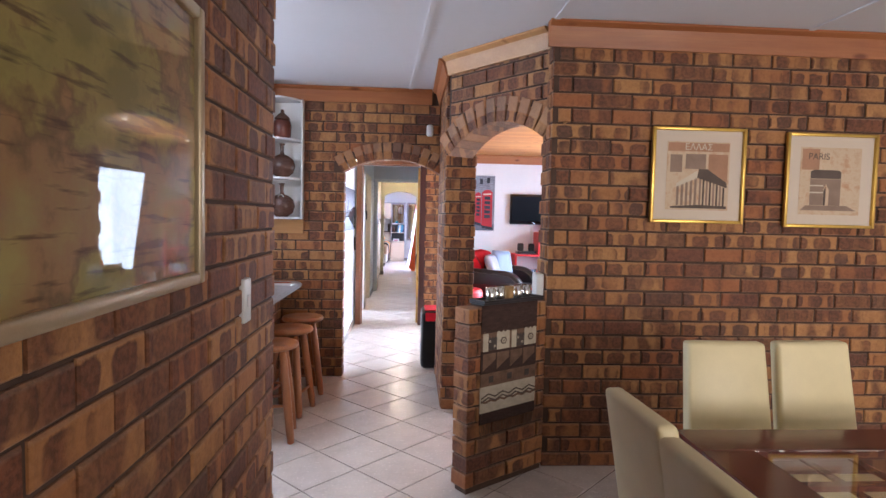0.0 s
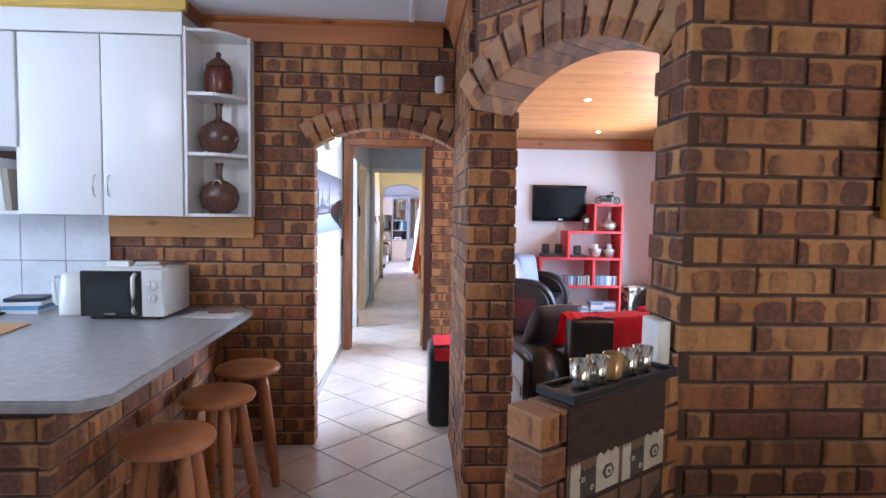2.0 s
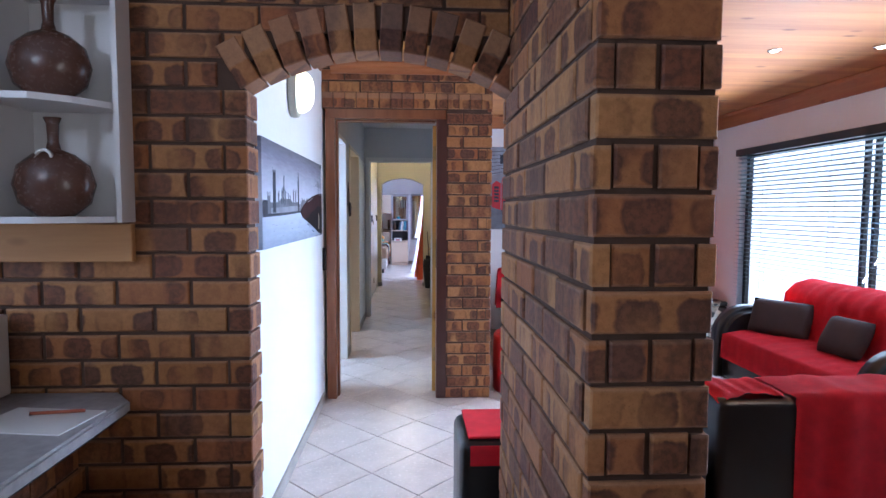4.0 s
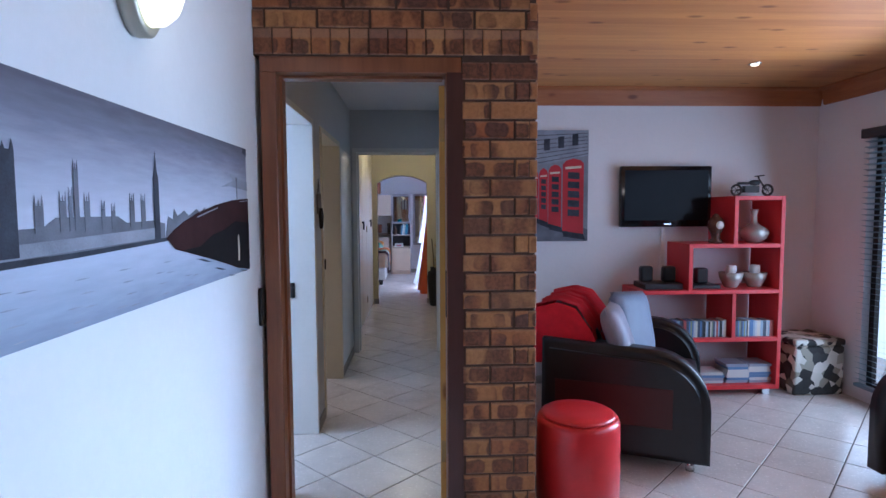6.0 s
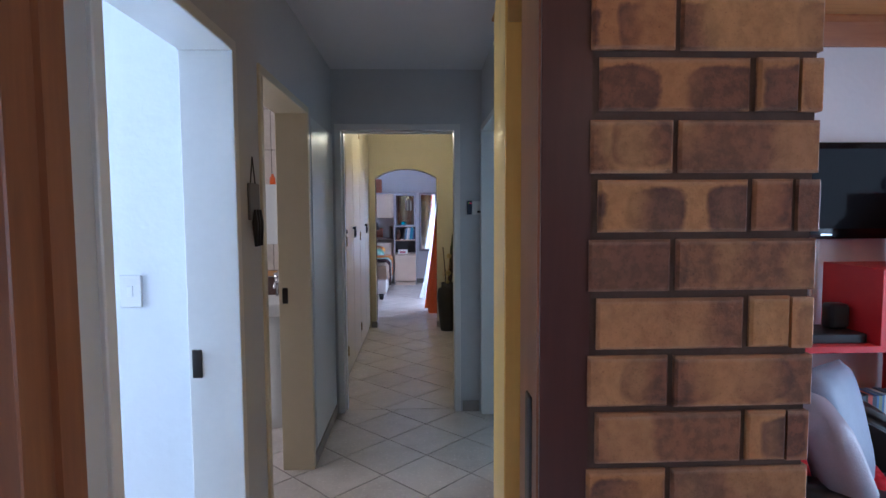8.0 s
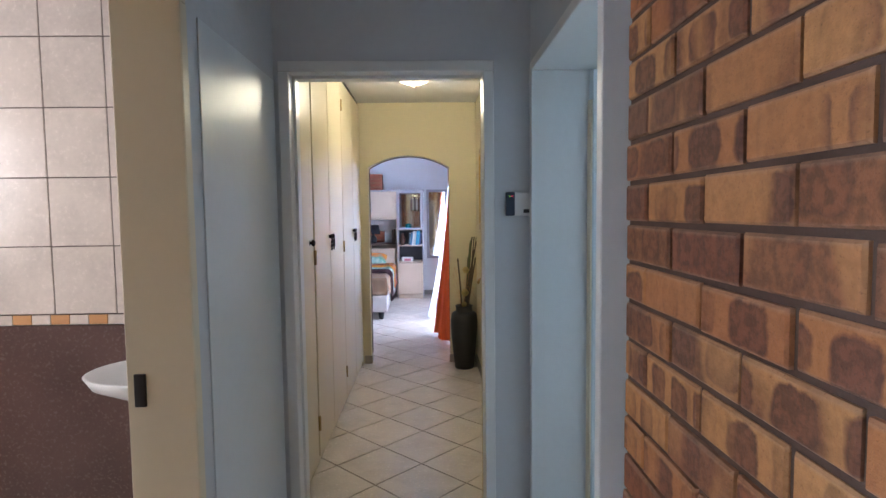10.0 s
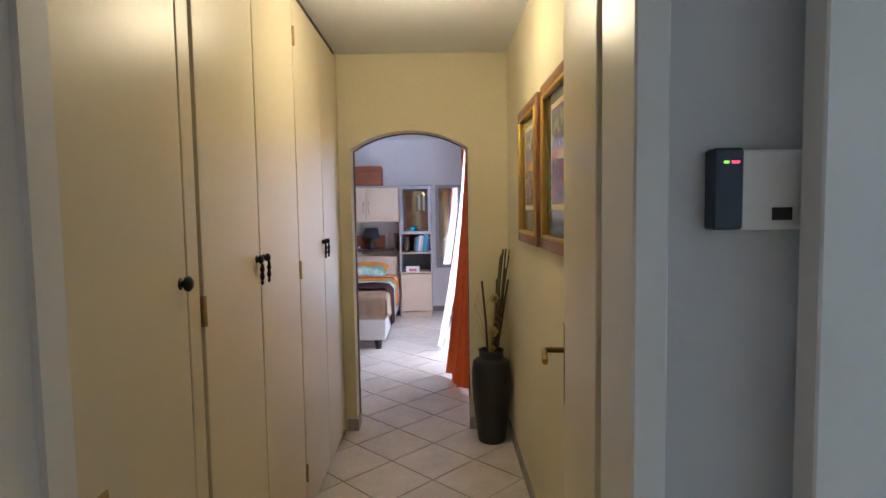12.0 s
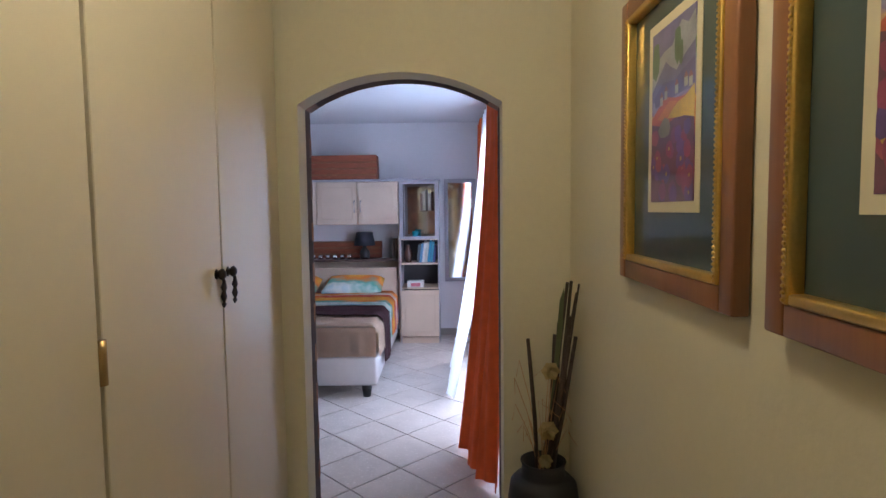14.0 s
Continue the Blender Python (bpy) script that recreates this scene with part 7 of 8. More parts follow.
def landscape(p, px, pz, pw, ph, seed):
    """The painted shapes of a village above a field of flowers, u and v from 0 to 1 over the sheet."""
    rg, layer = random.Random(seed), [0]

    def dab(name, pts, colour, rough=0.45):
        layer[0] += 1
        y = -0.0150 - 0.00002 * layer[0]
        m = plain("paint_%.2f_%.2f_%.2f" % colour, tuple(c * 0.72 + 0.02 for c in colour), rough, 0, 0.40, 90, 0)
        m.node_tree.nodes["Principled BSDF"].inputs["Coat Weight"].default_value = 1.0
        m.node_tree.nodes["Principled BSDF"].inputs["Coat Roughness"].default_value = 0.02
        part(name, extrude_outline([(px + pw * min(0.995, max(0.005, u)), pz + ph * min(0.997, max(0.003, v))) for u, v in pts], y, y + 0.00001), m, p)

    def blob(name, u, v, ru, rv, colour, n=8):
        dab(name, [(u + ru * rg.uniform(0.75, 1.1) * math.cos(6.283 * k / n), v + rv * rg.uniform(0.75, 1.1) * math.sin(6.283 * k / n)) for k in range(n)], colour)

    dab("painted_sky", [(0, 0.68), (1, 0.68), (1, 1), (0, 1)], (0.16, 0.13, 0.34))
    dab("painted_cloud", [(0, 0.66), (1, 0.66), (1, 0.97), (0.85, 0.93), (0.7, 0.97), (0.5, 0.87), (0.3, 0.86), (0, 0.80)], (0.40, 0.42, 0.48))
    dab("painted_hill", [(0, 0.60), (0, 0.66), (0.15, 0.72), (0.35, 0.80), (0.45, 0.76), (0.6, 0.72), (0.8, 0.78), (1, 0.82), (1, 0.58)], (0.15, 0.13, 0.30))
    dab("painted_hill", [(0.05, 0.62), (0.3, 0.69), (0.55, 0.67), (1, 0.74), (1, 0.60), (0.1, 0.56)], (0.10, 0.08, 0.24))
    for u, v, ru, rv in ((0.10, 0.84, 0.11, 0.13), (0.62, 0.86, 0.08, 0.11), (0.70, 0.80, 0.05, 0.08)):
        blob("painted_tree", u, v, ru, rv, (0.06, 0.14, 0.05))
    dab("painted_field", [(0, 0.50), (0.10, 0.53), (0.35, 0.60), (0.6, 0.57), (0.8, 0.56), (1, 0.60), (1, 0.44), (0, 0.44)], (0.55, 0.09, 0.02))
    dab("painted_field", [(0.15, 0.49), (0.45, 0.57), (0.62, 0.55), (0.5, 0.50), (0.3, 0.47)], (0.68, 0.22, 0.02))
    dab("painted_wheat", [(0.40, 0.475), (0.62, 0.54), (0.80, 0.555), (1, 0.60), (1, 0.42), (0.75, 0.45)], (0.75, 0.50, 0.03))
    for u, v in ((0.22, 0.59), (0.33, 0.615), (0.58, 0.62), (0.78, 0.635), (0.88, 0.625)):
        dab("painted_house", [(u, v - 0.03), (u + 0.07, v - 0.03), (u + 0.07, v + 0.02), (u + 0.035, v + 0.045), (u, v + 0.02)], (0.50, 0.50, 0.38))
        dab("painted_roof", [(u - 0.01, v + 0.018), (u + 0.08, v + 0.018), (u + 0.035, v + 0.052)], (0.28, 0.08, 0.08))
    dab("painted_meadow", [(0, 0), (1, 0), (1, 0.43), (0.8, 0.455), (0.55, 0.46), (0.35, 0.43), (0, 0.47)], (0.13, 0.03, 0.07))
    blob("painted_wreath", 0.34, 0.42, 0.15, 0.06, (0.30, 0.30, 0.16))
    for k in range(34):
        u, v = rg.uniform(0.04, 0.96), rg.uniform(0.03, 0.40)
        r = 0.05 + 0.05 * (1 - v)
        blob("painted_flower", u, v, r, r * 0.62, rg.choice(((0.30, 0.03, 0.10), (0.16, 0.05, 0.24), (0.38, 0.06, 0.10), (0.11, 0.05, 0.22), (0.22, 0.04, 0.14))))
        if k % 3 == 0:
            blob("painted_heart", u, v, 0.022, 0.013, (0.65, 0.45, 0.06), 6)


def corridor_picture(y0, w, iw, rng_seed):
    p = thing("framed_painting", "bright landscape painting in a green mat and brown and gold frame", "picture", (1.373, y0 + w, 1.34), -90, "paintings on the corridor wall")
    frame_parts(p, w, 0.68, 0.045, 0.03, PIC_FRAME, "brown moulded frame bar")
    g = 0.045
    for x0, x1, z0, z1 in ((g, g + 0.016, g, 0.68 - g), (w - g - 0.016, w - g, g, 0.68 - g), (g + 0.016, w - g - 0.016, g, g + 0.016), (g + 0.016, w - g - 0.016, 0.68 - g - 0.016, 0.68 - g)):
        part("gold_slip", box(x0, x1, -0.034, -0.004, z0, z1, 0.004, 2), GOLD, p, "ridged gold slip")
    for k in range(62):
        z = g + 0.004 + k * (0.672 - 2 * g) / 62
        for bx in (g + 0.004, w - g - 0.012):
            part("bead", box(bx, bx + 0.008, -0.0375, -0.0342, z, z + 0.006, 0.0015, 1), GOLD, p)
    part("green_mat", box(g + 0.016, w - g - 0.016, -0.012, 0, g + 0.016, 0.68 - g - 0.016), GREEN_MAT, p, "dark green mat")
    part("cream_mat", box(w / 2 - iw / 2 - 0.022, w / 2 + iw / 2 + 0.022, -0.0135, -0.012, 0.165, 0.575), CREAM_MAT, p, "cream mat")
    part("painting", box(w / 2 - iw / 2, w / 2 + iw / 2, -0.0148, -0.0136, 0.187, 0.553), PAINT_A, p, "painted landscape")
    landscape(p, w / 2 - iw / 2, 0.187, iw, 0.366, rng_seed)


corridor_picture(11.75, 0.58, 0.22, 3)
corridor_picture(11.085, 0.575, 0.22, 8)

va = thing("floor_vase", "tall black stoneware floor vase standing on the tiles", "vase", (1.235, 12.86, 0))
part("body", lathe([(0, 0), (0.085, 0), (0.09, 0.01), (0.112, 0.20), (0.127, 0.38), (0.128, 0.46), (0.119, 0.522), (0.104, 0.538), (0.084, 0.543), (0.079, 0.552), (0.077, 0.588), (0.083, 0.602), (0.075, 0.602), (0.068, 0.56), (0.055, 0.5), (0, 0.47)], 40), STONEWARE, va)
BAMBOO = plain("dark_cane", (0.05, 0.028, 0.018), 0.6, 0, 0.4, 40, 0.3)
st_ = thing("dried_stems", "dark dried canes with pale paper flowers standing in the vase", "plant", (1.235, 12.86, 0.4705))
rg = random.Random(21)
for i, (dx, dy, hh, rr) in enumerate(((-0.055, 0.0, 0.58, 0.008), (0.045, 0.02, 0.59, 0.008), (0.082, -0.02, 0.785, 0.007), (0.104, 0.02, 0.785, 0.007), (0.120, -0.03, 0.78, 0.004), (0.126, 0.03, 0.74, 0.006), (0.112, -0.02, 0.59, 0.008), (0.065, 0.04, 0.63, 0.010), (0.085, -0.05, 0.60, 0.009), (0.095, 0.0, 0.66, 0.010))):
    b0 = Vector((rg.uniform(-0.025, 0.025), rg.uniform(-0.025, 0.025), 0.0))
    t0 = Vector((dx, dy, hh))
    part("cane", tube([b0, b0.lerp(t0, 0.5) + Vector((0.006, 0, 0)), t0], [rr, rr, rr * 0.85], 8), BAMBOO, st_)
part("leaf", extrude_outline([(0.018, 0.30), (0.040, 0.55), (0.055, 0.72), (0.070, 0.765), (0.074, 0.70), (0.050, 0.48)], -0.02, -0.018), plain("dry_green", (0.10, 0.12, 0.05), 0.7), st_, "dry green leaf")
bm = bmesh.new()
for i in range(16):
    a = rg.uniform(0, 6.28)
    r = rg.uniform(0.05, 0.13)
    h = rg.uniform(0.25, 0.5)
    tube([(0, 0, 0.05), (r * 0.6 * math.cos(a), r * 0.4 * math.sin(a), h * 0.7), (r * 1.1 * math.cos(a), r * 0.5 * math.sin(a), h), (r * 1.2 * math.cos(a + 0.5), r * 0.5 * math.sin(a), h - 0.06)], 0.0012, 4, bm, False)
tagged(part("twig", bm, PINE_PALE, st_, "thin curled straw twigs"), kind="stuff")
for cx, cz, rr in ((0.018, 0.475, 0.036), (0.008, 0.26, 0.040), (0.0, 0.15, 0.028)):
    bm = bmesh.new()
    for ring_, (n, r0, tilt) in enumerate(((6, rr, 0.2), (6, rr * 0.75, 0.6), (5, rr * 0.5, 1.0))):
        for k in range(n):
            a = 2 * math.pi * k / n + ring_ * 0.5
            c, s_ = math.cos(a), math.sin(a)
            tip = Vector((c * r0 * math.cos(tilt), -0.02 - 0.02 * ring_ - r0 * 0.4 * math.sin(tilt), s_ * r0 * math.cos(tilt)))
            sd = Vector((-s_, 0, c)) * r0 * 0.5
            vs_ = [bm.verts.new(v) for v in (Vector((0, -0.015, 0)), tip * 0.6 + sd, tip, tip * 0.6 - sd)]
            bm.faces.new(vs_)
    bmesh.ops.solidify(bm, geom=bm.faces[:], thickness=0.0015)
    bm.transform(Matrix.Translation((cx, -0.03, cz)))
    part("flower", bm, plain("paper_flower", (0.62, 0.48, 0.22), 0.8, 0, 0.15, 60, 0.2), st_, "pale yellow paper flower")

# bricks lining the bedroom side of the arch
ar = struct(part("arch_lining", boxes((BX0 - 0.1, BX0 + 0.001, Y_ARCH2 + 0.121, Y_ARCH2 + 0.20, 0, 1.9), (BX1 - 0.001, BX1 + 0.1, Y_ARCH2 + 0.121, Y_ARCH2 + 0.20, 0, 1.9)), MORTAR), "face brick edge on the bedroom side of the arch")

for outline in ([(-0.5, 0), (BX0 - 0.1, 0), (BX0 - 0.1, 1.9), (-0.5, 1.9)], [(BX1 + 0.1, 0), (1.345, 0), (1.345, 1.9), (BX1 + 0.1, 1.9)], [(-0.5, 1.901), (BX0, 1.901), (BX0, 1.93)] + b_pts[1:-1] + [(BX1, 1.93), (BX1, 1.901), (1.345, 1.901), (1.345, H - 0.002), (-0.5, H - 0.002)]):
    part("mortar_bed", extrude_outline(outline, Y_ARCH2 + 0.121, Y_ARCH2 + 0.20), MORTAR, ar)


def hole_b(u, z):
    """The arch's opening on the bedroom side, u from x = 1.34."""
    x0, x1 = 1.34 - BX1, 1.34 - BX0
    if z < 1.93:
        return (x0, x1)
    d = (b_r + 0.12) ** 2 - (z - b_cz) ** 2
    return ((x0 + x1) / 2 - math.sqrt(d), (x0 + x1) / 2 + math.sqrt(d)) if d > 0 else None


brick_face(ar, (1.34, Y_ARCH2 + 0.21), (-0.5, Y_ARCH2 + 0.21), 0, 2.5, hole_b, 0, 0, 0.04)

# ---- bedroom ----
bed = thing("bed", "single bed with a pale grey base on dark block feet", "bed", (-0.47, 15.32, 0))
BW = 0.78
part("base", box(-BW, BW, 0, 1.95, 0.10, 0.34, 0.02, 2), plain("pale_grey_cloth", (0.55, 0.53, 0.52), 0.8, 0, 0.06, 40, 0.3), bed)
part("mattress", box(-BW, BW, 0.01, 1.95, 0.341, 0.55, 0.05, 3), plain("mattress_cloth", (0.6, 0.52, 0.42), 0.85), bed)
for x in (-BW + 0.06, BW - 0.09):
    for y in (0.06, 1.85):
        part("foot", lathe([(0.032, 0), (0.045, 0.10)], 12, (x, y, 0)), BLACK_PLASTIC, bed, "black block foot")
part("headboard", box(-BW, BW, 1.96, 1.99, 0.3, 0.86, 0.005, 1), BEIGE_UNIT, bed)
SIDE = [(-BW - 0.01, 0.36), (-BW - 0.01, 0.55), (-BW + 0.03, 0.585), (0, 0.59), (BW - 0.03, 0.585), (BW + 0.012, 0.54), (BW + 0.02, 0.33)]


def bed_cover(name, label, y0, y1, material, lift, low, folds, seed):
    t = thing(name, label, "bedding", (-0.47, 15.32, 0))
    prof = [(a, (b if b > 0.45 else low) + lift) for a, b in SIDE]
    bm = drape(prof, y0, y1, Matrix(((0, 1, 0, 0), (1, 0, 0, 0), (0, 0, 1, 0), (0, 0, 0, 1))), folds, seed, 0.008 + lift * 0.2, 0.02)
    part("cloth", bm, material, t)
    return t


BEIGE_CLOTH = plain("beige_sheet", (0.60, 0.44, 0.32), 0.85, 0, 0.1, 20, 0.4)
QUILT = Nodes("striped_quilt", 0.85)
_v = QUILT.coords((1, 1, 1))
_s = QUILT.t.nodes.new("ShaderNodeSeparateXYZ")
QUILT.link(_v, _s.inputs[0])
_n = QUILT.noise(_v, 3.0, 3)
_f = QUILT.math("FRACT", QUILT.math("ADD", QUILT.math("MULTIPLY", _s.outputs[1], 1.0), QUILT.math("MULTIPLY", _n, 0.55)))
QUILT.color(QUILT.ramp(_f, [(0.0, (0.10, 0.42, 0.55)), (0.12, (0.65, 0.68, 0.62)), (0.2, (0.12, 0.38, 0.30)), (0.3, (0.75, 0.22, 0.03)), (0.42, (0.78, 0.42, 0.05)), (0.55, (0.6, 0.08, 0.05)), (0.66, (0.72, 0.65, 0.55)), (0.78, (0.80, 0.30, 0.04)), (0.9, (0.35, 0.06, 0.10)), (1.0, (0.12, 0.30, 0.5))]))
bed_cover("bed_sheet", "crumpled beige sheet over the foot of the bed", 0.0, 0.75, BEIGE_CLOTH, 0.0, 0.33, 9, 2)
bm = cushion(1.5, 0.1, 0.24)
sh = thing("sheet_front", "beige sheet hanging down the foot end of the bed", "bedding", (-0.47, 15.315, 0))
bm = drape([(-0.012, 0.585), (-0.02, 0.50), (-0.02, 0.34)], -BW, BW, Matrix.Identity(4), 12, 6, 0.01, 0.015)
part("cloth", bm, BEIGE_CLOTH, sh)
bed_cover("brown_blanket", "dark brown blanket folded across the bed", 0.35, 0.80, plain("brown_fleece", (0.07, 0.025, 0.03), 0.9, 0, 0.2, 60, 0.4), 0.022, 0.16, 4, 7)
bed_cover("quilt", "crumpled multicoloured quilt with orange, blue and green stripes", 0.76, 1.62, QUILT.m, 0.035, 0.26, 6, 12)
for x in (-0.35, 0.35):
    pl = thing("bed_pillow", "plump pillow in a colourful cover at the head of the bed", "pillow", (-0.55 + x, 16.98, 0.60), 0, "pillows on the bed")
    pl.matrix_world = pose(-0.49 + x, 17.0, 0.62, 16, 0, 0)
    part("cover", cushion(0.68, 0.42, 0.16), QUILT.m, pl)

unit = thing("bedroom_wall_unit", "limed beige wall unit bridging the bed, with glazed and open shelves", "wall unit", (0.35, 17.20, 0))
UB = 0.018
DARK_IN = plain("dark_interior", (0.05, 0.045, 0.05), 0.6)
GREYT = plain("grey_trim", (0.36, 0.34, 0.37), 0.5, 0, 0.1, 30, 0.1)
part("side", box(0.0, UB, 0, 0.40, 0.0, 1.86, 0.002, 1), GREYT, unit)
part("side", box(0.432, 0.45, 0, 0.40, 0.0, 1.86, 0.002, 1), GREYT, unit)
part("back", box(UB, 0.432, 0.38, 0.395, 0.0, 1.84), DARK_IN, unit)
for z in (0.05, 0.62, 0.90, 1.18):
    part("shelf", box(UB, 0.432, 0.002, 0.38, z, z + 0.018, 0.002, 1), BEIGE_UNIT, unit)
part("top", box(-1.9, 0.47, -0.015, 0.40, 1.842, 1.868, 0.004, 1), GREYT, unit)
d = part("door", box(0.01, 0.44, -0.02, -0.002, 0.08, 0.61, 0.003, 1), BEIGE_UNIT, unit)
part("door_panel", box(0.055, 0.395, -0.026, -0.0205, 0.14, 0.55, 0.004, 1), BEIGE_UNIT, d)
part("plinth", box(0.01, 0.44, 0.0, 0.02, 0, 0.049), BEIGE_UNIT, unit)
part("glass_door_frame", boxes((0.01, 0.045, -0.018, -0.002, 1.19, 1.84), (0.405, 0.44, -0.018, -0.002, 1.19, 1.84), (0.045, 0.405, -0.018, -0.002, 1.19, 1.22), (0.045, 0.405, -0.018, -0.002, 1.81, 1.84)), GREYT, unit)
part("glass_shelf", box(UB, 0.432, 0.02, 0.37, 1.50, 1.508), GLASS, unit)
_MIR = plain("mirror", (0.8, 0.8, 0.8), 0.02, 1.0, 0.01, 10, 0)
part("mirror_back", box(0.03, 0.42, 0.36, 0.372, 1.2, 1.83), _MIR, unit, "mirrored back of the glazed shelf")
part("bridge_body", box(-1.9, 0.0, 0.02, 0.40, 1.36, 1.842), BEIGE_UNIT, unit)
for i in range(4):
    x1 = -0.01 - 0.46 * i
    d = part("bridge_door", box(x1 - 0.45, x1, 0.0, 0.018, 1.365, 1.835, 0.003, 1), BEIGE_UNIT, unit)
    part("door_panel", box(x1 - 0.40, x1 - 0.05, -0.006, -0.0005, 1.42, 1.78, 0.004, 1), BEIGE_UNIT, d)
    hx = x1 - 0.42 if i % 2 == 0 else x1 - 0.03
    part("handle", tube([(hx, -0.001, 1.50), (hx, -0.025, 1.52), (hx, -0.025, 1.61), (hx, -0.001, 1.63)], 0.006), GREYT, d, "bowed grey handle")
part("night_shelf", box(-1.9, 0.0, 0.15, 0.40, 0.93, 0.955, 0.004, 1), plain("walnut", (0.10, 0.06, 0.05), 0.4), unit, "dark headboard shelf")
part("lower_panel", box(-1.9, -0.001, 0.35, 0.40, 0.3, 0.93), BEIGE_UNIT, unit)
part("side", box(-0.018, -0.0005, 0.05, 0.40, 0.0, 1.36), BEIGE_UNIT, unit)
for i, (c, h) in enumerate((((0.08, 0.1, 0.12), 0.2), ((0.10, 0.25, 0.42), 0.22), ((0.75, 0.75, 0.72), 0.24), ((0.6, 0.6, 0.55), 0.23), ((0.05, 0.3, 0.5), 0.25), ((0.08, 0.35, 0.5), 0.24), ((0.1, 0.12, 0.3), 0.2))):
    book(0.55 + i * 0.031, 17.28, 0.9185, 0.026, h, 0.16, c, 0.12, "books in the wall unit", "book leaning on the wall unit shelf")
for i in range(3, 8):
    c = ((0.45, 0.4, 0.3), (0.1, 0.08, 0.06), (0.6, 0.55, 0.45), (0.2, 0.12, 0.08))[i % 4]
    book(0.50 + i * 0.032, 17.32, 1.5085 if i % 2 else 1.5085, 0.026, 0.2 + 0.02 * (i % 3), 0.15, c, 0, "books behind the glass", "old book standing behind the glass door")
fg = thing("carved_ornament", "small dark carved ornament on the wall unit shelf", "ornament", (0.44, 17.32, 0.9185))
part("body", lathe([(0, 0), (0.04, 0), (0.03, 0.03), (0.05, 0.08), (0.04, 0.13), (0.02, 0.16), (0.03, 0.19), (0, 0.21)], 16), CERAMIC, fg)
mg = thing("blue_mug", "turquoise mug on the wall unit shelf", "mug", (0.53, 17.26, 1.1985))
part("body", lathe([(0, 0), (0.035, 0), (0.038, 0.08), (0.033, 0.08), (0.03, 0.01), (0, 0.01)], 18), plain("turquoise_glaze", (0.02, 0.32, 0.45), 0.25), mg)
part("handle", tube([(0.036, 0, 0.065), (0.058, 0, 0.06), (0.058, 0, 0.025), (0.036, 0, 0.018)], 0.005), bpy.data.materials["turquoise_glaze"], mg)
tb = thing("tissue_box", "small white and pink tissue box on the wall unit shelf", "box", (0.52, 17.27, 0.6385))
part("carton", box(-0.09, 0.1, -0.05, 0.06, 0, 0.075, 0.003, 1), WHITE_GLOSS, tb)
part("print", box(-0.05, 0.06, -0.0515, -0.0503, 0.01, 0.05), plain("pink_print", (0.5, 0.15, 0.2), 0.6), tb, "pink printed label")
WICKER = plain("red_wicker", (0.24, 0.06, 0.025), 0.6, 0, 0.3, 90, 0.6, stretch=(1, 1, 4))
for nm, z0, z1, yy in (("wicker_case", 1.869, 2.14, 17.3), ("wicker_case", 1.02, 1.22, 17.5)):
    wc = thing(nm, "long reddish brown woven case on the wall unit" if z0 > 1.5 else "reddish brown woven panel behind the bed", "case", (-0.55, yy, z0))
    part("body", box(-0.78, 0.66, -0.1 if z0 > 1.5 else 0.05, 0.1, 0, z1 - z0, 0.01, 2), WICKER, wc)
    for k in range(3):
        part("weave_band", box(-0.78, 0.66, (-0.104 if z0 > 1.5 else 0.046), (-0.1002 if z0 > 1.5 else 0.0498), 0.04 + k * 0.07, 0.06 + k * 0.07), FRAME_WOOD, wc)
bpy.data.objects["wicker_case.001"].location.z = 0.9555
bl_ = thing("bedside_lamp", "small lamp with a black shade and a round black base", "lamp", (-0.08, 17.45, 0.9555))
bl_.scale = (1.25, 1.25, 1.25)
part("base", lathe([(0, 0), (0.04, 0), (0.05, 0.03), (0.045, 0.07), (0.02, 0.10), (0.012, 0.13), (0, 0.13)], 24), BLACK_PLASTIC, bl_)
part("shade", lathe([(0.10, 0.125), (0.075, 0.25), (0.072, 0.25), (0.097, 0.125)], 28), plain("black_cloth", (0.02, 0.02, 0.03), 0.8), bl_, "black tapered shade")
for i in range(6):
    tl = thing("tealight", "small clear tealight glass on the dark headboard shelf", "candle holder", (-0.68 + 0.085 * i, 17.42, 0.9555), 0, "tealights on the headboard shelf")
    part("cup", lathe([(0, 0), (0.025, 0), (0.03, 0.05), (0.026, 0.05), (0.02, 0.01), (0, 0.01)], 14), CHROME, tl)
for x, c in ((0.265, (0.08, 0.05, 0.03)), (0.297, (0.12, 0.07, 0.04))):
    book(x, 17.36, 0.9555, 0.028, 0.24, 0.17, c, 0, "dark books by the bed", "dark book standing on the headboard shelf")
mr = thing("wall_mirror", "tall narrow mirror in a grey limed frame on the bedroom wall", "mirror", (0.86, 17.57, 0.66))
part("frame", boxes((0, 0.045, 0, 0.045, 0, 1.22), (0.33, 0.375, 0, 0.045, 0, 1.22), (0.045, 0.33, 0, 0.045, 0, 0.045), (0.045, 0.33, 0, 0.045, 1.175, 1.22), bevel=0.003), GREYT, mr)
part("mirror_glass", box(0.045, 0.33, 0.02, 0.026, 0.045, 1.175), _MIR, mr)
fs = thing("fan_stand", "round white base of a stand by the bedroom wall", "stand", (1.07, 17.35, 0))
part("base", lathe([(0, 0), (0.11, 0), (0.10, 0.02), (0.02, 0.03), (0, 0.03)], 28), WHITE_GLOSS, fs)
part("pole", tube([(0, 0, 0.03), (0, 0, 0.5)], 0.01), GREYT, fs)


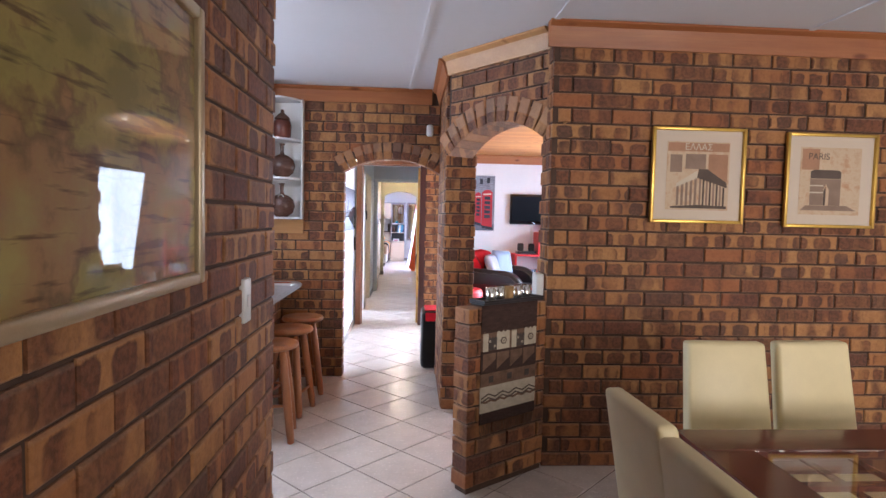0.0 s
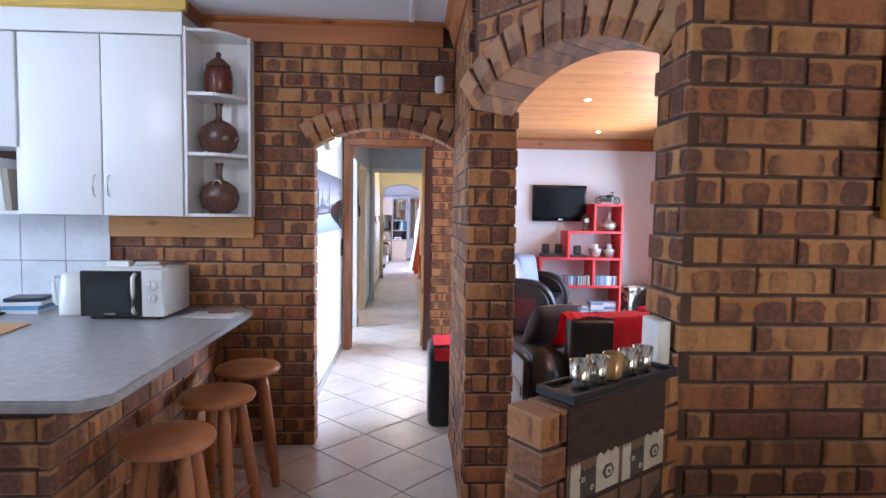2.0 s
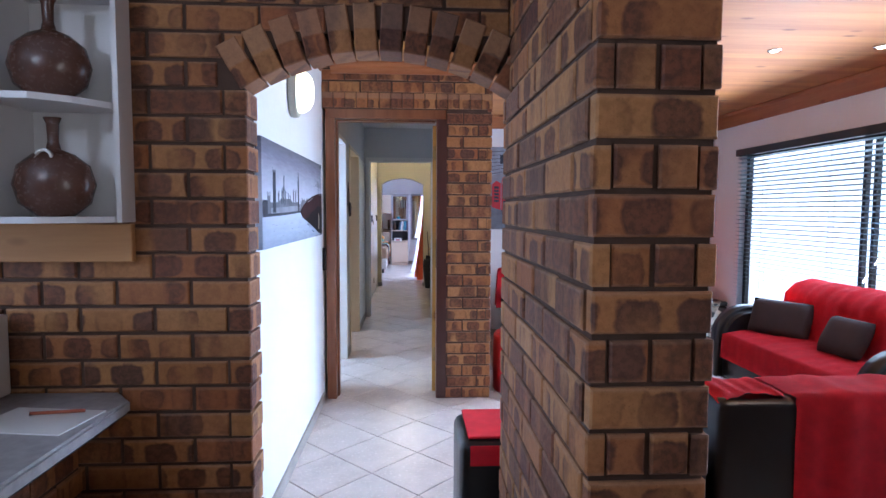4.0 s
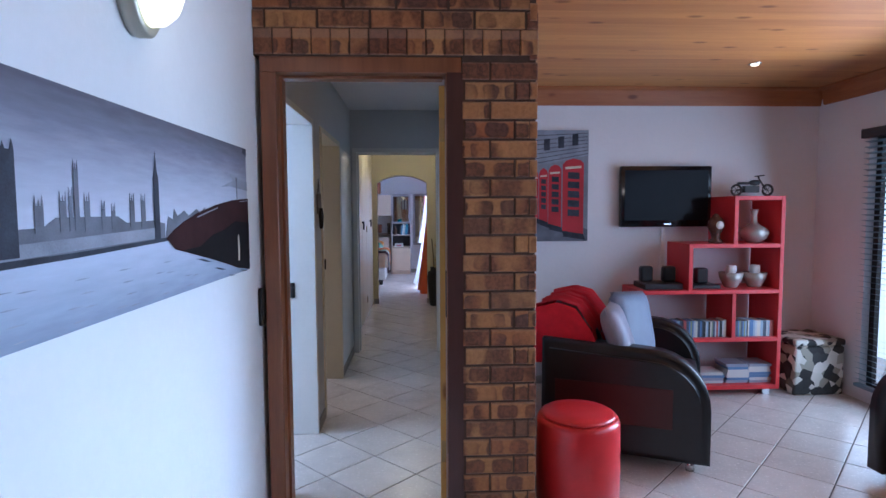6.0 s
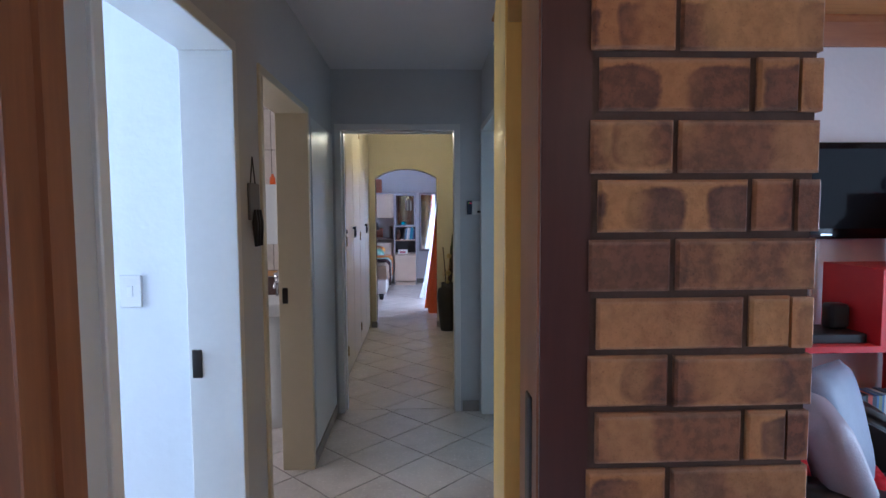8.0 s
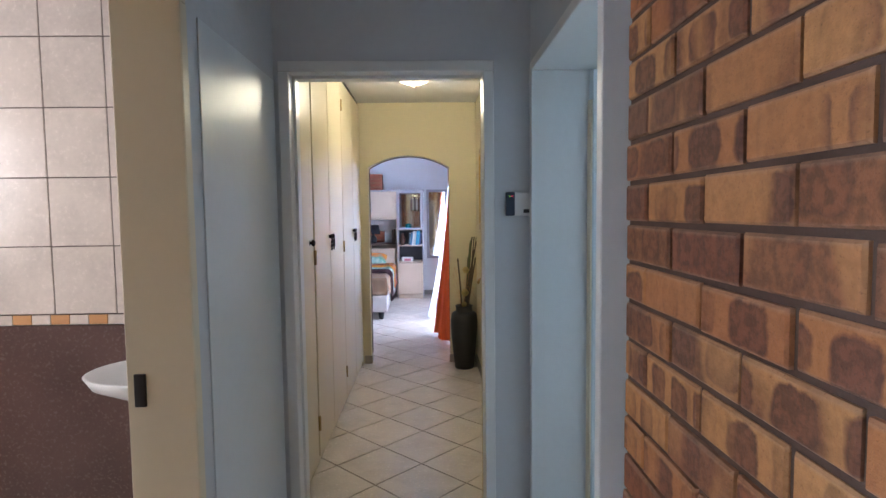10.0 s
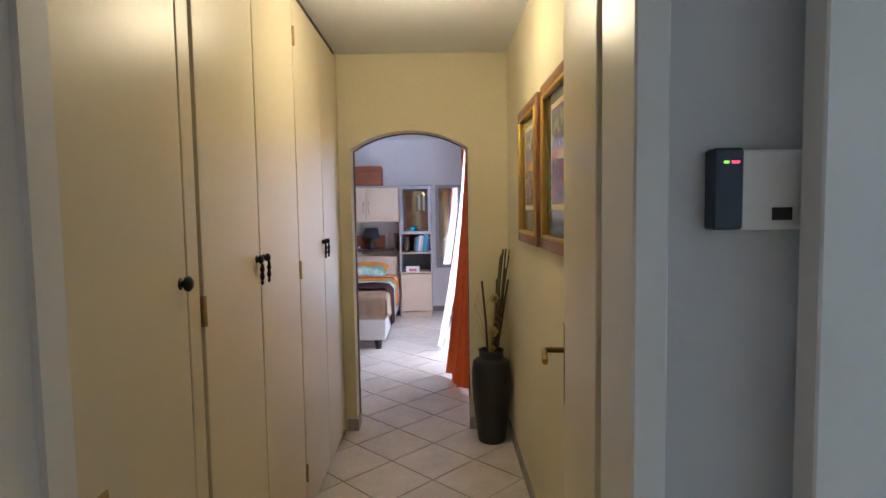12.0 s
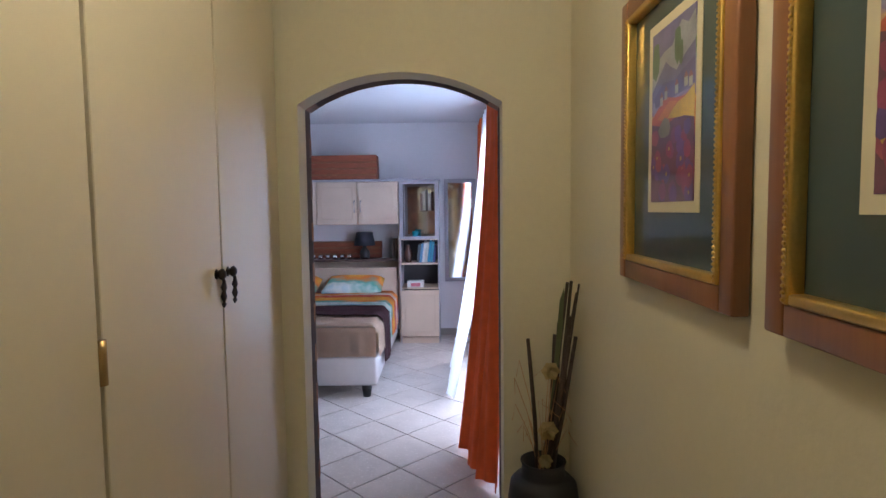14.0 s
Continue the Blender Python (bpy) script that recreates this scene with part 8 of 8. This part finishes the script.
def curtain(name, label, top, foot, z_top, material, folds, amp, seed, mid=None):
    """A hanging curtain from the line top to the line foot (each two points in plan), blown off the plumb."""
    rg = random.Random(seed)
    n, rows = 120, 26
    bm = bmesh.new()
    grid = []
    (tx0, ty0), (tx1, ty1) = top
    (fx0, fy0), (fx1, fy1) = foot
    for j in range(rows + 1):
        v = j / rows
        e = v ** 1.6
        row = []
        for i in range(n + 1):
            u = i / n
            x = (tx0 + (tx1 - tx0) * u) * (1 - e) + (fx0 + (fx1 - fx0) * u) * e
            y = (ty0 + (ty1 - ty0) * u) * (1 - e) + (fy0 + (fy1 - fy0) * u) * e
            w = math.sin(u * folds * 6.283 + 0.8 * math.sin(v * 3 + u * 4))
            w2 = math.sin(u * folds * 2.7 * 6.283 + v * 2)
            dx = amp * (0.5 + 0.6 * v) * (w + 0.3 * w2)
            z = z_top * (1 - v) + 0.015 + 0.02 * math.sin(u * 9) * v
            row.append(bm.verts.new((x + dx, y + dx * 0.35, z)))
        grid.append(row)
    for a, b in zip(grid, grid[1:]):
        for i in range(n):
            bm.faces.new((a[i], a[i + 1], b[i + 1], b[i])).smooth = True
    t = thing(name, label, "curtain", (0, 0, 0))
    part("cloth", bm, material, t)
    return t


curtain("curtain", "bright orange curtain hanging by the bedroom window, blown inwards", ((1.24, 14.25), (1.22, 15.15)), ((1.12, 13.72), (0.98, 14.35)), 2.40, ORANGE_CLOTH, 3, 0.032, 1)
curtain("curtain", "second orange curtain at the far end of the bedroom window", ((1.24, 16.45), (1.24, 16.95)), ((1.24, 16.45), (1.24, 16.95)), 2.40, ORANGE_CLOTH, 4, 0.022, 2)
SHEER = Nodes("white_voile", 0.9)
SHEER.b.inputs["Base Color"].default_value = (0.85, 0.9, 0.95, 1)
_tr = SHEER.t.nodes.new("ShaderNodeBsdfTranslucent")
_tr.inputs[0].default_value = (0.85, 0.92, 1.0, 1)
_mx = SHEER.t.nodes.new("ShaderNodeMixShader")
_mx.inputs[0].default_value = 0.65
SHEER.link(SHEER.b.outputs[0], _mx.inputs[1])
SHEER.link(_tr.outputs[0], _mx.inputs[2])
SHEER.link(_mx.outputs[0], SHEER.t.nodes["Material Output"].inputs[0])
curtain("sheer_curtain", "white voile curtain glowing with daylight, blown inwards", ((1.26, 15.1), (1.26, 16.5)), ((0.90, 15.2), (0.95, 16.3)), 2.40, SHEER.m, 7, 0.03, 4)
cr = thing("curtain_rail", "dark wooden curtain rail over the bedroom window", "rail", (1.26, 14.2, 2.43))
part("rod", tube([(0, 0, 0), (0, 2.85, 0)], 0.012), IRON, cr)
for y in (0.05, 2.8):
    part("bracket", box(-0.008, 0.09, y, y + 0.02, -0.01, 0.01), IRON, cr)
bw = struct(part("window", boxes((1.42, 1.46, 14.5, 16.7, 2.15, 2.2), (1.42, 1.46, 14.5, 16.7, 0.3, 0.35), (1.42, 1.46, 14.5, 14.55, 0.35, 2.15), (1.42, 1.46, 16.65, 16.7, 0.35, 2.15), (1.42, 1.46, 15.57, 15.63, 0.35, 2.15)), WHITE_GLOSS), "white framed bedroom window")
struct(part("backdrop", boxes((2.6, 2.65, 13.2, 18.2, -0.5, 4.0)), OUT), "bright hazy daylight beyond the bedroom window")

# ---- bricks ----
_brick_meshes = {}


def brick_mesh(length, depth, height):
    """A brick with slightly worn edges, shared between bricks of one size; its origin at the middle of its outer face's foot."""
    key = (round(length * 100), round(depth * 1000), round(height * 1000))
    if key not in _brick_meshes:
        w, d, h = key[0] / 100, key[1] / 1000, key[2] / 1000
        bm = bmesh.new()
        c = 0.004
        outer = [(-w / 2 + c, c), (w / 2 - c, c), (w / 2 - c, h - c), (-w / 2 + c, h - c)]
        rim = [(-w / 2, 0), (w / 2, 0), (w / 2, h), (-w / 2, h)]
        a = [bm.verts.new((x, 0, z)) for x, z in outer]
        b = [bm.verts.new((x, c, z)) for x, z in rim]
        e = [bm.verts.new((x, d, z)) for x, z in rim]
        bm.faces.new(a)
        for i in range(4):
            j = (i + 1) % 4
            bm.faces.new((b[i], b[j], a[j], a[i]))
            bm.faces.new((e[i], e[j], b[j], b[i]))
        bm.faces.new(e[::-1])
        uv = bm.loops.layers.uv.new("UVMap")
        for f in bm.faces:
            for lp in f.loops:
                lp[uv].uv = (lp.vert.co.x + lp.vert.co.y, lp.vert.co.z)
        me = bpy.data.meshes.new("brick")
        bm.to_mesh(me)
        bm.free()
        me.materials.append(BRICK)
        _brick_meshes[key] = me
    return _brick_meshes[key]


def lay(owner, bricks, keep):
    """bricks: (matrix, length, depth, height), the first ones as objects, the rest as one mesh."""
    for m, w, d, h in bricks[:keep]:
        tagged(place(new("brick", brick_mesh(w, d, h)), m)).parent = owner
    if len(bricks) > keep:
        verts, faces = [], []
        for m, w, d, h in bricks[keep:]:
            me, k = brick_mesh(w, d, h), len(verts)
            verts += [m @ v.co for v in me.vertices]
            faces += [[k + i for i in p.vertices] for p in me.polygons]
        me = bpy.data.meshes.new("far_bricks")
        me.from_pydata(verts, [], faces)
        uvs = me.uv_layers.new(name="UVMap")
        flat = []
        for m, w, d, h in bricks[keep:]:
            src = brick_mesh(w, d, h)
            flat += [c for lp in src.uv_layers[0].data for c in lp.uv]
        uvs.data.foreach_set("uv", flat)
        me.materials.append(BRICK)
        ob = new("far_bricks", me)
        ob.parent = owner
        tagged(ob, "", "", "", "stuff")


def build_faces():
    rng = random.Random(5)
    full = 0.232
    count = {}
    for owner, p0, p1, z0, z1, cut, e0, e1, bond, depth, proud, keep in BRICKS:
        run = (p1 - p0).length
        u_axis = (p1 - p0).normalized()
        base = Matrix.Translation(p0) @ Matrix.Rotation(math.atan2(u_axis.y, u_axis.x), 4, "Z")
        out = []
        rows = int(round((z1 - z0) / COURSE))
        for r in range(rows):
            z = z0 + r * COURSE + 0.005
            h = min(COURSE - 0.011, z1 - z)
            if h < 0.02:
                continue
            a0 = 0.0 if (e0 == 0 or (r % 2 == 0) == (e0 > 0)) else 0.04
            a1 = run if (e1 == 0 or (r % 2 == 0) == (e1 > 0)) else run - 0.04
            gap = cut(a0, z + h / 2) if cut else None
            spans = [(a0, a1)] if gap is None else [(a0, min(gap[0], a1)), (max(gap[1], a0), a1)]
            for s0, s1 in spans:
                if s1 - s0 < 0.03:
                    continue
                u = s0 - ((s0 - bond - (r % 2) * full / 2) % full)
                while u < s1 - 0.012:
                    b0, b1 = max(u + 0.005, s0), min(u + full - 0.005, s1)
                    if b1 - b0 > 0.025:
                        m = base @ Matrix.Translation(((b0 + b1) / 2, rng.uniform(-0.0025, 0.0025), z + rng.uniform(-0.0015, 0.0015))) @ Matrix.Rotation(rng.uniform(-0.006, 0.006), 4, "Z")
                        out.append((m, b1 - b0, depth, h))
                    u += full
        left = max(0, keep - count.get(owner.name, 0))
        count[owner.name] = count.get(owner.name, 0) + len(out)
        lay(owner, out, left)


def ring(owner, m, r, cz, cx, ang, thick, y0, depth, n):
    """The bricks of an arch, set on end round it."""
    out = []
    step = 2 * ang / n
    for i in range(n):
        t = -ang + (i + 0.5) * step
        w = step * (r + 0.02) - 0.009
        mm = m @ Matrix.Translation((cx, y0 - 0.004, cz)) @ Matrix.Rotation(t, 4, "Y") @ Matrix.Translation((0, 0, r))
        out.append((mm, w, depth, thick))
    lay(owner, out, 300)


build_faces()
I4 = Matrix.Identity(4)
ring(wall_kitchen, I4, l_r, l_cz, (LX0 + LX1) / 2, l_ang + 0.03, 0.15, Y_ARCH, 0.124, 12)
ring(ar, I4, b_r, b_cz, (BX0 + BX1) / 2, b_ang, 0.115, Y_ARCH2 + 0.1255, 0.088, 10)
ring(wall_arch, A_M, a_r, a_cz, A_LEN / 2, a_ang + 0.02, 0.16, 0, 0.235, 12)
bm_rows = []
for row in range(8):
    z = 1.9 + row * COURSE
    if z + 0.03 > H:
        break
    d = (a_r + 0.12) ** 2 - (z + 0.04 - a_cz) ** 2
    half = math.sqrt(d) if d > 0 and z + 0.04 > a_cz else 0
    for s0, s1 in (((0, A_LEN / 2 - half), (A_LEN / 2 + half, A_LEN)) if half > 0 else ((0, A_LEN),)):
        u = s0 - ((s0 - (row % 2) * 0.116) % 0.232)
        while u < s1 - 0.012:
            b0, b1 = max(u + 0.005, s0), min(u + 0.227, s1)
            if b1 - b0 > 0.03:
                bm_rows.append((A_M @ Matrix.Translation(((b0 + b1) / 2, 0.0, z)), b1 - b0, 0.22, min(0.076, H - z)))
            u += 0.232
lay(wall_arch, bm_rows, 300)
# soldier course over the passage door
lay(wall_door_1, [(Matrix.Translation((0.24 + 0.0425 + i * 0.0845, YB, 2.195)), 0.076, 0.04, 0.112) for i in range(15)], 300)

# ---- floor tiles ----
_tile_meshes = {}


def tile_mesh(side):
    key = round(side * 1000)
    if key not in _tile_meshes:
        bm = bmesh.new()
        s, c = side / 2, 0.003
        lo = [bm.verts.new((x, y, -0.006)) for x, y in ((-s, -s), (s, -s), (s, s), (-s, s))]
        mid = [bm.verts.new((x, y, -0.0015)) for x, y in ((-s, -s), (s, -s), (s, s), (-s, s))]
        hi = [bm.verts.new((x * (1 - c / s), y * (1 - c / s), 0)) for x, y in ((-s, -s), (s, -s), (s, s), (-s, s))]
        bm.faces.new(hi)
        for i in range(4):
            j = (i + 1) % 4
            bm.faces.new((lo[i], lo[j], mid[j], mid[i]))
            bm.faces.new((mid[i], mid[j], hi[j], hi[i]))
        me = bpy.data.meshes.new("tile")
        bm.to_mesh(me)
        bm.free()
        me.materials.append(TILE)
        _tile_meshes[key] = me
    return _tile_meshes[key]


def clip(poly, x0, x1, y0, y1):
    """A flat outline cut to a rectangle."""
    for axis, limit, sign in ((0, x0, 1), (0, x1, -1), (1, y0, 1), (1, y1, -1)):
        out = []
        for i, p in enumerate(poly):
            q = poly[(i + 1) % len(poly)]
            a, b = (p[axis] - limit) * sign, (q[axis] - limit) * sign
            if a >= 0:
                out.append(p)
            if a * b < 0:
                t = a / (a - b)
                out.append((p[0] + (q[0] - p[0]) * t, p[1] + (q[1] - p[1]) * t))
        poly = out
        if len(poly) < 3:
            return []
    return poly


def tiles(region, x0, y0, h, near):
    """Tiles laid aslant, with corners at (x0, y0) and every h; near: the stretch whose tiles are objects of their own."""
    rx0, rx1, ry0, ry1 = region
    side = h * math.sqrt(2) - 0.007
    me, r = tile_mesh(side), side / math.sqrt(2)
    verts, faces, laid = [], [], 0
    for a in range(int((rx0 - x0) / h) - 2, int((rx1 - x0) / h) + 3):
        for b in range(int((ry0 - y0) / h) - 2, int((ry1 - y0) / h) + 3):
            if (a + b) % 2 == 0:
                continue
            cx, cy = x0 + a * h, y0 + b * h
            m = Matrix.Translation((cx, cy, 0)) @ Matrix.Rotation(radians(45), 4, "Z")
            k = len(verts)
            if rx0 <= cx - r and cx + r <= rx1 and ry0 <= cy - r and cy + r <= ry1:
                if near[0] <= cx < near[1] and near[2] <= cy < near[3] and laid < 300:
                    place(new("tile", me), m).parent = floor
                    laid += 1
                    continue
                verts += [m @ v.co for v in me.vertices]
                faces += [[k + i for i in p.vertices] for p in me.polygons]
                continue
            cut = clip([(cx - r, cy), (cx, cy - r), (cx + r, cy), (cx, cy + r)], rx0, rx1, ry0, ry1)
            n = len(cut)
            if n >= 3:
                verts += [Vector((x, y, 0)) for x, y in cut] + [Vector((x, y, -0.006)) for x, y in cut]
                faces += [[k + i for i in range(n)]] + [[k + i, k + n + i, k + n + (i + 1) % n, k + (i + 1) % n] for i in range(n)]
    far = bpy.data.meshes.new("far_tiles")
    far.from_pydata(verts, [], faces)
    far.materials.append(TILE)
    ob = new("far_tiles", far)
    ob.parent = floor
    tagged(ob, "", "", "", "stuff")


tiles((-3.6, 5.6, -3.6, 10.04), 0.43, 5.172, 0.2535, (0.0, 4.4, 2.2, 9.2))
tiles((-2.6, 1.6, 10.046, 17.7), 0.35, 13.83, 0.2515, (-0.3, 1.6, 9.98, 16.9))
